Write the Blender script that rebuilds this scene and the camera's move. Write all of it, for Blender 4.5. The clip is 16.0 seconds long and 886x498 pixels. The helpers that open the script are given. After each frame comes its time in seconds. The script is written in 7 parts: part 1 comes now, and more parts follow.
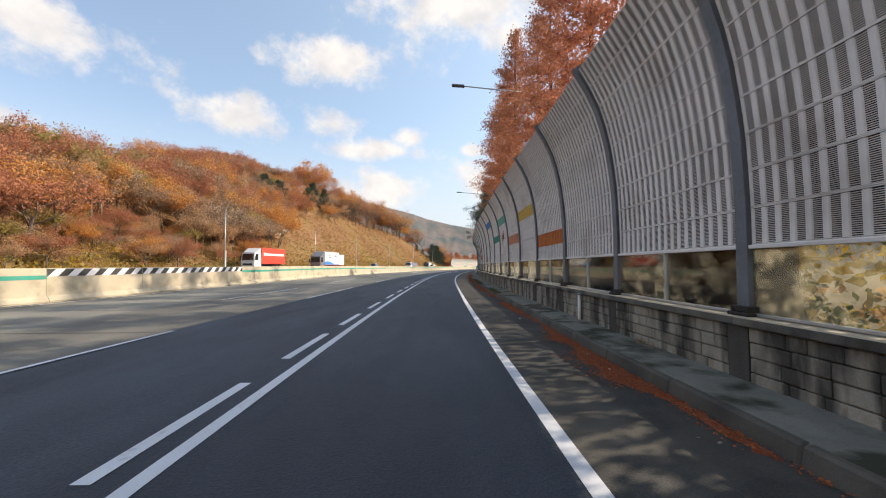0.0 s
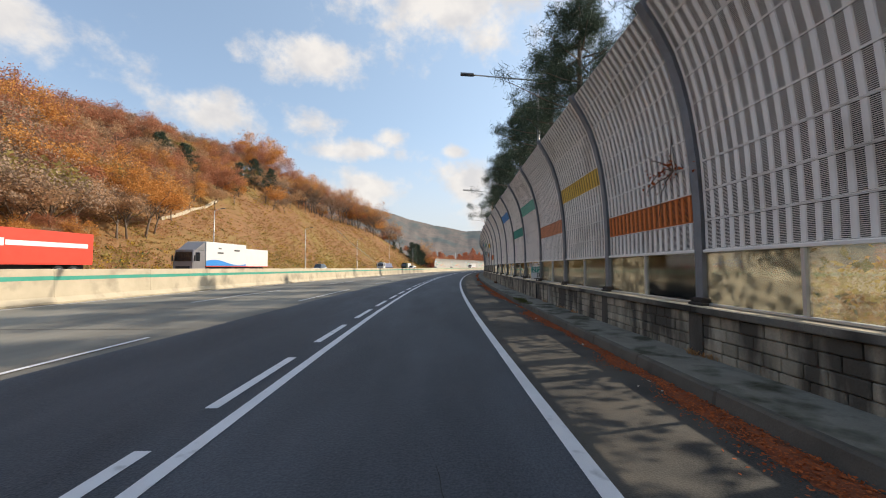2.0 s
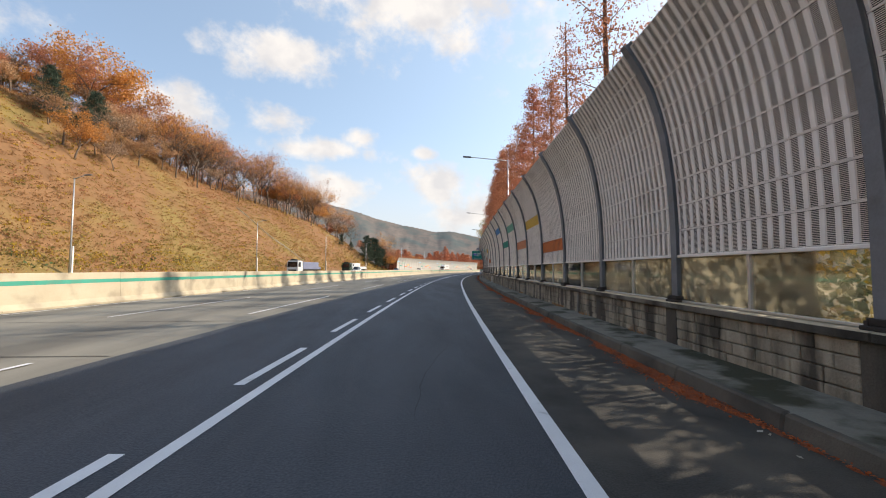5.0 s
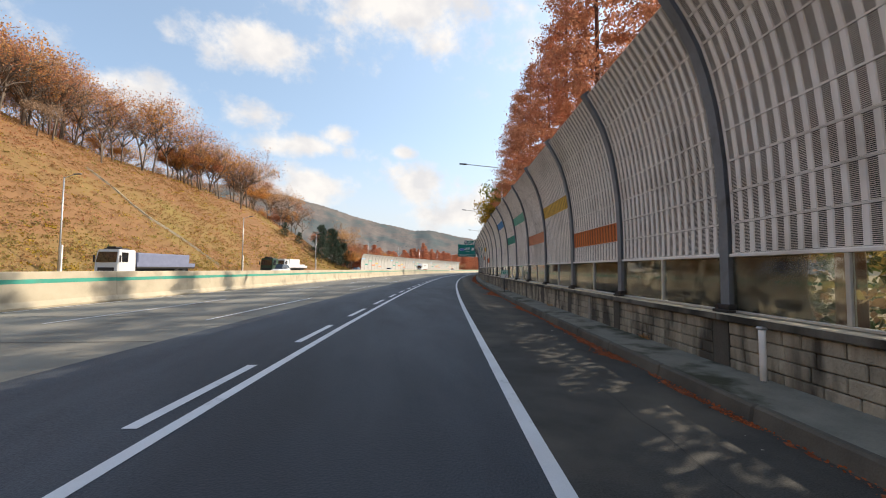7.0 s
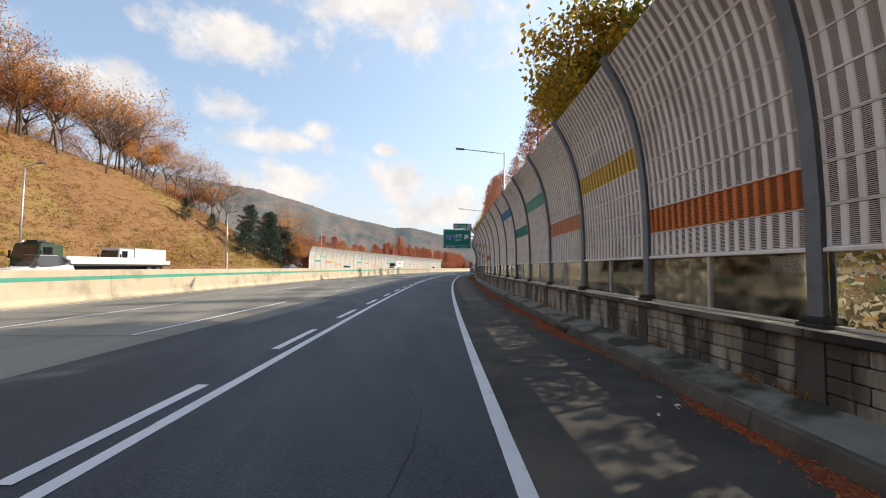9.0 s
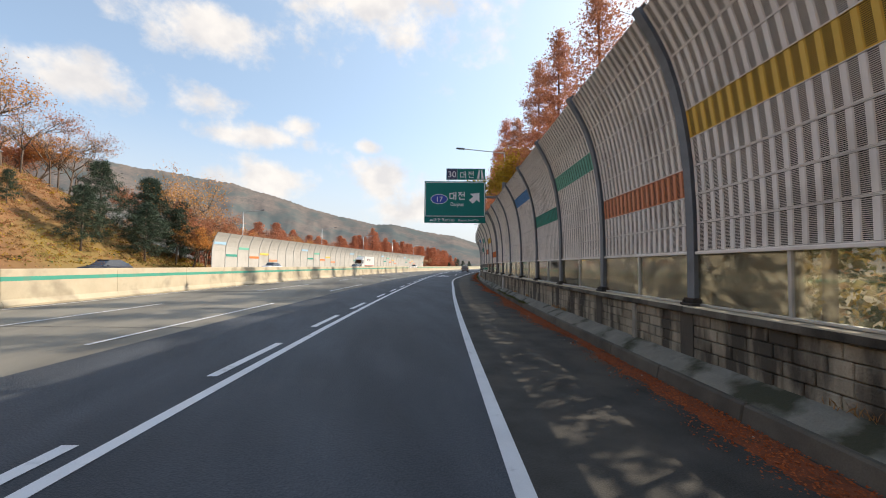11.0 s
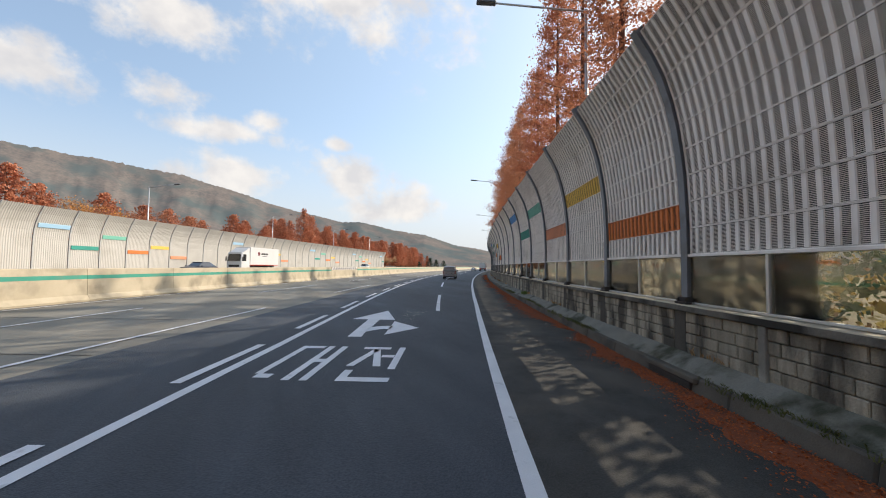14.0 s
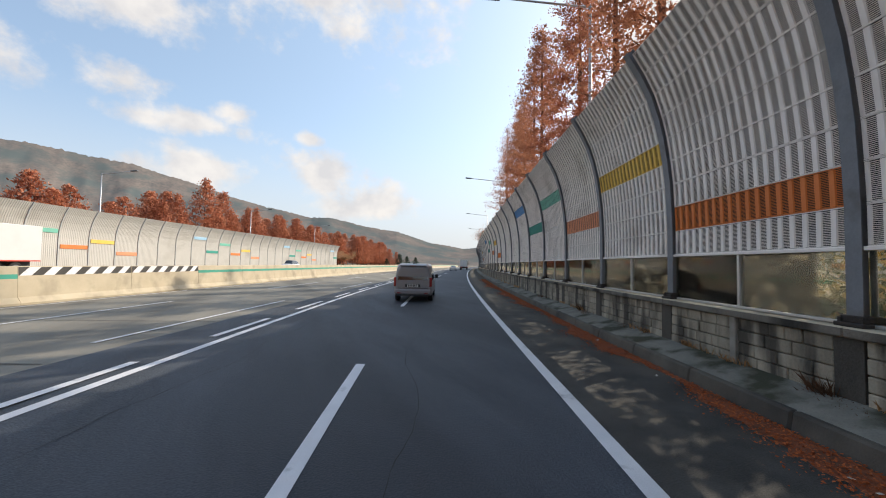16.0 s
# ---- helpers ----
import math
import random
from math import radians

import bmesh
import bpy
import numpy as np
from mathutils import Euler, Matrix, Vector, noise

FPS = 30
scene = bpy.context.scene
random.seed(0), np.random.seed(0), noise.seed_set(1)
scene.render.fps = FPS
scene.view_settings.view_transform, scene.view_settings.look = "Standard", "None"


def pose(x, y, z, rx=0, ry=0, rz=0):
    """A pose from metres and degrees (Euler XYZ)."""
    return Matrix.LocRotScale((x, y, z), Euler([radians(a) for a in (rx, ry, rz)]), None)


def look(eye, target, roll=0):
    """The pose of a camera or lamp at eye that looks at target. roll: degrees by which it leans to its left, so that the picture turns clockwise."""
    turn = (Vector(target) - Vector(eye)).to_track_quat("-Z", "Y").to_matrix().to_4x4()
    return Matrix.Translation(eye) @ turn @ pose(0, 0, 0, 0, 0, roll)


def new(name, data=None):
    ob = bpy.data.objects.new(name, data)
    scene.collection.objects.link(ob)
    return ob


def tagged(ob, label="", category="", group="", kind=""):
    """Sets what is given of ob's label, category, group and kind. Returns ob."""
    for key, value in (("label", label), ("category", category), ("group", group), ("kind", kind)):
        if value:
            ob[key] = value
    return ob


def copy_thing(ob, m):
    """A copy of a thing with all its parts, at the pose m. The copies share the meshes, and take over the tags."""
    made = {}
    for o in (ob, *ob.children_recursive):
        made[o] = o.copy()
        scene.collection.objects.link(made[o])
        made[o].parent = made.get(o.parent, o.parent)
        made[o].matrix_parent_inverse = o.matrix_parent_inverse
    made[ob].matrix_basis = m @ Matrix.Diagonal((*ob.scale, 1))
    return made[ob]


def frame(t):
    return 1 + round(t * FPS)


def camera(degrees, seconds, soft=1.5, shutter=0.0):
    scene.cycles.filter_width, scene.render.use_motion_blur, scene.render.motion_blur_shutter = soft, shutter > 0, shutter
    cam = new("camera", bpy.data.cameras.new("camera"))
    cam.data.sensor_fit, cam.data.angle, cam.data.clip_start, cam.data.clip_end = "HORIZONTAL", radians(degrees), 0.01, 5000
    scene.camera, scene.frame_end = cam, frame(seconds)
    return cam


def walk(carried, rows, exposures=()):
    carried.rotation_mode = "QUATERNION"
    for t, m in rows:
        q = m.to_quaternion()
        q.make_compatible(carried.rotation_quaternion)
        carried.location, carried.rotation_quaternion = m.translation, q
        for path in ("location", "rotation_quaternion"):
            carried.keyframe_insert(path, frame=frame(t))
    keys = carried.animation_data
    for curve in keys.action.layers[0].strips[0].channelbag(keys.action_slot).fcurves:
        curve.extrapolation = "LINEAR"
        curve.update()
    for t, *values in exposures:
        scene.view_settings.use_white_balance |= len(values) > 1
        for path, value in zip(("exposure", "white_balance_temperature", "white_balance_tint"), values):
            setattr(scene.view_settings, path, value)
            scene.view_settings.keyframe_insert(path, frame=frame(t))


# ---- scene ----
# ---- camera and its drive along the road ----
EYE = 2.22  # height of the lens over the plan's zero, in units of the plan
K = 0.90  # metres to a unit of the plan
cam = camera(99.25, 16.0, soft=1.05, shutter=0.0)
DRIVE = [  # seconds, x, y, tilt, roll, yaw
    (0.0, -4.502, -13.578, 92.55, -0.22, -0.16),
    (0.5, -4.642, -2.828, 92.69, -0.34, -0.87),
    (1.0, -4.652, 7.894, 92.82, -0.28, -1.68),
    (1.5, -4.555, 18.559, 92.76, -0.10, -2.33),
    (2.0, -4.387, 29.140, 92.73, 0.03, -2.88),
    (2.5, -4.057, 39.743, 92.78, 0.22, -3.65),
    (3.0, -3.464, 50.470, 92.87, 0.15, -4.53),
    (3.5, -2.646, 61.137, 92.93, 0.11, -5.33),
    (4.0, -1.645, 71.561, 93.01, -0.01, -6.06),
    (4.6, -0.233, 83.889, 93.01, -0.12, -6.97),
    (5.0, 0.809, 92.008, 93.01, -0.20, -7.60),
    (5.4, 1.932, 100.113, 93.02, -0.27, -8.25),
    (5.8, 3.142, 108.264, 93.02, -0.34, -8.89),
    (6.2, 4.446, 116.518, 93.02, -0.42, -9.54),
    (6.5, 5.494, 122.809, 93.02, -0.47, -10.01),
    (7.0, 7.356, 133.448, 93.01, -0.64, -10.80),
    (7.5, 9.337, 143.880, 92.77, -0.53, -11.55),
    (8.0, 11.426, 154.178, 92.72, -0.41, -12.21),
    (8.5, 13.619, 164.413, 92.73, -0.51, -12.95),
    (9.0, 15.918, 174.654, 92.80, -0.75, -13.75),
    (9.5, 18.282, 184.795, 92.73, -0.73, -14.46),
    (10.0, 20.736, 194.829, 92.65, -0.70, -15.08),
    (10.5, 23.322, 204.925, 92.58, -0.68, -15.67),
    (11.0, 26.092, 215.248, 92.50, -0.65, -16.30),
    (11.5, 29.105, 225.961, 92.43, -0.63, -17.04),
    (12.0, 32.421, 237.044, 92.49, -0.62, -17.87),
    (12.5, 35.847, 247.930, 92.51, -0.71, -18.52),
    (13.0, 39.002, 257.545, 92.52, -0.79, -19.18),
    (13.5, 42.087, 266.654, 92.59, -0.86, -20.01),
    (14.0, 45.331, 276.018, 92.59, -0.84, -20.74),
    (14.5, 48.810, 285.458, 92.45, -0.85, -21.66),
    (15.0, 52.561, 294.793, 92.36, -1.02, -22.70),
    (15.5, 56.410, 303.731, 92.35, -0.97, -23.70),
    (16.0, 60.360, 312.440, 92.32, -0.97, -24.75),
]
walk(cam, [(t, pose(x * K, y * K, EYE * K, tilt, roll, yaw)) for t, x, y, tilt, roll, yaw in DRIVE], exposures=[(0.0, 0.96, 7400, 13), (0.6, 1.02, 7400, 13), (2.2, 0.76, 7300, 12), (3.0, 0.80, 7300, 12), (4.0, 0.88, 7400, 13), (7.0, 0.92, 7300, 12), (9.0, 0.92, 7400, 13), (12.5, 0.90, 7300, 12), (14.0, 0.80, 7200, 12), (16.0, 0.80, 7200, 12)])

# ---- plan of the road: s runs along the noise barrier, u is metres to its right (the road lies at negative u) ----
BEND_AT = np.arange(-40, 421, 46.0)
BEND = np.array([1.263, 1.305, 1.607, 1.179, 1.053, 1.045, 1.158, 2.152, 1.25, 0.60, 0.35]) / 1000
S = np.arange(-260, 1400, 1.0)
_k = np.interp(S, BEND_AT, BEND)
HEAD = np.concatenate([[0], np.cumsum((_k[1:] + _k[:-1]) / 2)])
HEAD -= np.interp(0, S, HEAD)
_x, _y = np.sin(HEAD), np.cos(HEAD)
PX = np.concatenate([[0], np.cumsum((_x[1:] + _x[:-1]) / 2)])
PY = np.concatenate([[0], np.cumsum((_y[1:] + _y[:-1]) / 2)])
PX -= np.interp(0, S, PX)
PY -= np.interp(0, S, PY)


def heading(s):
    """Radians to the right of north."""
    return float(np.interp(s, S, HEAD))


def at(s, u, z=0.0):
    a = heading(s)
    return Vector((float(np.interp(s, S, PX)) + u * math.cos(a), float(np.interp(s, S, PY)) - u * math.sin(a), z))


def stand(s, u, z=0.0, turn=0.0):
    """The pose of a thing that stands at (s, u): its y runs along the road, its x to the right."""
    p = at(s, u, z)
    return pose(p.x, p.y, p.z, 0, 0, -math.degrees(heading(s)) + turn)


def reach(s0, length, u, z=0.0):
    """The pose of a straight piece that spans from s0 to s0 + length along the line u, drawn out to fill it."""
    a, b = at(s0, u), at(s0 + length, u)
    d = b - a
    return pose(a.x, a.y, z, 0, 0, -math.degrees(math.atan2(d.x, d.y))) @ Matrix.Diagonal((1, d.length / length, 1, 1))


def road_z(s):
    """Height of the lanes: they sink a little against the barrier along the drive."""
    return float(np.interp(s, [-60, 145, 182, 215, 250, 296, 317, 340], [0.38, 0.37, 0.21, 0.12, 0.06, 0.06, 0.18, 0.20]))


def lie(s, u):
    """Height of the ground under the carriageways; beyond the median it follows the bank of the bend."""
    e = float(np.interp(s, [-60, -20, 20, 45, 70, 120, 175, 230, 300], [0.010, 0.010, 0.014, 0.0195, 0.015, 0.007, 0.001, 0.002, 0.0]))
    if u < -25.6:
        return OPPOSITE - e * (u + 8)
    f = min(1.0, max(0.0, (-9.0 - u) / 16.0))
    return road_z(s) * (1 - f) + 17.0 * e * f


OPPOSITE = 0.65  # the oncoming carriageway lies this much higher


def nearness(s):
    """How much finer the painted lines are where the lanes lie high."""
    return (EYE - road_z(s)) / EYE


def drive_u(s):
    """The driver's line."""
    return float(np.interp(s, [0, 40, 80, 120, 160, 200, 240, 280, 320], [-4.66, -5.13, -5.24, -5.18, -5.06, -4.99, -4.91, -5.09, -5.39]))


def kerb_foot(s):
    c = drive_u(s)
    return c + (-0.59 - c) * nearness(s)


def kerb_top(s):
    c = drive_u(s)
    return EYE - 1.915 * (kerb_foot(s) + 0.17 - c) / (-0.5 - c)


def gutter(s, u):
    """Moves a place drawn beside a kerb at -0.59 to where the kerb runs."""
    return kerb_foot(s) + (u + 0.59) * nearness(s)


# ---- mesh helpers ----
def mesh_from(name, verts, faces, material, smooth=False):
    me = bpy.data.meshes.new(name)
    me.from_pydata([tuple(v) for v in verts], [], faces)
    me.materials.append(material)
    if smooth:
        me.polygons.foreach_set("use_smooth", [True] * len(me.polygons))
    me.update()
    return me


def part(name, bm, material, parent, label="", m=None):
    """Links a bmesh or a mesh as one object under a thing or a part."""
    if isinstance(bm, bmesh.types.BMesh):
        me = bpy.data.meshes.new(name)
        bm.to_mesh(me)
        bm.free()
        me.materials.append(material)
    else:
        me = bm
    ob = new(name, me)
    if parent is not None:
        ob.parent = parent
    if m is not None:
        ob.matrix_basis = m
    if label:
        ob["label"] = label
    return ob


def box(bm, x0, y0, z0, x1, y1, z1, bevel=0.0):
    r = bmesh.ops.create_cube(bm, size=1.0)
    vs = r["verts"]
    for v in vs:
        v.co = Vector(((x0 + x1) / 2 + v.co.x * (x1 - x0), (y0 + y1) / 2 + v.co.y * (y1 - y0), (z0 + z1) / 2 + v.co.z * (z1 - z0)))
    if bevel:
        es = list({e for v in vs for e in v.link_edges})
        bmesh.ops.bevel(bm, geom=es, offset=bevel, segments=1, affect="EDGES")
    return vs


def boxes(*args, bevel=0.0):
    bm = bmesh.new()
    for a in args:
        box(bm, *a, bevel=bevel)
    return bm


def tube(bm, points, radius, sides=8, taper=None):
    """A round bar through the points."""
    pts = [Vector(p) for p in points]
    rings = []
    for i, p in enumerate(pts):
        d = (pts[min(i + 1, len(pts) - 1)] - pts[max(i - 1, 0)]).normalized()
        a = d.orthogonal().normalized() if abs(d.z) < 0.95 else Vector((1, 0, 0))
        a = (a - d * a.dot(d)).normalized()
        b = d.cross(a)
        r = radius if taper is None else radius + (taper - radius) * i / (len(pts) - 1)
        rings.append([bm.verts.new(p + (a * math.cos(k * math.tau / sides) + b * math.sin(k * math.tau / sides)) * r) for k in range(sides)])
    for r0, r1 in zip(rings, rings[1:]):
        for k in range(sides):
            f = bm.faces.new((r0[k], r0[(k + 1) % sides], r1[(k + 1) % sides], r1[k]))
            f.smooth = True
    bm.faces.new(rings[0][::-1])
    bm.faces.new(rings[-1])


def sweep(name, profile, s_list, material, closed=False, smooth=False, bank=True):
    """A strip along the road with a profile of (u, z); closed profiles get end caps. u may be a function of s."""
    verts, faces = [], []
    n = len(profile)
    for s in s_list:
        for u, z in profile:
            uu = u(s) if callable(u) else u
            verts.append(at(s, uu, (z(s) if callable(z) else z) + (lie(s, uu) if bank else 0)))
    for i in range(len(s_list) - 1):
        for j in range(n if closed else n - 1):
            k = (j + 1) % n
            faces.append((i * n + j, i * n + k, (i + 1) * n + k, (i + 1) * n + j))
    if closed:
        faces.append(tuple(range(n))[::-1])
        faces.append(tuple((len(s_list) - 1) * n + j for j in range(n)))
    me = mesh_from(name, verts, faces, material, smooth)
    return new(name, me)


def span(a, b, step):
    n = max(1, int(round((b - a) / step)))
    return [a + (b - a) * i / n for i in range(n + 1)]


def curve_u(pairs):
    xs, ys = [p[0] for p in pairs], [p[1] for p in pairs]
    return lambda s: float(np.interp(s, xs, ys))

# ---- world, sun and exposure ----
SUN_AZ, SUN_EL = 78.0, 31.0  # degrees east of north (north is +y), and over the horizon
world = bpy.data.worlds.new("sky")
scene.world = world
world.use_nodes = True
wn, wl = world.node_tree.nodes, world.node_tree.links
wn.clear()
w_out, w_bg, w_sky = wn.new("ShaderNodeOutputWorld"), wn.new("ShaderNodeBackground"), wn.new("ShaderNodeTexSky")
w_sky.sky_type, w_sky.sun_disc = "NISHITA", False
w_sky.sun_elevation, w_sky.sun_rotation = radians(SUN_EL), radians(SUN_AZ)
w_sky.air_density, w_sky.dust_density, w_sky.ozone_density, w_sky.altitude = 1.0, 2.2, 2.2, 100
w_bg.inputs["Strength"].default_value = 0.13
# fair-weather clouds: bearing, height, half width and half height in degrees
CLOUDS = [
    (-47, 23.5, 9, 4.6), (-33, 20, 5, 3.6), (-15.5, 28.5, 9, 3.8), (-17, 20, 4.8, 2.6), (-10, 17, 12, 1.9), (-4.5, 18.6, 4, 2.2),
    (5, 36, 19, 8), (4.8, 17.2, 2.4, 1.3), (6, 12.6, 8, 4), (-10, 11.6, 10, 3.2), (14, 9, 10, 4), (-28, 19.5, 6, 4), (-58, 12, 12, 4),
    (60, 30, 16, 7), (100, 40, 22, 9), (150, 30, 20, 8), (-120, 28, 24, 9), (-160, 40, 20, 9), (-80, 45, 18, 8), (30, 55, 16, 9),
]
w_dir = wn.new("ShaderNodeTexCoord")
w_last = None
for az, el, hw, hh in CLOUDS:
    c = Vector((math.sin(radians(az)) * math.cos(radians(el)), math.cos(radians(az)) * math.cos(radians(el)), math.sin(radians(el))))
    r = Vector((math.cos(radians(az)), -math.sin(radians(az)), 0))
    up = r.cross(c)
    m = wn.new("ShaderNodeMapping")
    m.vector_type = "TEXTURE"
    m.inputs["Rotation"].default_value = Matrix((r, c, up)).transposed().to_euler()
    m.inputs["Scale"].default_value = (math.sin(radians(hw)), 1000, math.sin(radians(hh)))
    wl.new(w_dir.outputs["Generated"], m.inputs["Vector"])
    ln = wn.new("ShaderNodeVectorMath")
    ln.operation = "LENGTH"
    wl.new(m.outputs["Vector"], ln.inputs[0])
    mr = wn.new("ShaderNodeMapRange")
    mr.inputs["From Min"].default_value, mr.inputs["From Max"].default_value = 1.42, 0.0
    wl.new(ln.outputs["Value"], mr.inputs["Value"])
    if w_last is None:
        w_last = mr.outputs["Result"]
    else:
        mx = wn.new("ShaderNodeMath")
        mx.operation = "MAXIMUM"
        wl.new(w_last, mx.inputs[0])
        wl.new(mr.outputs["Result"], mx.inputs[1])
        w_last = mx.outputs["Value"]
w_noise = wn.new("ShaderNodeTexNoise")
w_noise.inputs["Scale"].default_value, w_noise.inputs["Detail"].default_value, w_noise.inputs["Roughness"].default_value = 8.5, 9.0, 0.60
w_squash = wn.new("ShaderNodeMapping")
w_squash.inputs["Scale"].default_value = (1.0, 1.0, 1.2)
wl.new(w_dir.outputs["Generated"], w_squash.inputs["Vector"])
wl.new(w_squash.outputs["Vector"], w_noise.inputs["Vector"])
w_add = wn.new("ShaderNodeMath")
w_add.operation, w_add.inputs[1].default_value = "MULTIPLY_ADD", 2.1
wl.new(w_noise.outputs["Fac"], w_add.inputs[0])
wl.new(w_last, w_add.inputs[2])
w_mask = wn.new("ShaderNodeMapRange")
w_mask.interpolation_type = "SMOOTHSTEP"
w_mask.inputs["From Min"].default_value, w_mask.inputs["From Max"].default_value = 1.36, 1.92
w_mask.inputs["To Max"].default_value = 0.93
wl.new(w_add.outputs["Value"], w_mask.inputs["Value"])
w_mix = wn.new("ShaderNodeMix")
w_mix.data_type = "RGBA"
wl.new(w_mask.outputs["Result"], w_mix.inputs["Factor"])
w_veil = wn.new("ShaderNodeMix")  # thin high cloud over the whole sky
w_veil.data_type = "RGBA"
w_side = wn.new("ShaderNodeSeparateXYZ")  # it thickens towards the sun
wl.new(w_dir.outputs["Generated"], w_side.inputs["Vector"])
w_thick = wn.new("ShaderNodeMapRange")
w_thick.inputs["From Min"].default_value, w_thick.inputs["From Max"].default_value = -0.8, 0.8
w_thick.inputs["To Min"].default_value, w_thick.inputs["To Max"].default_value = 0.08, 0.50
wl.new(w_side.outputs["X"], w_thick.inputs["Value"])
wl.new(w_thick.outputs["Result"], w_veil.inputs["Factor"])
w_veil.inputs["B"].default_value = (3.15, 4.75, 6.5, 1)
wl.new(w_sky.outputs["Color"], w_veil.inputs["A"])
w_low = wn.new("ShaderNodeMapRange")  # pale haze over the horizon
w_low.interpolation_type = "SMOOTHSTEP"
w_low.inputs["From Min"].default_value, w_low.inputs["From Max"].default_value = 0.36, -0.02
w_low.inputs["To Min"].default_value, w_low.inputs["To Max"].default_value = 0.0, 0.86
wl.new(w_side.outputs["Z"], w_low.inputs["Value"])
w_haze = wn.new("ShaderNodeMix")
w_haze.data_type = "RGBA"
w_haze.inputs["B"].default_value = (3.05, 3.38, 3.85, 1)
wl.new(w_low.outputs["Result"], w_haze.inputs["Factor"])
wl.new(w_veil.outputs["Result"], w_haze.inputs["A"])
wl.new(w_haze.outputs["Result"], w_mix.inputs["A"])
w_puff = wn.new("ShaderNodeTexNoise")  # soft grey folds inside the clouds
w_puff.inputs["Scale"].default_value, w_puff.inputs["Detail"].default_value = 15.0, 5.0
wl.new(w_squash.outputs["Vector"], w_puff.inputs["Vector"])
w_fold = wn.new("ShaderNodeMapRange")
w_fold.inputs["From Min"].default_value, w_fold.inputs["From Max"].default_value = 0.35, 0.62
wl.new(w_puff.outputs["Fac"], w_fold.inputs["Value"])
w_white = wn.new("ShaderNodeMix")
w_white.data_type = "RGBA"
w_white.inputs["A"].default_value, w_white.inputs["B"].default_value = (3.15, 3.3, 3.6, 1), (4.0, 4.08, 4.2, 1)
wl.new(w_fold.outputs["Result"], w_white.inputs["Factor"])
wl.new(w_white.outputs["Result"], w_mix.inputs["B"])
wl.new(w_mix.outputs["Result"], w_bg.inputs["Color"])
wl.new(w_bg.outputs["Background"], w_out.inputs["Surface"])

sun = new("sun", bpy.data.lights.new("sun", "SUN"))
sun.data.energy, sun.data.angle, sun.data.color = 2.85, radians(0.6), (1.0, 0.93, 0.82)
_s = Vector((math.sin(radians(SUN_AZ)) * math.cos(radians(SUN_EL)), math.cos(radians(SUN_AZ)) * math.cos(radians(SUN_EL)), math.sin(radians(SUN_EL))))
sun.matrix_world = look(_s * 100, (0, 0, 0))

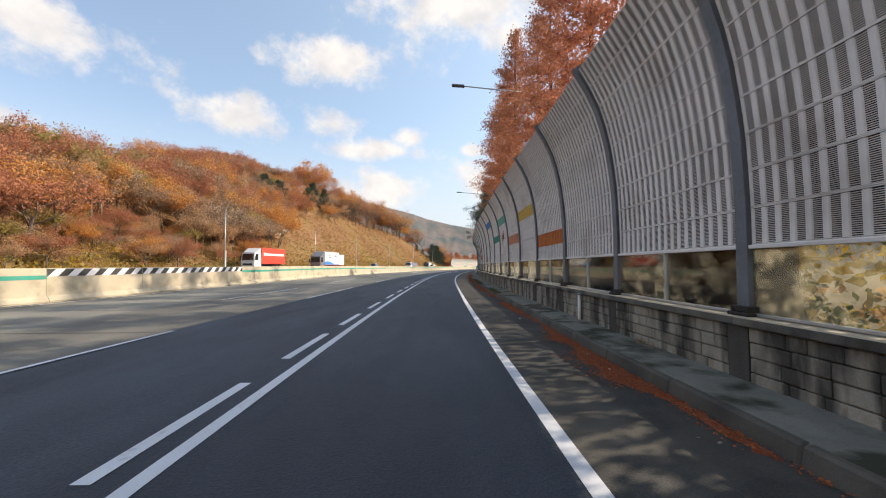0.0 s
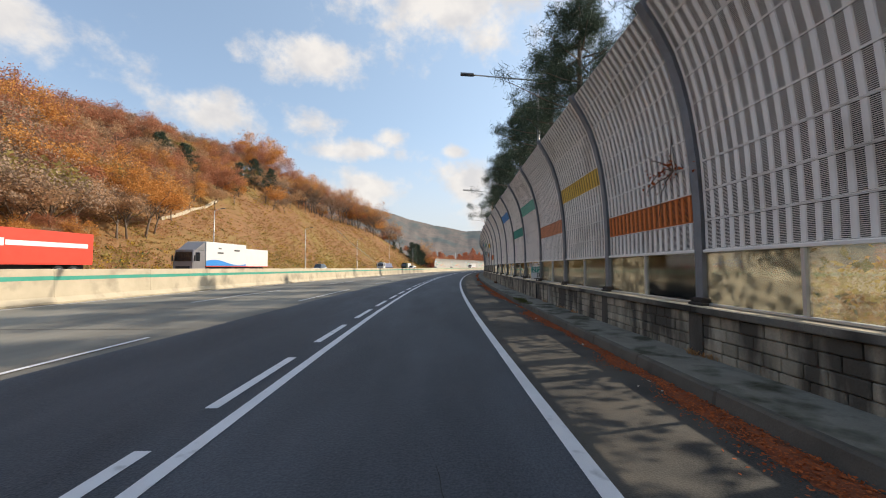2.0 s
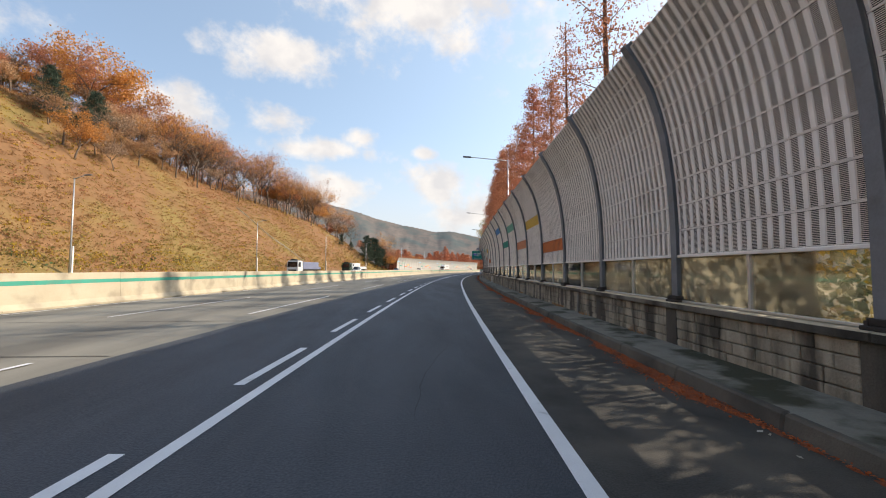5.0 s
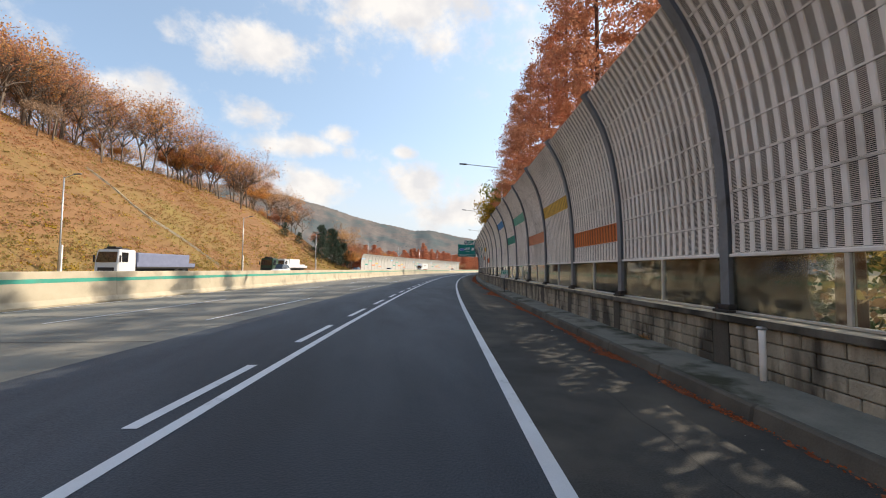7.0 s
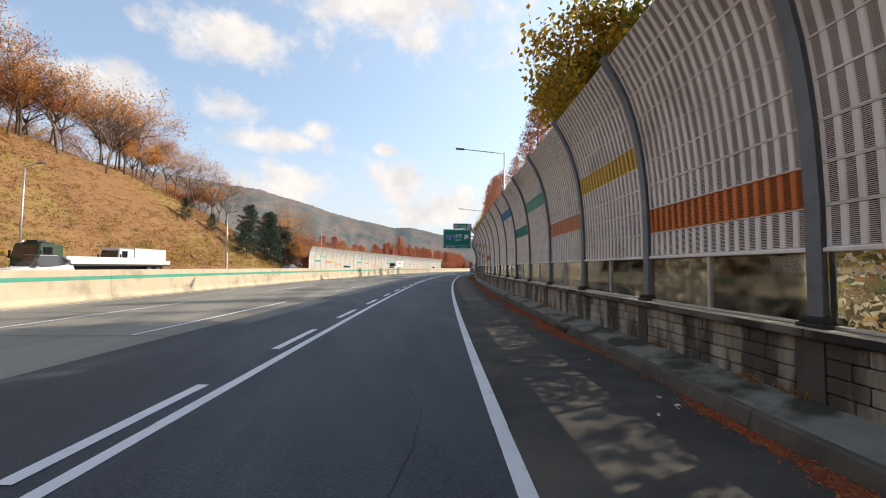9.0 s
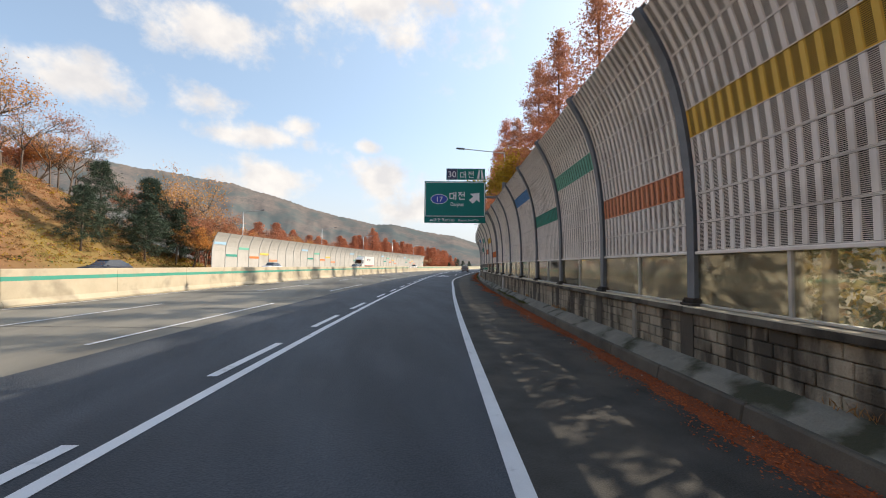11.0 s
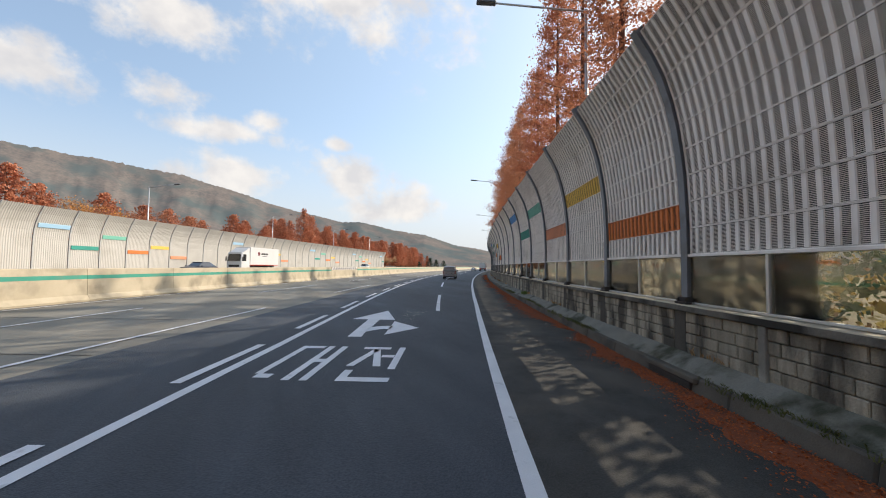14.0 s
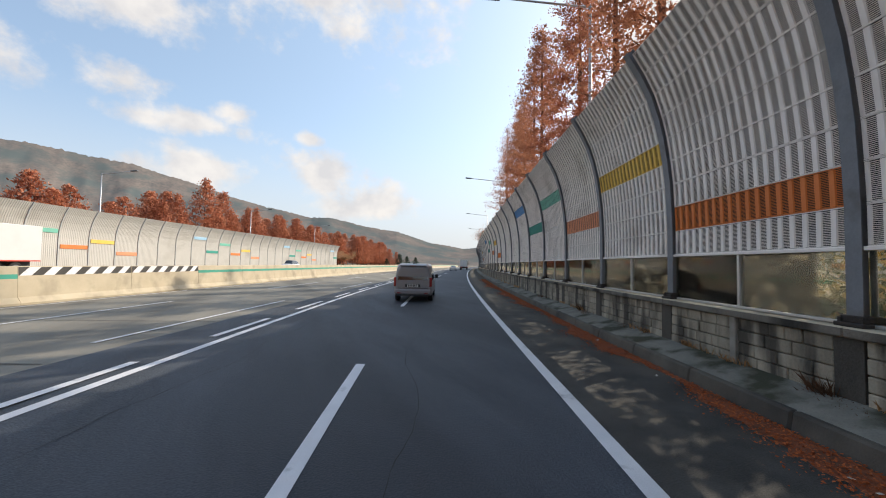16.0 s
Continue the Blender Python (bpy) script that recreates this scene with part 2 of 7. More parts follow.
# ---- materials ----
def surface(name, dark, light, scale=4.0, rough=0.8, metal=0.0, bump=0.2, grain=60.0, stain=None, stain_scale=0.4, stain_cut=(0.55, 0.75), per_island=0.0, per_object=0.0, spec=0.4, streak=None, translucent=0.0, speck=0.45):
    """A weathered surface: broad variation, fine grain with relief, and stains, all in world metres."""
    mt = bpy.data.materials.new(name)
    mt.use_nodes = True
    n, l = mt.node_tree.nodes, mt.node_tree.links
    b = n["Principled BSDF"]
    b.inputs["Roughness"].default_value, b.inputs["Metallic"].default_value = rough, metal
    b.inputs["Specular IOR Level"].default_value = spec
    geo = n.new("ShaderNodeNewGeometry")
    src = geo.outputs["Position"]
    if streak:
        mp = n.new("ShaderNodeMapping")
        mp.inputs["Scale"].default_value = streak
        l.new(src, mp.inputs["Vector"])
        src = mp.outputs["Vector"]
    broad, fine = n.new("ShaderNodeTexNoise"), n.new("ShaderNodeTexNoise")
    broad.inputs["Scale"].default_value, broad.inputs["Detail"].default_value, broad.inputs["Roughness"].default_value = scale, 7, 0.58
    fine.inputs["Scale"].default_value, fine.inputs["Detail"].default_value = grain, 3
    l.new(src, broad.inputs["Vector"])
    l.new(geo.outputs["Position"], fine.inputs["Vector"])
    mixf = n.new("ShaderNodeMath")
    mixf.operation, mixf.inputs[1].default_value = "MULTIPLY_ADD", speck
    l.new(fine.outputs["Fac"], mixf.inputs[0])
    half = n.new("ShaderNodeMath")
    half.operation, half.inputs[1].default_value, half.inputs[2].default_value = "MULTIPLY_ADD", 1.1, -0.055 - speck / 2
    l.new(broad.outputs["Fac"], half.inputs[0])
    l.new(half.outputs["Value"], mixf.inputs[2])
    fac = mixf.outputs["Value"]
    for amount, out in ((per_island, geo.outputs["Random Per Island"]), (per_object, None)):
        if amount:
            if out is None:
                out = n.new("ShaderNodeObjectInfo").outputs["Random"]
            ad = n.new("ShaderNodeMath")
            ad.operation, ad.inputs[1].default_value = "MULTIPLY_ADD", amount
            l.new(out, ad.inputs[0])
            sh = n.new("ShaderNodeMath")
            sh.operation, sh.inputs[1].default_value = "SUBTRACT", amount / 2
            l.new(fac, sh.inputs[0])
            l.new(sh.outputs["Value"], ad.inputs[2])
            fac = ad.outputs["Value"]
    ramp = n.new("ShaderNodeMix")
    ramp.data_type = "RGBA"
    ramp.clamp_factor = True
    ramp.inputs["A"].default_value, ramp.inputs["B"].default_value = (*dark, 1), (*light, 1)
    l.new(fac, ramp.inputs["Factor"])
    col = ramp.outputs["Result"]
    if stain:
        sn = n.new("ShaderNodeTexNoise")
        sn.inputs["Scale"].default_value, sn.inputs["Detail"].default_value = stain_scale, 6
        sm = n.new("ShaderNodeMapping")
        sm.inputs["Location"].default_value = (13.7, 4.1, 2.2)
        l.new(src, sm.inputs["Vector"])
        l.new(sm.outputs["Vector"], sn.inputs["Vector"])
        sr = n.new("ShaderNodeMapRange")
        sr.inputs["From Min"].default_value, sr.inputs["From Max"].default_value = stain_cut
        l.new(sn.outputs["Fac"], sr.inputs["Value"])
        sx = n.new("ShaderNodeMix")
        sx.data_type = "RGBA"
        sx.inputs["B"].default_value = (*stain, 1)
        l.new(sr.outputs["Result"], sx.inputs["Factor"])
        l.new(col, sx.inputs["A"])
        col = sx.outputs["Result"]
    l.new(col, b.inputs["Base Color"])
    if bump:
        bp = n.new("ShaderNodeBump")
        bp.inputs["Strength"].default_value, bp.inputs["Distance"].default_value = bump, 0.02
        l.new(fine.outputs["Fac"], bp.inputs["Height"])
        l.new(bp.outputs["Normal"], b.inputs["Normal"])
    if translucent:
        tr, ms = n.new("ShaderNodeBsdfTranslucent"), n.new("ShaderNodeMixShader")
        ms.inputs["Fac"].default_value = translucent
        l.new(col, tr.inputs["Color"])
        l.new(b.outputs["BSDF"], ms.inputs[1])
        l.new(tr.outputs["BSDF"], ms.inputs[2])
        l.new(ms.outputs["Shader"], n["Material Output"].inputs["Surface"])
    return mt


M_ASPHALT = surface("asphalt", (0.013, 0.018, 0.025), (0.094, 0.108, 0.130), 1.1, 0.72, bump=0.8, grain=42, stain=(0.024, 0.028, 0.035), stain_scale=0.25, stain_cut=(0.5, 0.8), streak=(1.0, 0.22, 1.0), speck=1.1)
M_SHOULDER = surface("shoulder_asphalt", (0.012, 0.012, 0.0115), (0.095, 0.090, 0.081), 1.7, 0.9, bump=0.45, grain=60, stain=(0.105, 0.092, 0.075), stain_scale=0.6, stain_cut=(0.52, 0.75), speck=1.0)
M_CONCRETE_ROAD = surface("concrete_pavement", (0.150, 0.141, 0.118), (0.305, 0.285, 0.240), 0.6, 0.85, bump=0.4, grain=50, stain=(0.130, 0.122, 0.105), stain_scale=0.35, stain_cut=(0.46, 0.66), streak=(1.0, 0.15, 1.0))
M_PAINT = surface("road_paint", (0.58, 0.58, 0.60), (0.82, 0.82, 0.84), 1.5, 0.6, bump=0.25, grain=90, stain=(0.36, 0.36, 0.37), stain_scale=4.0, stain_cut=(0.62, 0.78))
M_CONCRETE = surface("weathered_concrete", (0.20, 0.188, 0.162), (0.40, 0.375, 0.325), 1.2, 0.9, bump=0.4, grain=50, stain=(0.10, 0.098, 0.088), stain_scale=1.2, stain_cut=(0.5, 0.72))
M_LITTER = surface("needle_mat", (0.13, 0.032, 0.014), (0.36, 0.105, 0.042), 5.0, 0.95, bump=0.9, grain=45, stain=(0.09, 0.045, 0.028), stain_scale=2.5, stain_cut=(0.52, 0.7))
M_TAR = surface("tar_crack", (0.012, 0.012, 0.013), (0.028, 0.028, 0.030), 3.0, 0.8, bump=0.2)
M_SCRAP = surface("pale_scrap", (0.30, 0.27, 0.22), (0.62, 0.58, 0.52), 2.0, 0.9, bump=0, per_island=0.7)
M_KERB = surface("sooty_kerb_concrete", (0.072, 0.064, 0.052), (0.160, 0.143, 0.117), 1.6, 0.92, bump=0.4, grain=50, stain=(0.05, 0.046, 0.040), stain_scale=1.0, stain_cut=(0.45, 0.7))
M_WALK = surface("walkway_concrete", (0.125, 0.120, 0.100), (0.290, 0.280, 0.240), 2.2, 0.92, bump=0.7, grain=40, stain=(0.048, 0.050, 0.030), stain_scale=1.3, stain_cut=(0.50, 0.62))
M_BLOCK = surface("stone_block", (0.22, 0.195, 0.150), (0.52, 0.460, 0.360), 2.8, 0.92, bump=0.8, grain=30, stain=(0.070, 0.062, 0.050), stain_scale=1.7, stain_cut=(0.44, 0.60), per_object=0.4, per_island=0.4, streak=(1.6, 1.6, 0.35))
M_JOINT = surface("mortar", (0.14, 0.128, 0.105), (0.26, 0.235, 0.19), 2.0, 0.95, bump=0.3)
M_COPING = surface("weathered_coping_side", (0.085, 0.078, 0.066), (0.23, 0.212, 0.178), 2.2, 0.92, bump=0.6, grain=36, stain=(0.035, 0.032, 0.027), stain_scale=1.1, stain_cut=(0.46, 0.62), per_object=0.3, streak=(1, 1, 0.4))
M_STAIN = surface("dark_stained_concrete", (0.022, 0.020, 0.017), (0.135, 0.122, 0.102), 2.2, 0.92, bump=0.5, grain=40, streak=(1, 1, 0.3))
M_BARRIER = surface("barrier_and_lit_coping_concrete", (0.37, 0.315, 0.225), (0.60, 0.525, 0.395), 0.9, 0.9, bump=0.3, grain=40, stain=(0.27, 0.235, 0.175), stain_scale=0.8, stain_cut=(0.52, 0.74))
M_GREEN = surface("green_paint", (0.015, 0.22, 0.16), (0.05, 0.36, 0.27), 1.0, 0.6, bump=0.1, stain=(0.10, 0.24, 0.18), stain_scale=1.5)
M_BLACK = surface("black_paint", (0.03, 0.03, 0.03), (0.07, 0.065, 0.06), 2.0, 0.7)
M_POST = surface("painted_steel", (0.115, 0.128, 0.145), (0.215, 0.235, 0.260), 2.5, 0.5, 0.1, bump=0.1, grain=30, stain=(0.10, 0.092, 0.085), stain_scale=2.0, stain_cut=(0.58, 0.8))
M_POST_PALE = surface("pale_steel", (0.36, 0.36, 0.35), (0.48, 0.48, 0.47), 2.0, 0.6, bump=0.05)
M_SHOE_AND_HOLE = surface("rusted_anchor_and_drain_shade", (0.018, 0.017, 0.016), (0.055, 0.045, 0.04), 6.0, 0.85, bump=0.5)
M_PANEL = surface("panel_grey", (0.78, 0.735, 0.685), (0.92, 0.875, 0.82), 1.3, 0.5, bump=0.05, grain=25, stain=(0.52, 0.475, 0.42), stain_scale=0.9, stain_cut=(0.52, 0.80))
M_PANEL_L = surface("panel_pale", (0.44, 0.42, 0.385), (0.55, 0.53, 0.49), 0.6, 0.6, bump=0.05, grain=20, stain=(0.40, 0.375, 0.335), stain_scale=0.3)
# dark sheet behind the louvre blades
M_PANEL_BACK = surface("dark_panel_back", (0.022, 0.021, 0.020), (0.050, 0.047, 0.045), 3.0, 0.95, bump=0.3)
PANEL_COLOURS = {
    "orange": surface("panel_orange", (0.60, 0.15, 0.03), (0.76, 0.23, 0.06), 1.0, 0.6, bump=0.05, grain=25),
    "light_orange": surface("panel_light_orange", (0.64, 0.23, 0.11), (0.78, 0.33, 0.18), 1.0, 0.6, bump=0.05, grain=25),
    "yellow": surface("panel_yellow", (0.68, 0.42, 0.06), (0.84, 0.56, 0.13), 1.0, 0.6, bump=0.05, grain=25),
    "teal": surface("panel_teal", (0.015, 0.23, 0.18), (0.03, 0.34, 0.27), 1.0, 0.6, bump=0.05, grain=25),
    "green": surface("panel_green", (0.13, 0.42, 0.32), (0.20, 0.54, 0.43), 1.0, 0.6, bump=0.05, grain=25),
    "blue": surface("panel_blue", (0.06, 0.24, 0.56), (0.12, 0.35, 0.68), 1.0, 0.6, bump=0.05, grain=25),
    "sky": surface("panel_sky_blue", (0.30, 0.52, 0.70), (0.40, 0.62, 0.78), 1.0, 0.6, bump=0.05, grain=25),
}
M_ALU = surface("galvanised_steel", (0.42, 0.43, 0.44), (0.58, 0.59, 0.60), 3.0, 0.4, 0.7, bump=0.05)
M_LAMP = surface("lamp_housing", (0.10, 0.11, 0.13), (0.17, 0.18, 0.20), 3.0, 0.5, 0.2, bump=0.05)
M_EARTH = surface("dry_earth", (0.11, 0.075, 0.04), (0.22, 0.15, 0.08), 0.5, 0.95, bump=0.8, grain=6, stain=(0.10, 0.085, 0.035), stain_scale=0.12)
M_SLOPE = surface("dry_grass_slope", (0.135, 0.070, 0.031), (0.29, 0.153, 0.068), 0.35, 0.95, bump=1.0, grain=1.6, stain=(0.22, 0.155, 0.05), stain_scale=0.06, stain_cut=(0.48, 0.64))
# distance haze is mixed into this colour, greyer and bluer than the woods
M_RIDGE = surface("far_woodland_hazed", (0.095, 0.102, 0.108), (0.275, 0.222, 0.188), 0.022, 1.0, bump=0.0, grain=0.16, stain=(0.115, 0.136, 0.136), stain_scale=0.011, stain_cut=(0.46, 0.64), spec=0.0, speck=0.9)
M_BARK = surface("bark", (0.10, 0.075, 0.058), (0.22, 0.17, 0.132), 3.0, 0.95, bump=0.8, grain=18, streak=(1, 1, 0.2))
M_BARK_RED = surface("red_bark", (0.10, 0.045, 0.03), (0.20, 0.095, 0.06), 3.0, 0.95, bump=0.8, grain=18, streak=(1, 1, 0.2))
LEAF = {
    "rust": surface("leaf_rust", (0.31, 0.125, 0.070), (0.59, 0.275, 0.160), 0.5, 0.8, bump=0, per_island=0.45, per_object=0.3, spec=0.2, translucent=0.48),
    "brick": surface("leaf_brick_red", (0.38, 0.135, 0.078), (0.66, 0.290, 0.170), 0.5, 0.8, bump=0, per_island=0.7, per_object=0.2, spec=0.2, translucent=0.35),
    "brown": surface("leaf_brown", (0.36, 0.215, 0.120), (0.64, 0.41, 0.24), 0.5, 0.8, bump=0, per_island=0.45, per_object=0.4, spec=0.2, translucent=0.48),
    "orange": surface("leaf_orange", (0.48, 0.20, 0.055), (0.74, 0.39, 0.13), 0.5, 0.8, bump=0, per_island=0.7, per_object=0.3, spec=0.2, translucent=0.4),
    "yellow": surface("leaf_yellow", (0.28, 0.17, 0.02), (0.58, 0.40, 0.06), 0.5, 0.8, bump=0, per_island=0.7, spec=0.2, translucent=0.4),
    "green": surface("leaf_green", (0.020, 0.040, 0.012), (0.085, 0.130, 0.040), 0.5, 0.7, bump=0, per_island=0.7, spec=0.3, translucent=0.25),
    "turning": surface("leaf_turning", (0.075, 0.10, 0.022), (0.30, 0.29, 0.065), 0.5, 0.7, bump=0, per_island=0.7, spec=0.3, translucent=0.45),
    "pine": surface("needle_green", (0.016, 0.034, 0.024), (0.082, 0.122, 0.078), 0.5, 0.7, bump=0, per_island=0.7, spec=0.3, translucent=0.15),
    "twig": surface("bare_twig", (0.26, 0.178, 0.120), (0.48, 0.345, 0.245), 0.5, 0.9, bump=0, per_island=0.6, spec=0.1, translucent=0.3),
    "dry": surface("dry_shrub", (0.27, 0.148, 0.068), (0.52, 0.305, 0.145), 0.2, 0.9, bump=0, per_island=0.5, spec=0.1, translucent=0.5),
    "olive": surface("olive_shrub", (0.22, 0.172, 0.062), (0.46, 0.36, 0.13), 0.2, 0.9, bump=0, per_island=0.5, spec=0.1, translucent=0.5),
    "fallen": surface("fallen_needles", (0.27, 0.060, 0.020), (0.52, 0.150, 0.055), 2.0, 0.95, bump=0, per_island=0.8, spec=0.1),
}


def glass(name, tint, dirt, dirt_low, dirt_high):
    mt = bpy.data.materials.new(name)
    mt.use_nodes = True
    n, l = mt.node_tree.nodes, mt.node_tree.links
    b = n["Principled BSDF"]
    b.inputs["Base Color"].default_value, b.inputs["Roughness"].default_value = (*dirt, 1), 0.7
    clear, gloss, m1, m2 = n.new("ShaderNodeBsdfTransparent"), n.new("ShaderNodeBsdfGlossy"), n.new("ShaderNodeMixShader"), n.new("ShaderNodeMixShader")
    clear.inputs["Color"].default_value = (*tint, 1)
    gloss.inputs["Roughness"].default_value = 0.04
    fr = n.new("ShaderNodeFresnel")
    fr.inputs["IOR"].default_value = 1.4
    geo, tx, mp, rg, ob = n.new("ShaderNodeNewGeometry"), n.new("ShaderNodeTexNoise"), n.new("ShaderNodeMapping"), n.new("ShaderNodeMapRange"), n.new("ShaderNodeObjectInfo")
    mp.inputs["Scale"].default_value = (1.0, 1.0, 2.2)
    tx.inputs["Scale"].default_value, tx.inputs["Detail"].default_value = 2.6, 8
    l.new(geo.outputs["Position"], mp.inputs["Vector"])
    l.new(mp.outputs["Vector"], tx.inputs["Vector"])
    sm = n.new("ShaderNodeMath")
    sm.operation, sm.inputs[1].default_value = "MULTIPLY_ADD", 0.6
    l.new(ob.outputs["Random"], sm.inputs[0])
    l.new(tx.outputs["Fac"], sm.inputs[2])
    rg.inputs["From Min"].default_value, rg.inputs["From Max"].default_value = 0.55, 1.25
    rg.inputs["To Min"].default_value, rg.inputs["To Max"].default_value = dirt_low, dirt_high
    l.new(sm.outputs["Value"], rg.inputs["Value"])
    l.new(fr.outputs["Fac"], m1.inputs["Fac"])
    l.new(clear.outputs["BSDF"], m1.inputs[1])
    l.new(gloss.outputs["BSDF"], m1.inputs[2])
    l.new(rg.outputs["Result"], m2.inputs["Fac"])
    l.new(m1.outputs["Shader"], m2.inputs[1])
    film, m3 = n.new("ShaderNodeBsdfTranslucent"), n.new("ShaderNodeMixShader")  # dust lit from behind
    film.inputs["Color"].default_value = (*[c * 1.5 for c in dirt], 1)
    m3.inputs["Fac"].default_value = 0.6
    l.new(b.outputs["BSDF"], m3.inputs[1])
    l.new(film.outputs["BSDF"], m3.inputs[2])
    l.new(m3.outputs["Shader"], m2.inputs[2])
    l.new(m2.outputs["Shader"], n["Material Output"].inputs["Surface"])
    return mt


M_PANE = glass("dirty_glass", (0.90, 0.91, 0.84), (0.44, 0.40, 0.31), 0.0, 0.17)


def plain(name, colour, rough=0.5, metal=0.0, coat=0.0, emit=0.0):
    mt = bpy.data.materials.new(name)
    mt.use_nodes = True
    b = mt.node_tree.nodes["Principled BSDF"]
    b.inputs["Base Color"].default_value = (*colour, 1)
    b.inputs["Roughness"].default_value, b.inputs["Metallic"].default_value, b.inputs["Coat Weight"].default_value = rough, metal, coat
    if emit:
        b.inputs["Emission Color"].default_value, b.inputs["Emission Strength"].default_value = (*colour, 1), emit
    return mt


M_SIGN = surface("sign_green", (0.002, 0.150, 0.128), (0.004, 0.185, 0.160), 0.7, 0.5, bump=0.02, spec=0.2)
M_SIGN_WHITE = surface("sign_white", (0.66, 0.67, 0.68), (0.80, 0.80, 0.80), 1.0, 0.5, bump=0.02)
M_SIGN_BLUE = plain("sign_blue", (0.02, 0.06, 0.36), 0.45)
M_SIGN_NAVY = plain("sign_navy", (0.03, 0.035, 0.09), 0.45)
M_CAR_SILVER = surface("silver_car_paint", (0.24, 0.23, 0.235), (0.31, 0.30, 0.305), 0.8, 0.32, 0.45, bump=0.0)
M_CAR_WHITE = surface("white_car_paint", (0.56, 0.56, 0.555), (0.66, 0.66, 0.655), 0.8, 0.35, 0.0, bump=0.0)
M_CAR_DARK = surface("dark_car_paint", (0.03, 0.035, 0.045), (0.05, 0.055, 0.07), 0.8, 0.3, 0.3, bump=0.0)
M_CAR_GREEN = surface("dark_green_truck_paint", (0.02, 0.045, 0.025), (0.035, 0.07, 0.04), 0.8, 0.4, 0.0, bump=0.0)
M_CAR_RED = surface("red_truck_paint", (0.55, 0.05, 0.03), (0.68, 0.08, 0.05), 0.8, 0.4, bump=0.0)
M_TARP = surface("blue_grey_tarpaulin", (0.12, 0.14, 0.22), (0.20, 0.22, 0.31), 1.5, 0.8, bump=0.3, grain=8)
M_EMBLEM = plain("emblem_red", (0.16, 0.02, 0.025), 0.5)
M_TYRE = surface("tyre_rubber", (0.012, 0.012, 0.012), (0.03, 0.03, 0.03), 5.0, 0.85)
M_RIM = plain("wheel_rim", (0.35, 0.35, 0.36), 0.35, 0.8)
M_CARGLASS = plain("tinted_window", (0.012, 0.014, 0.017), 0.06, 0.0, 1.0)
M_TRIM = plain("black_plastic", (0.02, 0.02, 0.021), 0.6)
M_TAIL = plain("red_tail_lens", (0.30, 0.012, 0.010), 0.15, 0.0, 1.0)
M_PLATE = plain("plate_white", (0.60, 0.60, 0.58), 0.5)

# ---- the ground, the two carriageways and their markings ----
LINE_L = curve_u([(-60, -6.7), (-11, -7.13), (4, -7.19), (19, -7.24), (43, -7.64), (64, -7.83), (89, -7.96), (127, -8.16), (139, -8.22), (180, -8.42), (231, -8.76), (254, -8.78), (268, -8.90), (290, -9.52), (304, -10.20), (320, -10.85), (345, -11.7), (400, -12.6), (1300, -12.6)])
LINE_R = curve_u([(-60, -3.1), (-10, -3.28), (11, -3.31), (21.5, -3.41), (32, -3.57), (42.6, -3.70), (53, -3.79), (64, -3.87), (74, -3.92), (126, -4.03), (136, -4.11), (157, -4.15), (179, -4.18), (231, -4.12), (254, -4.10), (267, -4.37), (276, -4.40), (283, -4.22), (294, -3.83), (301, -3.64), (311, -3.53), (325, -3.44), (345, -3.42), (1300, -3.40)])
LINE_C = curve_u([(280, -5.2), (298, -5.63), (306, -5.97), (317, -6.50), (327, -7.06), (337, -7.5), (365, -8.1), (1300, -8.1)])
LANE_EDGE = curve_u([(-200, -12.1), (150, -12.25), (200, -12.8), (250, -13.1), (1300, -13.1)])
FAR = 1050.0


def setting(ob, label, category):
    return tagged(ob, label, category, kind="structure")


setting(sweep("road", [(LANE_EDGE, 0.0), (-9.0, 0.0), (-6.0, 0.0), (LINE_R, 0.0)], span(-140, FAR, 4.0), M_ASPHALT), "dark asphalt expressway lanes in shade", "road")
setting(sweep("road_shoulder", [(LINE_R, 0.0), (-2.0, 0.0), (-0.45, 0.0)], span(-140, FAR, 4.0), M_SHOULDER), "worn grey asphalt shoulder beside the kerb", "shoulder")
setting(sweep("road_concrete_lanes", [(-25.6, 0.0), (-25.0, 0.0), (-19.0, 0.0), (LANE_EDGE, 0.0)], span(-140, FAR, 4.0), M_CONCRETE_ROAD), "pale concrete expressway lanes in sunlight", "road")
FAR_EDGE = curve_u([(-200, -44.3), (50, -46.3), (100, -50.3), (128, -53.5), (275, -53.5), (285, -52.5), (1200, -52.5)])
setting(sweep("road_opposite", [(FAR_EDGE, 0.0), (-40.0, 0.0), (-25.61, 0.0)], span(-140, FAR, 4.0), M_CONCRETE_ROAD), "pale concrete carriageway of oncoming traffic", "road")


def marking(name, u_of, s0, s1, width, label, group, skew=0.0, step=2.5):
    z = 0.007 + 0.014 * min(1.0, max(0.0, -(u_of(s0) + 8.5) / 3))
    width *= nearness(s0)
    ss = span(s0, s1, step)
    verts, faces = [], []
    for i, s in enumerate(ss):
        k = skew if i in (0, len(ss) - 1) else 0.0
        for sgn in (-1, 1):
            uu = u_of(s) + sgn * width / 2
            verts.append(at(s + sgn * k, uu, z + lie(s, uu)))
    for i in range(len(ss) - 1):
        faces.append((2 * i, 2 * i + 1, 2 * i + 3, 2 * i + 2))
    ob = new(name, mesh_from(name, verts, faces, M_PAINT))
    return tagged(ob, label, "road marking", group, "structure")


for a, b in ((-60, 60), (60, 150), (150, 180), (180, 215), (215, 250), (250, 700)):
    marking("lane_line_solid", LINE_L, a, b, 0.215, "solid white lane line on dark asphalt", "lane lines")
    marking("edge_line_solid", LINE_R, a, b, 0.215, "solid white edge line beside the shoulder", "lane lines")
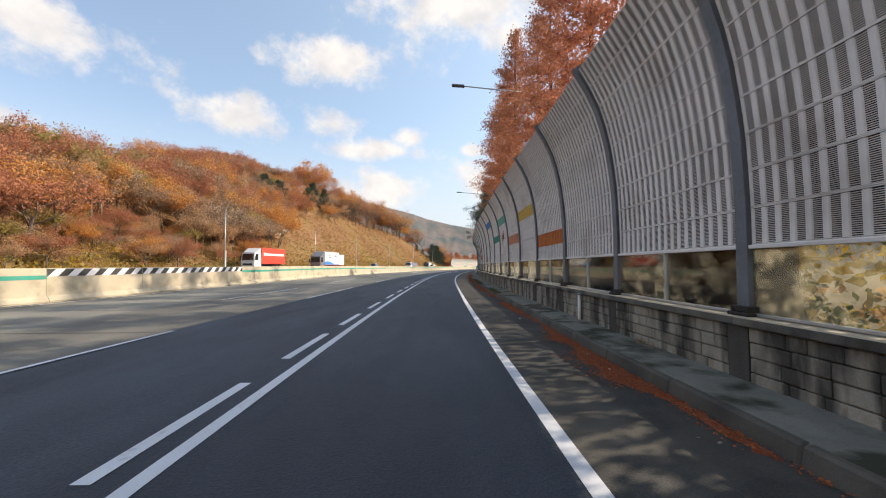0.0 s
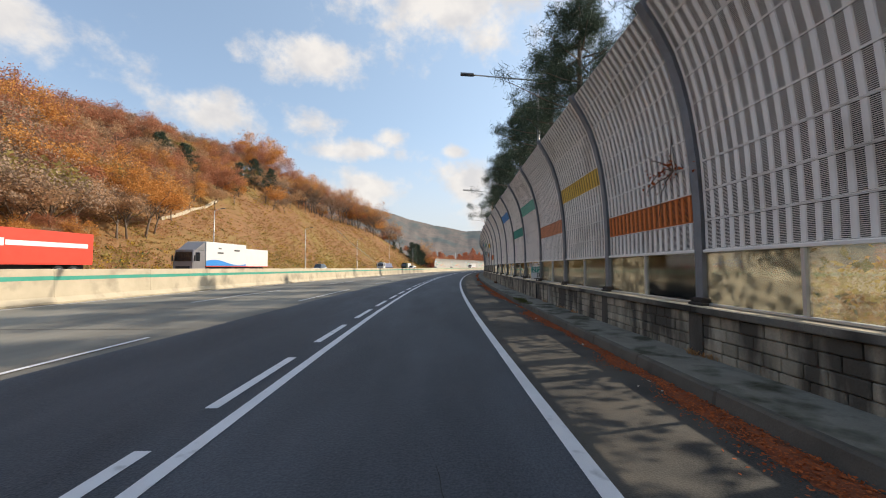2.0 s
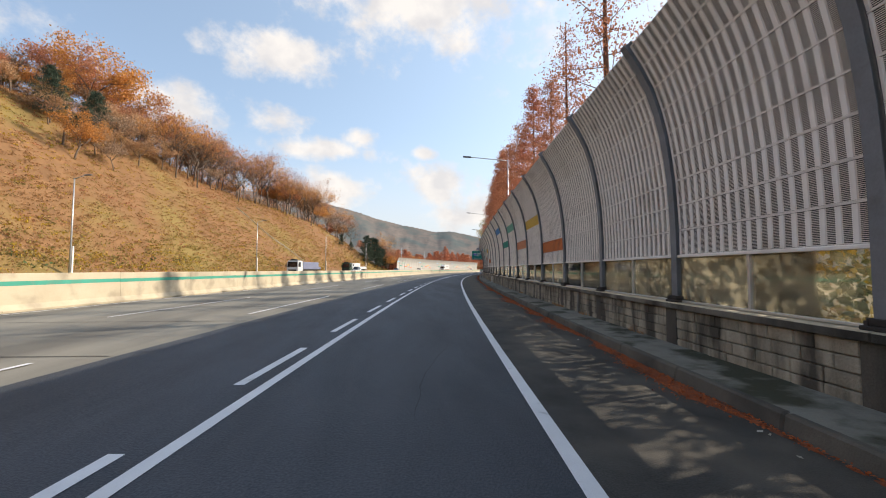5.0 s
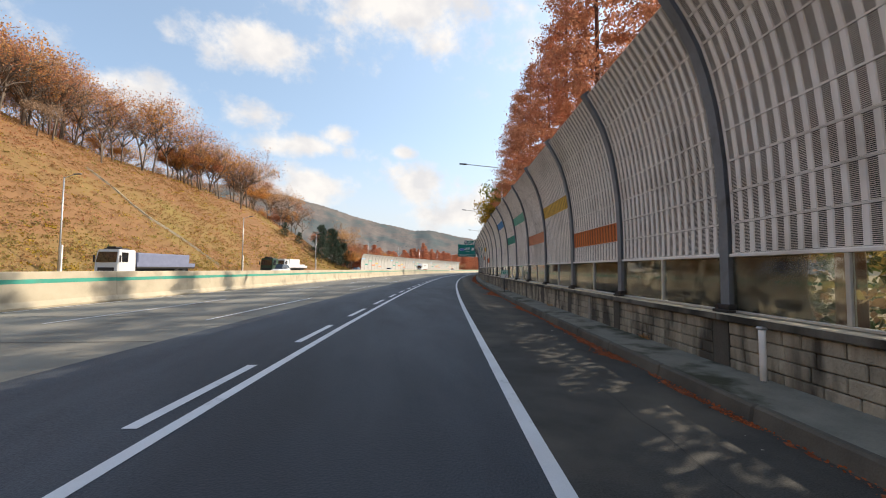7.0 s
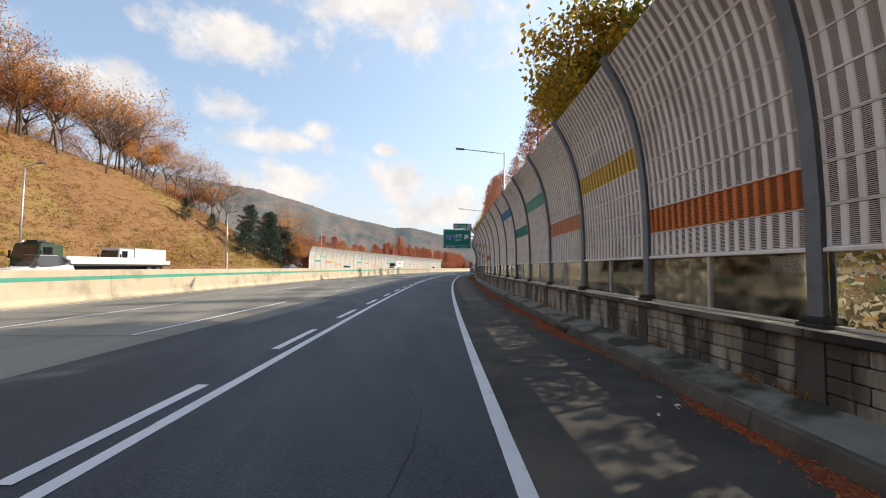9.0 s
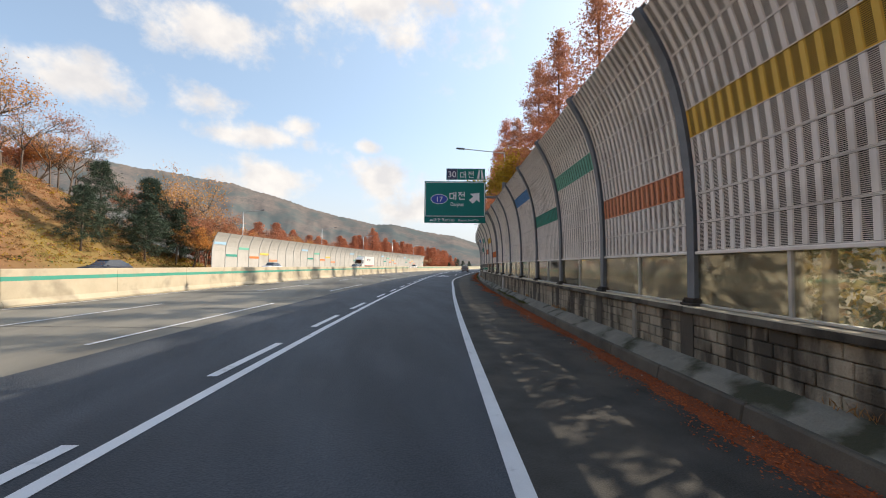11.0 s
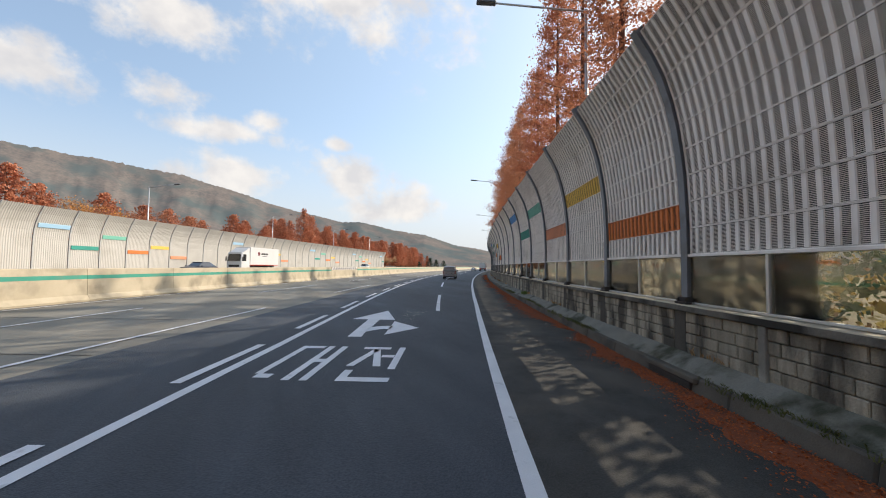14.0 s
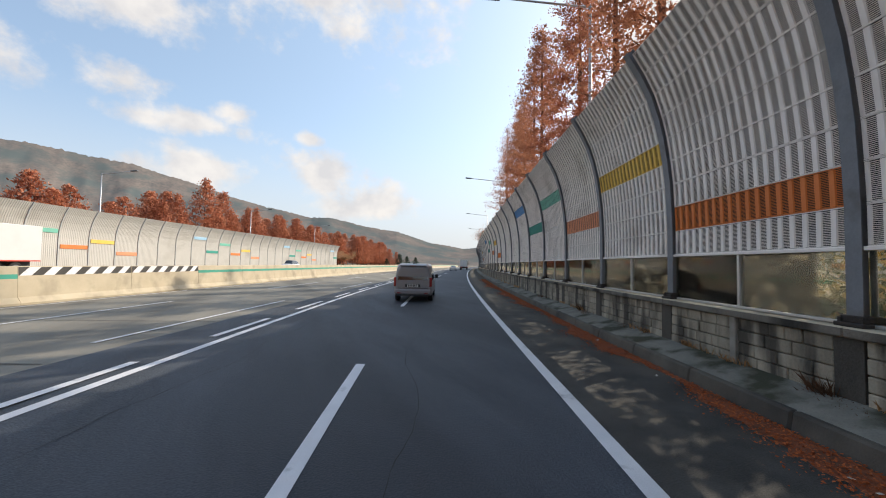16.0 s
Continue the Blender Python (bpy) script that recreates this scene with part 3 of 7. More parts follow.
marking("median_edge_line", lambda s: -24.2, -60, 700, 0.16, "thin white edge line beside the median barrier", "lane lines", step=4)
# short dashes on the left of the solid line
DASH_N = curve_u([(0, -7.53), (1, -3.3), (2, 0.9), (3, 5.41), (4, 10.4), (5, 15.05), (6, 19.55), (7, 24.48), (8, 29.02), (9, 32.8), (10, 36.67), (12, 45.27), (14, 53.52), (15, 57.33), (17, 66.55), (18, 70.5), (31, 135.2), (32, 140.45), (33, 145.45), (40, 181.55), (41, 187.2), (49, 232.57), (50, 237.85), (51, 244.68), (52, 250.2), (55, 267.95), (59, 290.0), (60, 295.8), (62, 307.7), (64, 320.4), (65, 326.6), (105, 566)])
DASH_SIZE = curve_u([(0, 2.72), (140, 2.8), (250, 3.05), (320, 3.4)])
for i in range(-10, 104):
    end = DASH_N(i) if i >= 0 else DASH_N(0) + 4.25 * i
    marking("lane_dash", lambda s: LINE_L(s) - 0.45, end - DASH_SIZE(end), end, 0.21, "short white dash beside the solid lane line", "short lane dashes")
LONG_START = curve_u([(-3, -55), (0, 7.5), (3, 70), (6, 125.5), (7, 146.8), (9, 186.1), (12, 246.7), (50, 1022)])
LONG_A = curve_u([(-60, -11.95), (13, -12.1), (70, -13.3), (136, -13.4), (148, -13.6), (190, -13.8), (250, -14.0), (1300, -14.2)])
LONG_B = curve_u([(-60, -16.4), (14, -16.5), (54, -18.5), (150, -18.7), (190, -19.1), (250, -19.5), (1300, -19.5)])
for i in range(-3, 48):
    a = LONG_START(i)
    marking("lane_dash_long", LONG_A, a, a + 10.5, 0.16, "long white lane dash on the sunlit lanes", "long lane dashes")
    marking("lane_dash_long", LONG_B, a - 0.7, a + 9.8, 0.16, "long white lane dash on the sunlit lanes", "long lane dashes")
    marking("lane_dash_long", lambda s: -34.0, a, a + 10.5, 0.16, "long white lane dash on the oncoming carriageway", "long lane dashes")
for a, size in ((298.0, 9.2), (317.1, 9.6), (336.8, 9.6), (356.6, 9.6), (376.4, 9.6), (396.2, 9.6)):
    marking("lane_dash_exit", LINE_C, a, a + size, 0.2, "white lane dash dividing the exit lane", "exit lane dashes")


def painted(name, polys, s0, u0, label, wide=1.0):
    """Road paint from outlines in (right, ahead) metres."""
    verts, faces = [], []
    for poly in polys:
        faces.append(tuple(range(len(verts), len(verts) + len(poly))))
        verts += [at(s0 + b, u0 + a * wide, 0.009 + lie(s0 + b, u0)) for a, b in poly]
    tagged(new(name, mesh_from(name, verts, faces, M_PAINT)), label, "road marking", kind="structure")


def bar(a0, b0, a1, b1, w, wy=None):
    """A stroke between two points with level ends."""
    if abs(a1 - a0) > abs(b1 - b0):
        h = (wy or w) / 2
        return [(a0, b0 - h), (a1, b1 - h), (a1, b1 + h), (a0, b0 + h)]
    return [(a0 - w / 2, b0), (a0 + w / 2, b0), (a1 + w / 2, b1), (a1 - w / 2, b1)]


# the arrow ahead and to the right, and the two syllables of the exit's name before it
painted("road_arrow", [
    [(-0.05, -3.6), (0.37, -3.6), (0.31, -2.9), (0.22, 0.0), (-0.24, 0.0)], [(-0.88, 0.0), (0.83, -0.05), (0.05, 2.78)],
    [(0.29, -2.75), (0.62, -2.25), (0.99, -2.12), (1.00, -1.50), (0.62, -1.55), (0.24, -1.84)], [(0.98, -3.2), (1.93, -1.80), (0.86, -0.38)],
], 294.9, -8.0, "white painted arrow pointing ahead and right")
painted("road_writing", [
    bar(-0.98, 0.25, -0.30 - 0.42, 0.25, 0.12, 0.26), bar(-0.98, 0.38, -0.98, 2.9, 0.13), bar(-0.91, 2.77, -0.55, 2.77, 0.1, 0.26),
    bar(-0.42, 0.0, -0.42, 2.9, 0.13), bar(-0.14, 0.0, -0.14, 2.9, 0.13), bar(-0.36, 1.45, -0.2, 1.45, 0.1, 0.28),
    bar(0.30, 2.77, 0.88, 2.77, 0.1, 0.24), bar(0.36, 1.05, 0.60, 2.65, 0.14), bar(0.84, 1.05, 0.60, 2.65, 0.14), bar(0.80, 1.95, 1.05, 1.95, 0.1, 0.24),
    bar(1.12, 0.85, 1.12, 2.9, 0.13), bar(0.42, 0.0, 0.42, 0.75, 0.14), bar(0.49, 0.13, 1.18, 0.13, 0.1, 0.26),
], 287.05, -7.55, "white painted Korean place name on the exit lane", 1.2)

# cracks that wander along the wheel tracks
def crack(s0, s1, u0, seed, width=0.015):
    r = random.Random(seed)
    verts, faces = [], []
    u, lean = u0, 0.0
    ss = span(s0, s1, 0.22)
    for i, s in enumerate(ss):
        lean = lean * 0.75 + r.uniform(-0.035, 0.035)
        u += lean - (u - u0) * 0.04
        w = width * r.uniform(0.25, 1.0) * min(1, i / 4, (len(ss) - 1 - i) / 4)
        verts += [at(s, u - w / 2, 0.006 + lie(s, u)), at(s, u + w / 2, 0.006 + lie(s, u))]
    for i in range(len(ss) - 1):
        faces.append((2 * i, 2 * i + 1, 2 * i + 3, 2 * i + 2))
    tagged(new("road_crack", mesh_from("road_crack", verts, faces, M_TAR)), "thin dark crack wandering along the asphalt lane", "road crack", "road cracks", "structure")


for i, (a, b, u) in enumerate(((-2, 14, -4.9), (16, 33, -4.65), (38, 52, -5.0), (60, 70, -6.4), (96, 112, -5.5), (126, 140, -2.2), (150, 163, -2.6), (172, 190, -5.2), (228, 240, -2.4), (256, 268, -2.7), (262, 276, -5.6), (300, 314, -5.2), (318, 331, -5.45), (322, 338, -9.6), (332, 350, -5.9), (344, 362, -5.0))):
    crack(a, b, u, i)

def scuff(s0, s1, u0, seed):
    """Pale scrapes left on the asphalt."""
    r = random.Random(seed)
    verts, faces = [], []
    for k in range(46):
        s, u = s0 + (s1 - s0) * r.random(), u0 + r.gauss(0, 0.22)
        turn, size, w = r.uniform(-0.5, 0.5), r.uniform(0.12, 0.55), r.uniform(0.006, 0.022)
        o = len(verts)
        for i in range(5):
            a = u + turn * size * (i / 4) + 0.05 * math.sin(i + k)
            e = w * (0.15 if i in (0, 4) else 1.0)
            verts += [at(s + size * i / 4, a - e, 0.008 + lie(s, u)), at(s + size * i / 4, a + e, 0.008 + lie(s, u))]
        faces += [(o + 2 * i, o + 2 * i + 1, o + 2 * i + 3, o + 2 * i + 2) for i in range(4)]
    tagged(new("road_scuff", mesh_from("road_scuff", verts, faces, M_CONCRETE)), "pale scrapes and chalky scuffs on the exit lane", "road scuff", kind="structure")


scuff(293.6, 297.6, -6.68, 3)

# sawn joints across the concrete lanes
for i in range(70):
    a = -30 + i * 5.4
    verts = [at(a + d, u, lie(a, u) + 0.012) for u in (-24.0, -18.6, LANE_EDGE(a) - 0.1) for d in (-0.02, 0.02)]
    tagged(new("pavement_joint", mesh_from("pavement_joint", verts, [(0, 1, 3, 2), (2, 3, 5, 4)], M_TAR)), "dark sawn joint across the concrete lanes", "pavement joint", "pavement joints", "structure")

# ---- kerb and walkway under the noise barrier ----
kerb = tagged(new("kerb"), "long stained concrete kerb along the shoulder", "kerb", kind="structure")
walkway = sweep("walkway", [(lambda s: kerb_foot(s) + 0.12, lambda s: kerb_top(s) - 0.012), (lambda s: kerb_foot(s) * 0.5, lambda s: kerb_top(s) * 0.45 + 0.325), (-0.10, 0.60)], span(-140, 560, 4), M_WALK, bank=False)
setting(walkway, "narrow raised concrete walkway below the noise barrier", "walkway")
_rng = random.Random(5)
kerb_me = {}
for i in range(-15, 280):
    s0 = i * 2.0
    bm = boxes((-0.09, 0.001, -0.05, 0.09, 1.999, 0.305), bevel=0.03)
    if "k" not in kerb_me:
        me = bpy.data.meshes.new("kerbstone")
        for v in bm.verts:
            if v.co.z > 0.1 and v.co.x < 0:
                v.co.x += 0.05
        bm.to_mesh(me)
        me.materials.append(M_KERB)
        kerb_me["k"] = me
    bm.free()
    part("kerbstone", kerb_me["k"], None, kerb, m=reach(s0, 2.0, kerb_foot(s0 + 1) + 0.09, kerb_top(s0 + 1) - 0.305 + _rng.uniform(-0.004, 0.004)))

# fallen needles in the gutter
rn = np.random.default_rng(3)


def scatter(name, pts, sizes, material, flat=False, rng=rn, slim=1.0):
    """Small leaves, one quad each, as one mesh."""
    n = len(pts)
    a = rng.normal(size=(n, 3))
    if flat:
        a[:, 2] *= 0.18
    a /= np.linalg.norm(a, axis=1)[:, None]
    b = rng.normal(size=(n, 3))
    if flat:
        b[:, 2] *= 0.18
    b -= a * (a * b).sum(1)[:, None]
    b /= np.linalg.norm(b, axis=1)[:, None]
    sz = np.asarray(sizes).reshape(-1, 1) * np.ones((n, 1))
    w = rng.uniform(0.45, 0.8, (n, 1)) * slim
    v = np.stack([pts - a * sz - b * sz * w * 0.3, pts + b * sz * w - a * sz * 0.1, pts + a * sz, pts - b * sz * w + a * sz * 0.2], 1).reshape(-1, 3)
    me = bpy.data.meshes.new(name)
    me.vertices.add(4 * n)
    me.vertices.foreach_set("co", v.astype(np.float32).ravel())
    me.loops.add(4 * n)
    me.loops.foreach_set("vertex_index", np.arange(4 * n, dtype=np.int32))
    me.polygons.add(n)
    me.polygons.foreach_set("loop_start", np.arange(0, 4 * n, 4, dtype=np.int32))
    me.update(calc_edges=True)
    me.validate()
    me.materials.append(material)
    return me


def place_many(s, u, z):
    a = np.interp(s, S, HEAD)
    return np.stack([np.interp(s, S, PX) + u * np.cos(a), np.interp(s, S, PY) - u * np.sin(a), z], 1)


def drift_at(x):
    return noise.noise(Vector((x * 0.23, 3.3, 0))) + 0.5 * noise.noise(Vector((x * 0.9, 7.1, 0)))


def drift_width(x):
    return min(0.95, max(0.03, 0.24 + 0.72 * drift_at(x) + float(np.interp(x, [0, 120, 150, 190, 225], [0.0, 0.0, 0.10, 0.10, 0.26]))))


def litter_mat():
    """Thick drifts of needles with ragged edges."""
    verts, faces = [], []
    xs = span(-12, 372, 0.12)
    for i, x in enumerate(xs):
        w = drift_width(x) * (0.85 + 0.3 * noise.noise(Vector((x * 3.1, 1.0, 5.0)))) + 0.10 * noise.noise(Vector((x * 9.0, 2.0, 5.0)))
        near = -0.60 - max(0.0, 0.10 - w) * 0.3 - 0.10 * abs(noise.noise(Vector((x * 0.7, 8.0, 1.0))))
        for f, z in ((0.0, 0.016), (0.35, 0.030), (0.7, 0.022), (1.0, 0.0)):
            verts.append(at(x, gutter(x, near - max(w, 0.0) * f), road_z(x) + (z if w > 0.05 else -0.01)))
    for i in range(len(xs) - 1):
        for j in range(3):
            faces.append((4 * i + j, 4 * i + 4 + j, 4 * i + 5 + j, 4 * i + 1 + j))
    return mesh_from("needle_drifts", verts, faces, M_LITTER)


def litter():
    n = 260000
    s = rn.uniform(-12, 372, n)
    wide = np.array([drift_width(x) for x in s])
    u = -0.60 - np.abs(rn.normal(0.45, 0.42, n)) * (wide + 0.06)
    keep = rn.uniform(size=n) < np.clip(0.04 + 1.8 * wide, 0.03, 1)
    s, u = s[keep], u[keep]
    z = 0.020 + rn.uniform(0, 0.022, len(s)) + np.array([road_z(a) for a in s])
    u = np.array([gutter(a, b) for a, b in zip(s, u)])
    return scatter("leaf_litter", place_many(s, u, z), rn.uniform(0.010, 0.024, len(s)), LEAF["fallen"], flat=True)


def scraps():
    n = 260
    s = rn.uniform(-10, 345, n)
    u = -0.80 - np.abs(rn.normal(0, 0.35, n))
    z = np.array([road_z(a) for a in s]) + 0.030
    u = np.array([gutter(a, b) for a, b in zip(s, u)])
    return scatter("paper_scraps", place_many(s, u, z), rn.uniform(0.02, 0.055, n), M_SCRAP, flat=True)


tagged(new("paper_scraps", scraps()), "pale scraps and dead leaves lying in the gutter", "litter", kind="stuff")
tagged(new("needle_drifts", litter_mat()), "thick rust-red drifts of needles along the kerb", "leaf litter", kind="stuff")
tagged(new("leaf_litter", litter()), "rust-red fallen needles drifted along the kerb", "leaf litter", kind="stuff")

# ---- the noise barrier beside the shoulder ----
BAY = 4.0
LIFT = 0.52  # the barrier's drawing starts this far over the road
PROFILE = [(0.0, 2.02), (0.0, 2.57), (-0.02, 3.12), (-0.05, 3.67), (-0.11, 4.21), (-0.19, 4.74), (-0.31, 5.27), (-0.48, 5.80), (-0.72, 6.30), (-1.00, 6.77)]
ROW_H = 0.548


def louvre_panel(material, width=3.78, height=ROW_H - 0.006, cells=18, slats=21):
    """One acoustic cassette: a back sheet, thin louvre blades, upright ribs and two rails."""
    verts, faces, mats = [], [], []

    def quad(a, b, c, d, m=0):
        i = len(verts)
        verts.extend((a, b, c, d))
        faces.append((i, i + 1, i + 2, i + 3))
        mats.append(m)

    quad((0.0, width, 0), (0.0, 0, 0), (0.0, 0, height), (0.0, width, height), 1)
    quad((0.05, 0, 0), (0.05, width, 0), (0.05, width, height), (0.05, 0, height))
    step = (height - 0.034) / slats
    for i in range(slats):
        z = 0.018 + i * step
        quad((-0.008, width, z), (-0.008, 0, z), (-0.012, 0, z + step * 0.44), (-0.012, width, z + step * 0.44))
    pitch = width / cells
    for i in range(cells + 1):
        y = i * pitch
        y0, y1 = max(0, y - 0.036), min(width, y + 0.036)
        x = -0.018
        quad((x, y1, 0.02), (x, y0, 0.02), (x, y0, height - 0.02), (x, y1, height - 0.02))
        quad((x, y0, 0.02), (0, y0 - 0.012, 0.02), (0, y0 - 0.012, height - 0.02), (x, y0, height - 0.02))
        quad((0, y1 + 0.012, 0.02), (x, y1, 0.02), (x, y1, height - 0.02), (0, y1 + 0.012, height - 0.02))
    for z0, z1 in ((0.0, 0.013), (height - 0.013, height)):
        x = -0.024
        quad((x, width, z0), (x, 0, z0), (x, 0, z1), (x, width, z1))
        quad((x, 0, z1), (0, 0, z1), (0, width, z1), (x, width, z1))
        quad((0, 0, z0), (x, 0, z0), (x, width, z0), (0, width, z0))
    for i in range(slats - 1):  # the end plate that holds the blades
        z = 0.018 + i * step
        quad((-0.012, 0, z + step * 0.44), (-0.012, 0.02, z + step * 0.44), (-0.008, 0.02, z + step), (-0.008, 0, z + step))
    me = mesh_from("acoustic_panel", verts, faces, material)
    me.materials.append(M_PANEL_BACK)
    me.polygons.foreach_set("material_index", mats)
    bm = bmesh.new()
    bm.from_mesh(me)
    bmesh.ops.remove_doubles(bm, verts=bm.verts, dist=0.0005)
    bm.to_mesh(me)
    bm.free()
    return me


def bent_bar(bm, prof, section):
    """A bar along the bent outline of (x, z); its section is a list of (distance in front, y)."""
    n = len(section)
    rings = []
    for i, (x, z) in enumerate(prof):
        a, b = prof[max(i - 1, 0)], prof[min(i + 1, len(prof) - 1)]
        t = Vector((b[0] - a[0], b[1] - a[1])).normalized()
        nx, nz = -t.y, t.x  # towards the road
        rings.append([bm.verts.new((x + nx * d, y, z + nz * d)) for d, y in section])
    for r0, r1 in zip(rings, rings[1:]):
        for k in range(n):
            bm.faces.new((r0[k], r0[(k + 1) % n], r1[(k + 1) % n], r1[k]))
    bm.faces.new(rings[0][::-1])
    bm.faces.new(rings[-1])
    bmesh.ops.recalc_face_normals(bm, faces=bm.faces)


def barrier_post(prof, base):
    """Rolled steel column: two flanges and a web, bent towards the road at its head."""
    bm = bmesh.new()
    line = [(0.0, base)] + prof + [(prof[-1][0] - 0.06, prof[-1][1] + 0.09)]
    beam = [(-0.10, -0.10), (-0.10, 0.10), (-0.085, 0.10), (-0.085, 0.008), (0.085, 0.008), (0.085, 0.10), (0.10, 0.10), (0.10, -0.10), (0.085, -0.10), (0.085, -0.008), (-0.085, -0.008), (-0.085, -0.10)]
    bent_bar(bm, line, beam)
    return bm


PANEL_ME = {k: louvre_panel(m) for k, m in PANEL_COLOURS.items() if k != "sky"}
PANEL_ME["grey"] = louvre_panel(M_PANEL)


def noise_barrier_bay(colours):
    bay = new("noise_barrier_bay")
    part("post", barrier_post(PROFILE, 0.99), M_POST, bay, "blue-grey steel column curving over the road")
    bm = boxes((-0.20, -0.19, 0.985, 0.19, 0.19, 1.04), (-0.15, -0.15, 1.04, 0.15, 0.15, 1.13), bevel=0.012)
    for a in (-0.13, 0.13):
        for b in (-0.15, 0.14):
            box(bm, b - 0.022, a - 0.022, 1.03, b + 0.022, a + 0.022, 1.10)
    part("anchor_shoe", bm, M_SHOE_AND_HOLE, bay, "blackened anchor plate and bolts")
    for i, ((x0, z0), (x1, z1)) in enumerate(zip(PROFILE, PROFILE[1:])):
        tilt = math.degrees(math.atan2(x1 - x0, z1 - z0))
        c = colours.get(i, "grey")
        part("acoustic_panel", PANEL_ME[c], None, bay, "" if c == "grey" else c.replace("_", " ") + " louvred panel", m=pose(x0, 0.11, z0, 0, tilt, 0))
    part("panel_rail", boxes((-0.07, 0.1, 1.965, 0.05, 3.9, 2.018), bevel=0.006), M_PANEL, bay)
    part("sill_rail", boxes((-0.05, 0.1, 0.993, 0.05, 3.9, 1.035), bevel=0.006), M_ALU, bay)
    part("mullion", boxes((-0.045, 1.97, 1.035, 0.03, 2.03, 1.965), bevel=0.005), M_ALU, bay)
    for y0, y1 in ((0.1, 1.97), (2.03, 3.9)):
        pane = part("glass_pane", boxes((-0.006, y0, 1.035, 0.006, y1, 1.965)), M_PANE, bay, "dirty see-through pane")
        pane.visible_shadow = False
    return bay


PATTERN = {0: {1: "orange"}, 1: {4: "yellow"}, 2: {2: "light_orange"}, 3: {5: "green"}, 4: {3: "teal"}, 5: {6: "blue"}, 6: {}}
LABELS = {0: "with one orange panel", 1: "with one yellow panel", 2: "with one light orange panel", 3: "with one pale green panel", 4: "with one teal panel", 5: "with one blue panel", 6: "all in grey"}
TEMPLATE = {k: noise_barrier_bay(v) for k, v in PATTERN.items()}
used = set()
for k in range(-14, 128):
    kind = k % 9 if k % 9 < 6 else 6
    m = stand(k * BAY, 0.0, LIFT)
    tpl = TEMPLATE[kind]
    if kind in used:
        ob = copy_thing(tpl, m)
    else:
        ob = tpl
        ob.matrix_basis = m
        used.add(kind)
    tagged(ob, "curved louvred noise barrier bay " + LABELS[kind], "noise barrier", "noise barrier bays")

# ---- the block parapet that carries it ----
parapet = sweep("parapet", [(-0.13, 0.0), (-0.13, 1.37), (0.34, 1.37), (0.34, 0.0)], span(-56, 512, 4), M_JOINT, closed=True, bank=False)
setting(parapet, "stained concrete parapet faced with stone blocks", "parapet wall")
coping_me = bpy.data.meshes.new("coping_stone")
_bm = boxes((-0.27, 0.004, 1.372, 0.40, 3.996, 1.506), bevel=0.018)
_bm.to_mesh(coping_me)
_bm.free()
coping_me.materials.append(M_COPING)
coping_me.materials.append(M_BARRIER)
# paler material on the tops paints in the light they catch; sides stay stained
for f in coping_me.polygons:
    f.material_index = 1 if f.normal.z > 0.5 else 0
joint_me = bpy.data.meshes.new("joint_strip")
_bm = boxes((-0.245, -0.07, 0.1, -0.10, 0.07, 1.45), bevel=0.012)
_bm.to_mesh(joint_me)
_bm.free()
joint_me.materials.append(M_CONCRETE)
# a nearly flush slab, added to draw the dark stain below each post
post_stain_me = bpy.data.meshes.new("pilaster")
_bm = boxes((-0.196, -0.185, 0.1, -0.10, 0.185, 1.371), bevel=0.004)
_bm.to_mesh(post_stain_me)
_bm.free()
post_stain_me.materials.append(M_STAIN)
for k in range(-14, 128):
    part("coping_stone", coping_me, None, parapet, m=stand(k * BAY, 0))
    part("pilaster", post_stain_me, None, parapet, m=stand(k * BAY, 0))
    if k % 5 == 1:
        part("joint_strip", joint_me, None, parapet, m=stand(k * BAY + 1.9, 0))


def block_mesh(w):
    bm = boxes((-0.19, 0.0, 0.0, -0.12, w, 0.196), bevel=0.014)
    me = bpy.data.meshes.new("block")
    bm.to_mesh(me)
    bm.free()
    me.materials.append(M_BLOCK)
    return me


BLOCK_ME = {w: block_mesh(w - 0.014) for w in (0.30, 0.45, 0.60)}
_rng = random.Random(11)
rest_v, rest_f, single = [], [], 0
for k in range(-8, 118):
    for course in range(4):
        z, run = 0.537 + course * 0.209, []
        while sum(run) < 3.35:
            run.append(_rng.choice((0.30, 0.45, 0.60, 0.45)))
        y, fill = 0.195, 3.61 / sum(run)
        for w in run:
            m = stand(k * BAY, _rng.uniform(-0.010, 0.008), z) @ Matrix.Translation((0, y, 0)) @ Matrix.Diagonal((1, fill, 1, 1))
            if 72 <= k < 85 and single < 300:
                part("block", BLOCK_ME[w], None, parapet, m=m)
                single += 1
            else:
                o = len(rest_v)
                rest_v.extend([m @ v.co for v in BLOCK_ME[w].vertices])
                rest_f.extend([tuple(o + i for i in q.vertices) for q in BLOCK_ME[w].polygons])
            y += w * fill
tagged(part("block_facing", mesh_from("block_facing", rest_v, rest_f, M_BLOCK), None, parapet), kind="stuff")

# ---- median barrier of concrete, with its green stripe ----
MED = -24.95
BAR_TOP = 1.80
barrier = tagged(new("median_barrier"), "cream concrete median barrier with a green stripe", "median barrier", kind="structure")


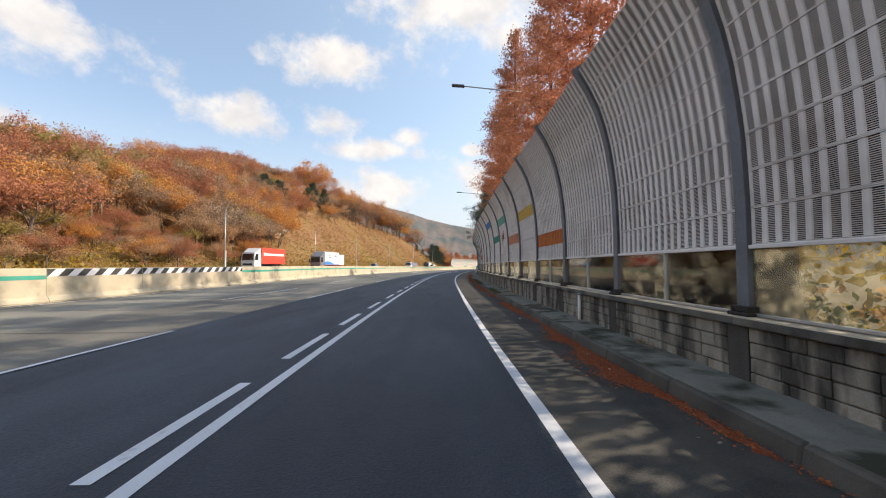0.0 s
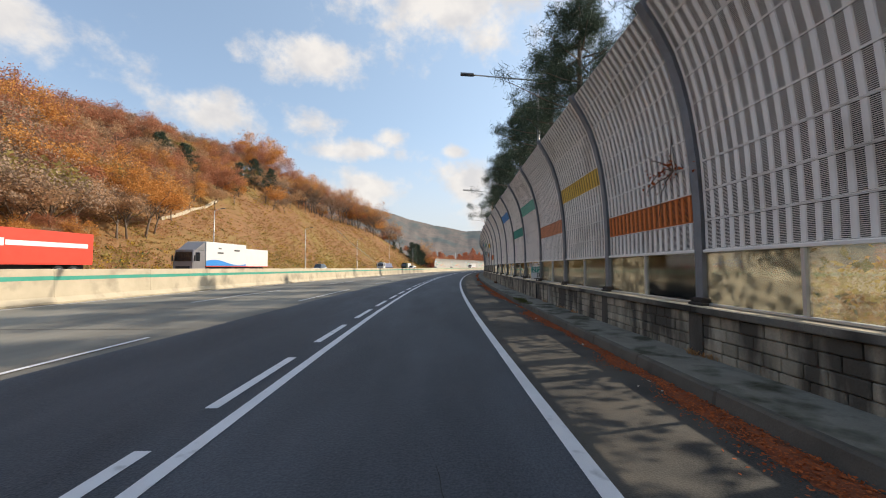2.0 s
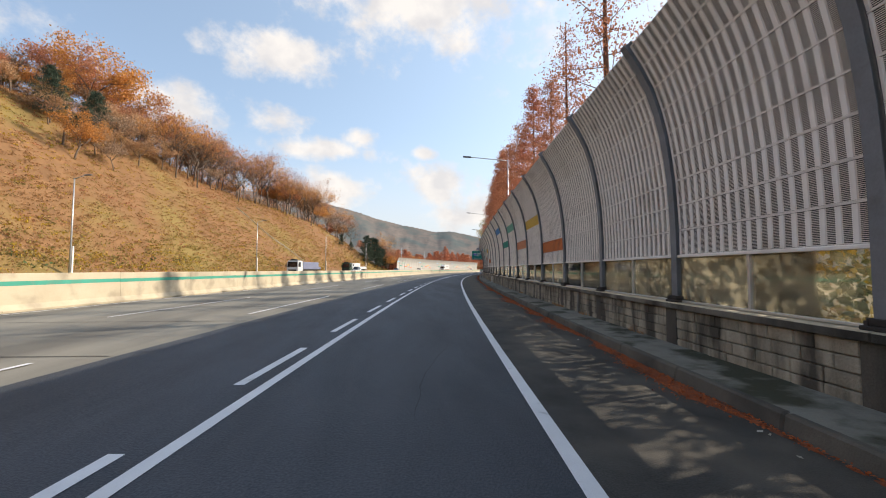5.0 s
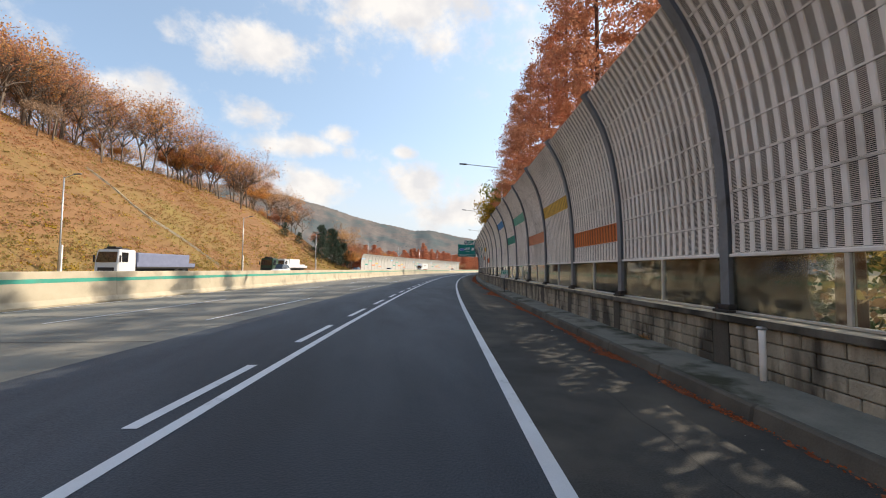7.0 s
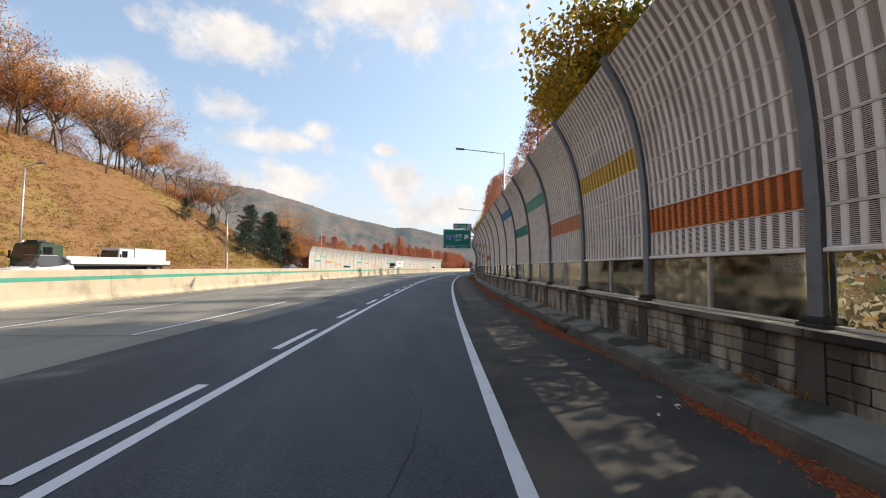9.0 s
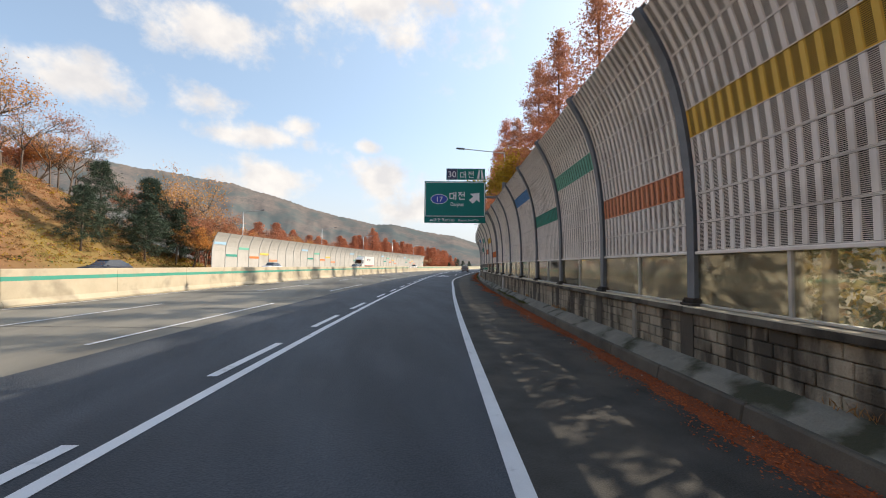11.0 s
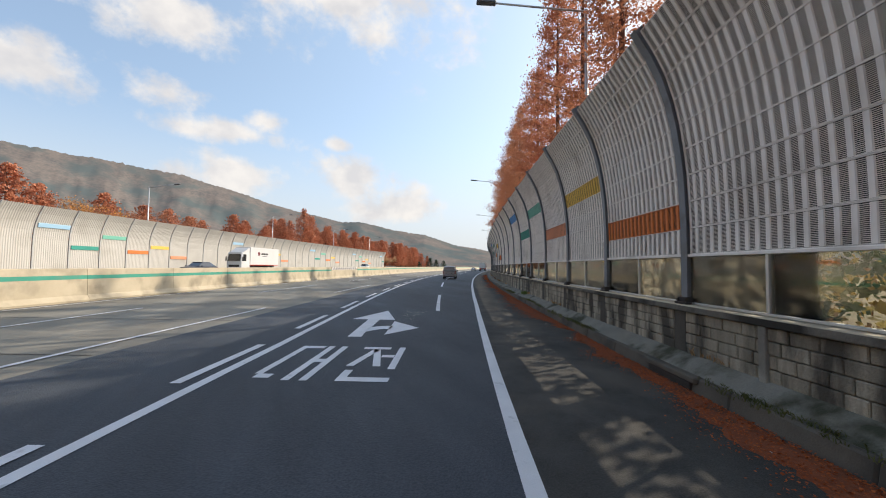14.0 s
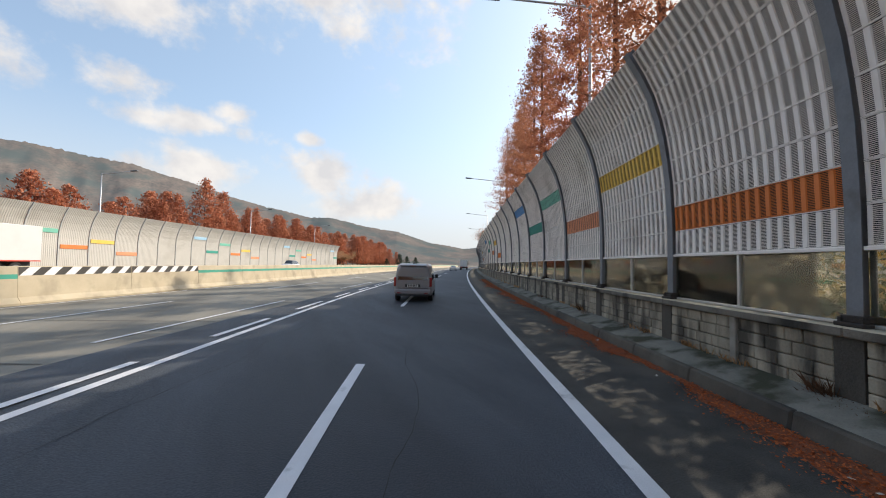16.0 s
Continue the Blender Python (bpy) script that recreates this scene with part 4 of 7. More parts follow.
def median_piece(length):
    prof = [(0.0, 0.0), (0.02, 0.10), (-0.16, 0.36), (-0.24, BAR_TOP - 0.03), (-0.26, BAR_TOP), (-0.44, BAR_TOP), (-0.46, BAR_TOP - 0.03), (-0.54, 0.36), (-0.72, 0.10), (-0.70, 0.0)]
    bm = bmesh.new()
    a, b = [bm.verts.new((x, 0.008, z)) for x, z in prof], [bm.verts.new((x, length - 0.008, z)) for x, z in prof]
    for i in range(len(prof)):
        j = (i + 1) % len(prof)
        bm.faces.new((a[i], a[j], b[j], b[i]))
    bm.faces.new(a[::-1])
    bm.faces.new(b)
    bmesh.ops.recalc_face_normals(bm, faces=bm.faces)
    me = bpy.data.meshes.new("barrier_block")
    bm.to_mesh(me)
    bm.free()
    me.materials.append(M_BARRIER)
    return me


MED_ME = median_piece(6.0)
STRIPE_ME = bpy.data.meshes.new("green_stripe")
_bm = boxes((-0.232, 0.006, 1.22, -0.2005, 5.994, 1.43))
for v in _bm.verts:
    v.co.x = (-0.16 - 0.08 * (v.co.z - 0.36) / (BAR_TOP - 0.39)) + (0.004 if v.co.x > -0.21 else -0.02)
_bm.to_mesh(STRIPE_ME)
_bm.free()
STRIPE_ME.materials.append(M_GREEN)


def face_x(z):
    return -0.16 - 0.08 * (z - 0.36) / (BAR_TOP - 0.39)


def slanted_marks(dark):
    """A dark band with slanted white bars, near the head of the barrier."""
    bm = bmesh.new()
    z0, z1, lift = 1.36, 1.76, 0.004 if dark else 0.008
    spans = [(0.02, 5.98, 0.0)] if dark else [(0.05 + i, 0.55 + i, 0.42) for i in range(5)] + [(5.05, 5.5, 0.42)]
    for y0, y1, slant in spans:
        bm.faces.new([bm.verts.new((face_x(z) + lift, y, z)) for y, z in ((y0, z0), (y1, z0), (y1 + slant, z1), (y0 + slant, z1))])
    return bm


for i in range(-12, 110):
    s0 = i * 6.0
    blk = part("barrier_block", MED_ME, None, barrier, m=reach(s0, 6.0, MED, lie(s0 + 3, MED)))
    if not (6 <= s0 < 24 or 336 <= s0 < 348):
        part("green_stripe", STRIPE_ME, None, blk)
    else:
        band = part("warning_band", slanted_marks(True), M_BLACK, blk, "dark band")
        part("slanted_bars", slanted_marks(False), M_PAINT, blk, "slanted white warning bars")

# ---- the noise barrier on the far side ----
FAR_U, FAR_BAY, FAR_S0, FAR_N = -53.0, 3.6, 286.5, 47
PROFILE_F = [(0.0, 0.6), (0.0, 2.6), (0.0, 4.6), (0.08, 5.6), (0.28, 6.5), (0.66, 7.5), (1.15, 8.35)]


def far_panel(material):
    """A ribbed sheet as high as one step of the outline."""
    verts, faces = [], []
    n, w = 16, FAR_BAY - 0.24
    for i in range(n):
        y0, y1 = w * i / n, w * (i + 1) / n
        ys = (y0, y0 + (y1 - y0) * 0.3, y0 + (y1 - y0) * 0.5, y0 + (y1 - y0) * 0.8, y1)
        xs = (0.0, 0.0, 0.022, 0.022, 0.0)
        for j in range(4):
            o = len(verts)
            verts += [(xs[j], ys[j], 0), (xs[j + 1], ys[j + 1], 0), (xs[j + 1], ys[j + 1], 1.0), (xs[j], ys[j], 1.0)]
            faces.append((o, o + 1, o + 2, o + 3))
    return mesh_from("acoustic_sheet", verts, faces, material)


FAR_ME = far_panel(M_PANEL_L)


def far_bay():
    bay = new("far_noise_barrier_bay")
    bm = bmesh.new()
    bent_bar(bm, [(x + 0.02, z) for x, z in PROFILE_F], [(-0.07, -0.07), (-0.07, 0.07), (0.05, 0.07), (0.05, -0.07)])
    part("post", bm, M_POST_PALE, bay, "grey steel column bent at its head")
    part("base_wall", boxes((-0.25, 0.0, 0.0, 0.25, FAR_BAY - 0.01, 0.62), bevel=0.02), M_CONCRETE, bay)
    for (x0, z0), (x1, z1) in zip(PROFILE_F, PROFILE_F[1:]):
        h = math.hypot(x1 - x0, z1 - z0)
        part("acoustic_sheet", FAR_ME, None, bay, m=pose(x0, 0.12, z0, 0, math.degrees(math.atan2(x1 - x0, z1 - z0)), 0) @ Matrix.Diagonal((1, 1, h, 1)))
    return bay


FAR_COLOUR = {0: ("sky", 6.0), 1: ("teal", 3.6), 2: ("green", 5.2), 3: ("orange", 3.35), 4: ("yellow", 4.2), 5: ("light_orange", 2.7)}


def far_x(z):
    return float(np.interp(z, [p[1] for p in PROFILE_F], [p[0] for p in PROFILE_F]))


_tpl = far_bay()
far_bays = [_tpl] + [copy_thing(_tpl, Matrix()) for i in range(FAR_N - 1)]
for i, ob in enumerate(far_bays):
    ob.matrix_basis = reach(FAR_S0 + i * FAR_BAY, FAR_BAY, FAR_U)
    tagged(ob, "pale sunlit noise barrier bay beyond the median, bent at its top", "noise barrier", "far noise barrier bays")
    c = FAR_COLOUR.get(i % 9)
    if c:
        z = c[1]
        x = (far_x(z) + far_x(z + 0.5)) / 2
        tilt = math.degrees(math.atan2(far_x(z + 0.5) - far_x(z), 0.5))
        part("coloured_panel", boxes((0.0, 0.2, 0.0, 0.09, FAR_BAY - 0.2, 0.5), bevel=0.01), PANEL_COLOURS[c[0]], ob, c[0].replace("_", " ") + " panel", m=pose(far_x(z), 0, z, 0, tilt, 0))

# ---- the land: one sheet to the horizon, with the hill beyond the oncoming lanes ----
HILL_FOOT = curve_u([(-200, -44), (50, -46), (100, -50), (140, -56), (280, -59), (330, -62), (1200, -62)])
HILL_STEEP = curve_u([(-200, 0.46), (20, 0.46), (60, 0.55), (100, 0.80), (135, 0.97), (200, 1.0), (262, 1.0), (282, 0.8), (295, 0.4), (310, 0.1), (1200, 0.02)])
HILL_TOP = curve_u([(-200, 12), (0, 14), (50, 17), (75, 23), (100, 33), (125, 41), (150, 47), (180, 44), (200, 34), (230, 29), (262, 26), (282, 19), (300, 5), (330, 1.2), (1200, 0.6)])


def land(s, u):
    """Height of the ground beside the road."""
    if u < 0:
        d = HILL_FOOT(s) - u
        if d <= 0:
            return lie(s, u) - 0.06
        edge = lie(s, HILL_FOOT(s)) - 0.06
        top = HILL_TOP(s)
        soft = 0.16 * top
        z = -soft * math.log(math.exp(-HILL_STEEP(s) * d / soft) + math.exp(-top / soft))
        bump = noise.noise(Vector((s * 0.03, u * 0.03, 0))) * min(d * 0.06, 2.2) + noise.noise(Vector((s * 0.13, u * 0.13, 4))) * min(d * 0.04, 0.6)
        return max(edge - 0.2 * d, z + bump + 0.1 + edge - OPPOSITE + 0.06)
    d = u - 1.0
    return 0.55 - 0.9 * min(1.0, max(0.0, d / 6)) + (noise.noise(Vector((s * 0.1, u * 0.1, 9))) * 0.4 if u > 2 else 0)


def terrain(name, us, ss, material):
    verts = [at(s, u, land(s, u)) for s in ss for u in us]
    n = len(us)
    faces = [(i * n + j, i * n + j + 1, (i + 1) * n + j + 1, (i + 1) * n + j) for i in range(len(ss) - 1) for j in range(n - 1)]
    return new(name, mesh_from(name, verts, faces, material, True))


hill_us = [-420, -360, -300, -260, -230, -205, -185, -170] + [-160 + 3 * i for i in range(36)] + [-53.5, -52, -50.5, -49, -47.5, -46, -44.5, -43]
setting(terrain("ground_hillside", hill_us, span(-200, 420, 4), M_SLOPE), "steep dry hillside of grass and shrubs", "hillside")
setting(terrain("ground_verge", [0.31, 1, 2, 3.5, 5, 7, 10, 14, 20, 30, 45, 70], span(-140, 600, 5), M_EARTH), "leaf-strewn earth behind the noise barrier", "ground")


def plain_ground():
    bm = bmesh.new()
    n = 48
    c = bm.verts.new((0, 300, -1.6))
    ring = [bm.verts.new((3400 * math.sin(i * math.tau / n), 300 + 3400 * math.cos(i * math.tau / n), -1.6)) for i in range(n)]
    for i in range(n):
        bm.faces.new((c, ring[(i + 1) % n], ring[i]))
    me = bpy.data.meshes.new("ground")
    bm.to_mesh(me)
    bm.free()
    me.materials.append(M_EARTH)
    return me


setting(new("ground", plain_ground()), "brown autumn land reaching to the horizon", "ground")

# far wooded ridges: bearing in degrees from the middle of the drive, and the height of the crest in degrees
RIDGE = curve_u([(-120, 5), (-60, 8), (-30, 11.3), (-19, 11.0), (-13, 10.5), (-7, 9.0), (0, 7.2), (6, 6.1), (8.4, 6.2), (13, 5.2), (17.5, 4.6), (22, 3.2), (27, 2.4), (34, 3.0), (50, 3.4), (90, 3), (140, 4)])


def ridge_mesh(dist, rise, seed, foot):
    cx, cy = 30.0, 200.0
    verts, faces = [], []
    azs = [a * 0.25 for a in range(-400, 480)]
    steps = 22
    for a in azs:
        crest = RIDGE(a) * rise
        for j in range(steps + 1):
            f = j / steps
            d = foot + (dist - foot) * f
            jag = noise.fractal(Vector((a * 0.20, f * 2.0, seed)), 0.8, 2.1, 7)
            z = math.tan(radians(crest)) * dist * (f ** 1.25) * (1 + 0.10 * jag * math.sin(math.pi * min(f, 0.93))) + (dist * 0.003 * noise.noise(Vector((a * 2.9, seed, 0))) if j == steps else 0)
            verts.append((cx + d * math.sin(radians(a)), cy + d * math.cos(radians(a)), z - 2))
    n = steps + 1
    for i in range(len(azs) - 1):
        for j in range(steps):
            faces.append((i * n + j, (i + 1) * n + j, (i + 1) * n + j + 1, i * n + j + 1))
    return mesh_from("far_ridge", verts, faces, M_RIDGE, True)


setting(new("far_ridge", ridge_mesh(1700.0, 1.0, 1.0, 1050.0)), "grey-brown wooded mountain ridge with haze in its colour", "mountain")

# ---- trees ----
def merged(name, pieces, material):
    """One mesh from a list of bmesh."""
    bm = pieces
    me = bpy.data.meshes.new(name)
    bm.to_mesh(me)
    bm.free()
    me.materials.append(material)
    return me


def redwood(seed, h, leaves, size, leaf, density=1.0, branches=90, spread=2.9, near=True):
    """A tall narrow conifer with feathery autumn needles on rising twigs."""
    r = np.random.default_rng(seed)
    bm = bmesh.new()
    tube(bm, [(0, 0, -1.5), (0.03, 0.02, h * 0.3), (-0.03, 0.04, h * 0.65), (0.0, 0.0, h)], 0.24, 7, 0.025)
    pts = []
    for i in range(branches):
        z = h * ((0.34 if near else 0.10) + (0.64 if near else 0.88) * (i + r.uniform(0, 1)) / branches)
        f = 1 - z / h
        ln = spread * min(1.0, (f * 1.45) ** 0.75 + 0.08) * r.uniform(0.65, 1.1)
        if near and z < 7.2:
            ln = min(ln, 1.35)
        a = i * 2.4 + r.uniform(-0.5, 0.5)
        d = np.array([math.cos(a), math.sin(a), r.uniform(0.15, 0.5)])
        end = np.array([0, 0, z]) + d * ln
        if i % 2 == 0:
            tube(bm, [(0, 0, z), tuple(end * 0.5 + np.array([0, 0, z]) * 0.5 + np.array([0, 0, -0.05])), tuple(end)], 0.028, 3, 0.006)
        n = int(leaves / branches * (0.35 + 1.3 * ln / spread) * density * r.uniform(0.5, 1.4))
        t = r.uniform(0.18, 1.05, n) ** 0.8
        p = np.array([0, 0, z]) + d * (t * ln)[:, None] + r.normal(0, 1, (n, 3)) * (0.10 + 0.13 * t)[:, None] * np.array([1, 1, 0.8])
        p[:, 2] -= t * t * 0.15
        pts.append(p)
    pts = np.concatenate(pts)
    if near:
        pts = pts[(pts[:, 2] > 7.0) | (np.hypot(pts[:, 0], pts[:, 1]) < 1.6)]
    tree = new("redwood_tree")
    part("trunk", merged("trunk", bm, M_BARK_RED), None, tree)
    part("crown", scatter("crown", pts, r.uniform(0.6, 1.3, len(pts)) * size, LEAF[leaf], rng=r), None, tree)
    return tree


def grow(bm, r, p, d, ln, rad, depth, tips, sides=4):
    """A limb that forks; the ends are kept for the leaves."""
    mid = p + d * ln * 0.5 + Vector(r.normal(0, 0.06 * ln, 3))
    end = p + d * ln
    tube(bm, [p, mid, end], rad, sides, rad * 0.55)
    tips.append((end, depth))
    if depth == 0:
        return
    for k in range(int(r.integers(2, 4)) + (1 if depth > 1 else 0)):
        nd = (d + Vector(r.normal(0, 0.52, 3))).normalized()
        nd.z = abs(nd.z) * 0.7 + 0.18
        grow(bm, r, p + (end - p) * r.uniform(0.55, 1.0), nd.normalized(), ln * r.uniform(0.55, 0.78), rad * 0.52, depth - 1, tips, 3)


def broadleaf(seed, h, leaves, size, leaf, depth=3, name="autumn_tree", lean=0.12, clump=0.5, bark=None, near=False, slim=False):
    """A forked tree whose leaves hang in clumps about its twigs."""
    r = np.random.default_rng(seed)
    bm = bmesh.new()
    tips = []
    top = Vector((r.normal(0, lean), r.normal(0, lean), 1)).normalized()
    tube(bm, [(0, 0, -1.2), top * (h * (0.35 if near else 0.16)), top * (h * (0.68 if near else 0.34))], (0.011 if near or slim else 0.018) * h, 6, (0.007 if near or slim else 0.011) * h)
    for k in range(5):
        a = k * 1.26 + r.uniform(-0.4, 0.4)
        d = Vector((math.cos(a) * 0.75, math.sin(a) * 0.75, r.uniform(0.55, 1.4))).normalized()
        if near:  # a high crown over the barrier
            d = Vector((d.x * 0.62, d.y * 0.62, 0.9)).normalized()
            grow(bm, r, top * (h * r.uniform(0.48, 0.66)), d, h * r.uniform(0.15, 0.22), 0.006 * h, depth - 1, tips)
        else:
            grow(bm, r, top * (h * r.uniform(0.22, 0.36)), d, h * r.uniform(0.24, 0.33), 0.007 * h, depth - 1, tips)
    tree = new(name)
    part("trunk", merged("trunk", bm, bark or M_BARK), None, tree)
    if leaves:
        ends = np.array([tuple(t[0]) for t in tips])
        pick = r.integers(0, len(ends), leaves)
        pts = ends[pick] + r.normal(0, 1, (leaves, 3)) * clump * h * 0.1 * np.array([1, 1, 0.75])
        pts[:, 2] = np.maximum(pts[:, 2], h * 0.12)
        if near:
            pts = pts[(pts[:, 2] > 7.2) | (np.hypot(pts[:, 0], pts[:, 1]) < 1.7)]
            leaves = len(pts)
        part("crown", scatter("crown", pts, r.uniform(0.6, 1.3, len(pts)) * size, LEAF[leaf], rng=r), None, tree)
    return tree


def pine(seed, h, needles, size, near=False):
    """A dark pine with level boughs and tufted ends."""
    r = np.random.default_rng(seed)
    bm = bmesh.new()
    tube(bm, [(0, 0, -1.5), (0.1, 0.05, h * 0.4), (0.0, 0.12, h * 0.75), (0.05, 0.0, h)], 0.20, 7, 0.03)
    pts = []
    n_b = 64
    for i in range(n_b):
        z = h * (0.16 + 0.82 * i / n_b)
        f = 1 - z / h
        ln = (0.7 + 3.4 * min(1, f * 1.7)) * r.uniform(0.5, 1.15)
        if near and z < 7.0:
            ln = min(ln, 1.4)
        a = i * 2.39 + r.uniform(-0.4, 0.4)
        d = np.array([math.cos(a), math.sin(a), r.uniform(-0.05, 0.3)])
        end = np.array([0, 0, z]) + d * ln
        tube(bm, [(0, 0, z), tuple((end + np.array([0, 0, z])) / 2 + np.array([0, 0, -0.1])), tuple(end)], 0.04, 3, 0.012)
        for k in range(9):
            t = r.uniform(0.35, 1.05)
            c = np.array([0, 0, z]) + d * ln * t + r.normal(0, 0.22 * ln * 0.4 + 0.08, 3) * np.array([1, 1, 0.45])
            m = max(3, int(needles / n_b / 9))
            pts.append(c + r.normal(0, 0.17, (m, 3)))
    pts = np.concatenate(pts)
    if near:
        pts = pts[(pts[:, 2] > 6.9) | (np.hypot(pts[:, 0], pts[:, 1]) < 1.7)]
    tree = new("pine_tree")
    part("trunk", merged("trunk", bm, M_BARK), None, tree)
    part("crown", scatter("crown", pts, r.uniform(0.6, 1.4, len(pts)) * size, LEAF["pine"], rng=r, slim=0.09), None, tree)
    return tree


def put(template, fresh, s, u, z, turn, scale, label, category, group):
    """Stand a copy of a tree, or the tree itself the first time."""
    m = stand(s, u, z, turn) @ Matrix.Scale(scale, 4)
    if template in fresh:
        fresh.discard(template)
        ob = template
        ob.matrix_basis = m
    else:
        ob = copy_thing(template, m)
        ob.matrix_basis = m
    return tagged(ob, label, category, group)


RED_N = [redwood(21, 19, 21000, 0.066, "rust"), redwood(22, 20.5, 23000, 0.066, "brick"), redwood(23, 18, 16000, 0.064, "rust", 0.9)]
THIN = redwood(24, 19, 7000, 0.060, "rust", 0.8)
PINE = [pine(31, 12.5, 52000, 0.14, True), pine(32, 14, 58000, 0.14, True)]
MIXED = [broadleaf(41, 14.5, 5200, 0.15, "turning", 4, "broadleaf_tree", clump=0.26, near=True), broadleaf(42, 14, 6500, 0.13, "yellow", 4, "broadleaf_tree", clump=0.28, near=True)]
BARE_N = broadleaf(43, 14.5, 1500, 0.06, "rust", 4, "bare_tree", near=True)
fresh = set(RED_N + [THIN] + PINE + MIXED + [BARE_N])
rt = random.Random(77)
L_RED = "tall narrow redwood with rust-red needles behind the noise barrier"
L_THIN = "thin redwood with few remaining needles behind the noise barrier"
L_PINE = "dark green pine leaning over the noise barrier"
L_BARE = "nearly bare tree behind the noise barrier"


def roadside(kind, s, u, scale=1.0):
    z = land(s, u)
    if kind == "red":
        put(rt.choice(RED_N), fresh, s, u, z, rt.uniform(0, 360), scale, L_RED, "tree", "roadside redwoods")
    elif kind == "thin":
        put(THIN, fresh, s, u, z, rt.uniform(0, 360), scale, L_THIN, "tree", "roadside redwoods")
    elif kind == "pine":
        put(rt.choice(PINE), fresh, s, u, z, rt.uniform(0, 360), scale, L_PINE, "tree", "roadside pines")
    elif kind == "green":
        put(MIXED[0], fresh, s, u, z, rt.uniform(0, 360), scale, "green broadleaf tree turning yellow behind the noise barrier", "tree", "roadside broadleaf trees")
    elif kind == "yellow":
        put(MIXED[1], fresh, s, u, z, rt.uniform(0, 360), scale, "yellow-leaved tree behind the noise barrier", "tree", "roadside broadleaf trees")
    else:
        put(BARE_N, fresh, s, u, z, rt.uniform(0, 360), scale, L_BARE, "tree", "roadside bare trees")


for s in (-30, -24, -17, -10, -3, 3, 9, 14):
    roadside("red", s, 2.2 + rt.uniform(-0.3, 0.5), rt.uniform(1.0, 1.15))
for s, u, k in ((19, 1.7, "red"), (23.5, 1.8, "red"), (28, 1.7, "red"), (33, 2.0, "thin"), (38, 3.5, "thin")):
    roadside(k, s, u, 1.2)
for s, u, k in ((42, 2.9, 1.0), (48, 2.2, 1.3), (54, 2.3, 1.35), (61, 2.6, 1.3), (68, 2.3, 1.3), (75, 2.2, 1.3), (82, 1.9, 1.25), (88, 2.0, 1.15)):
    roadside("pine", s, u, k)
for s, k in ((110, "thin"), (117, "thin"), (123, "red"), (129, "red"), (135, "red"), (141, "thin"), (147, "red"), (152, "red"), (157, "red"), (162, "red"), (168, "red"), (174, "red"), (180, "red")):
    roadside(k, s, 2.8 + rt.uniform(-0.4, 0.6), rt.uniform(1.0, 1.15))
for s, u, k, sc in ((187, 2.4, "green", 1.05), (191, 2.8, "yellow", 1.0), (195, 2.6, "green", 0.95), (201, 3.2, "thin", 0.9), (207, 3.0, "red", 0.9), (213, 5.0, "thin", 0.85), (219, 4.6, "red", 0.85), (225, 5.0, "bare", 1.0), (231, 4.6, "thin", 0.9),
                    (237, 5.0, "red", 1.0), (243, 4.6, "red", 1.0), (249, 4.6, "red", 1.05), (254, 4.2, "yellow", 1.0), (259, 4.4, "red", 1.0), (263, 3.8, "thin", 0.95), (267, 5.2, "bare", 1.0)):
    roadside(k, s, u - 1.4 if u > 3.5 else u, sc)
for i, s in enumerate(range(272, 376, 6)):
    roadside("thin" if i % 3 == 2 else "red", s + rt.uniform(-1, 1), 2.6 + rt.uniform(-0.5, 0.6), rt.uniform(1.1, 1.25))
for s in (384, 392, 401, 411, 422, 434, 446, 458, 470):
    roadside("bare", s, (3.8 if s < 430 else 1.9) + rt.uniform(-0.6, 0.4), 0.8 if s < 430 else 1.05)
for i in [0] + list(range(5, 26)):
    roadside(("thin", "bare", "thin", "red")[i % 4], -20 + i * 16 + rt.uniform(-4, 4), 11 + rt.uniform(-1.5, 4), rt.uniform(0.8, 1.0))

# trees on the far hillside
HILL = {
    "rust": [broadleaf(51, 10, 4200, 0.125, "rust", 3, "maple_tree"), broadleaf(52, 11, 4200, 0.125, "rust", 3, "maple_tree")],
    "brown": [broadleaf(53, 10, 4000, 0.125, "brown", 3, "oak_tree"), broadleaf(54, 9, 3600, 0.125, "brown", 3, "oak_tree")],
    "orange": [broadleaf(55, 10, 4200, 0.125, "orange", 3, "cherry_tree")],
    "bare": [broadleaf(56, 10, 160, 0.18, "brown", 4, "bare_tree"), broadleaf(57, 11, 90, 0.16, "rust", 4, "bare_tree")],
    "twig": [broadleaf(151, 10, 2600, 0.125, "twig", 3, "leafless_tree"), broadleaf(152, 9.5, 2400, 0.125, "twig", 3, "leafless_tree")],
    "crest": [broadleaf(153, 18, 1500, 0.15, "rust", 4, "crest_tree", clump=0.35, bark=M_BARK, slim=True), broadleaf(154, 17, 500, 0.15, "brown", 4, "crest_tree", clump=0.35, bark=M_BARK, slim=True), broadleaf(155, 18, 2000, 0.15, "orange", 4, "crest_tree", clump=0.45, bark=M_BARK, slim=True)],
    "olive": [broadleaf(58, 9, 1300, 0.22, "olive", 3, "chestnut_tree")],
}
HILL_PINE = pine(59, 12, 9000, 0.40)
HILL_LABEL = {"rust": "rust-red autumn tree on the hillside", "brown": "brown-leaved autumn oak on the hillside", "orange": "orange autumn tree on the hillside", "bare": "bare grey tree on the hillside crest", "olive": "olive-green tree on the hillside", "twig": "leafless grey-brown tree on the hillside", "crest": "tall half-bare tree with sparse autumn leaves on the crest"}
fresh |= {t for v in HILL.values() for t in v} | {HILL_PINE}
rh = random.Random(5)


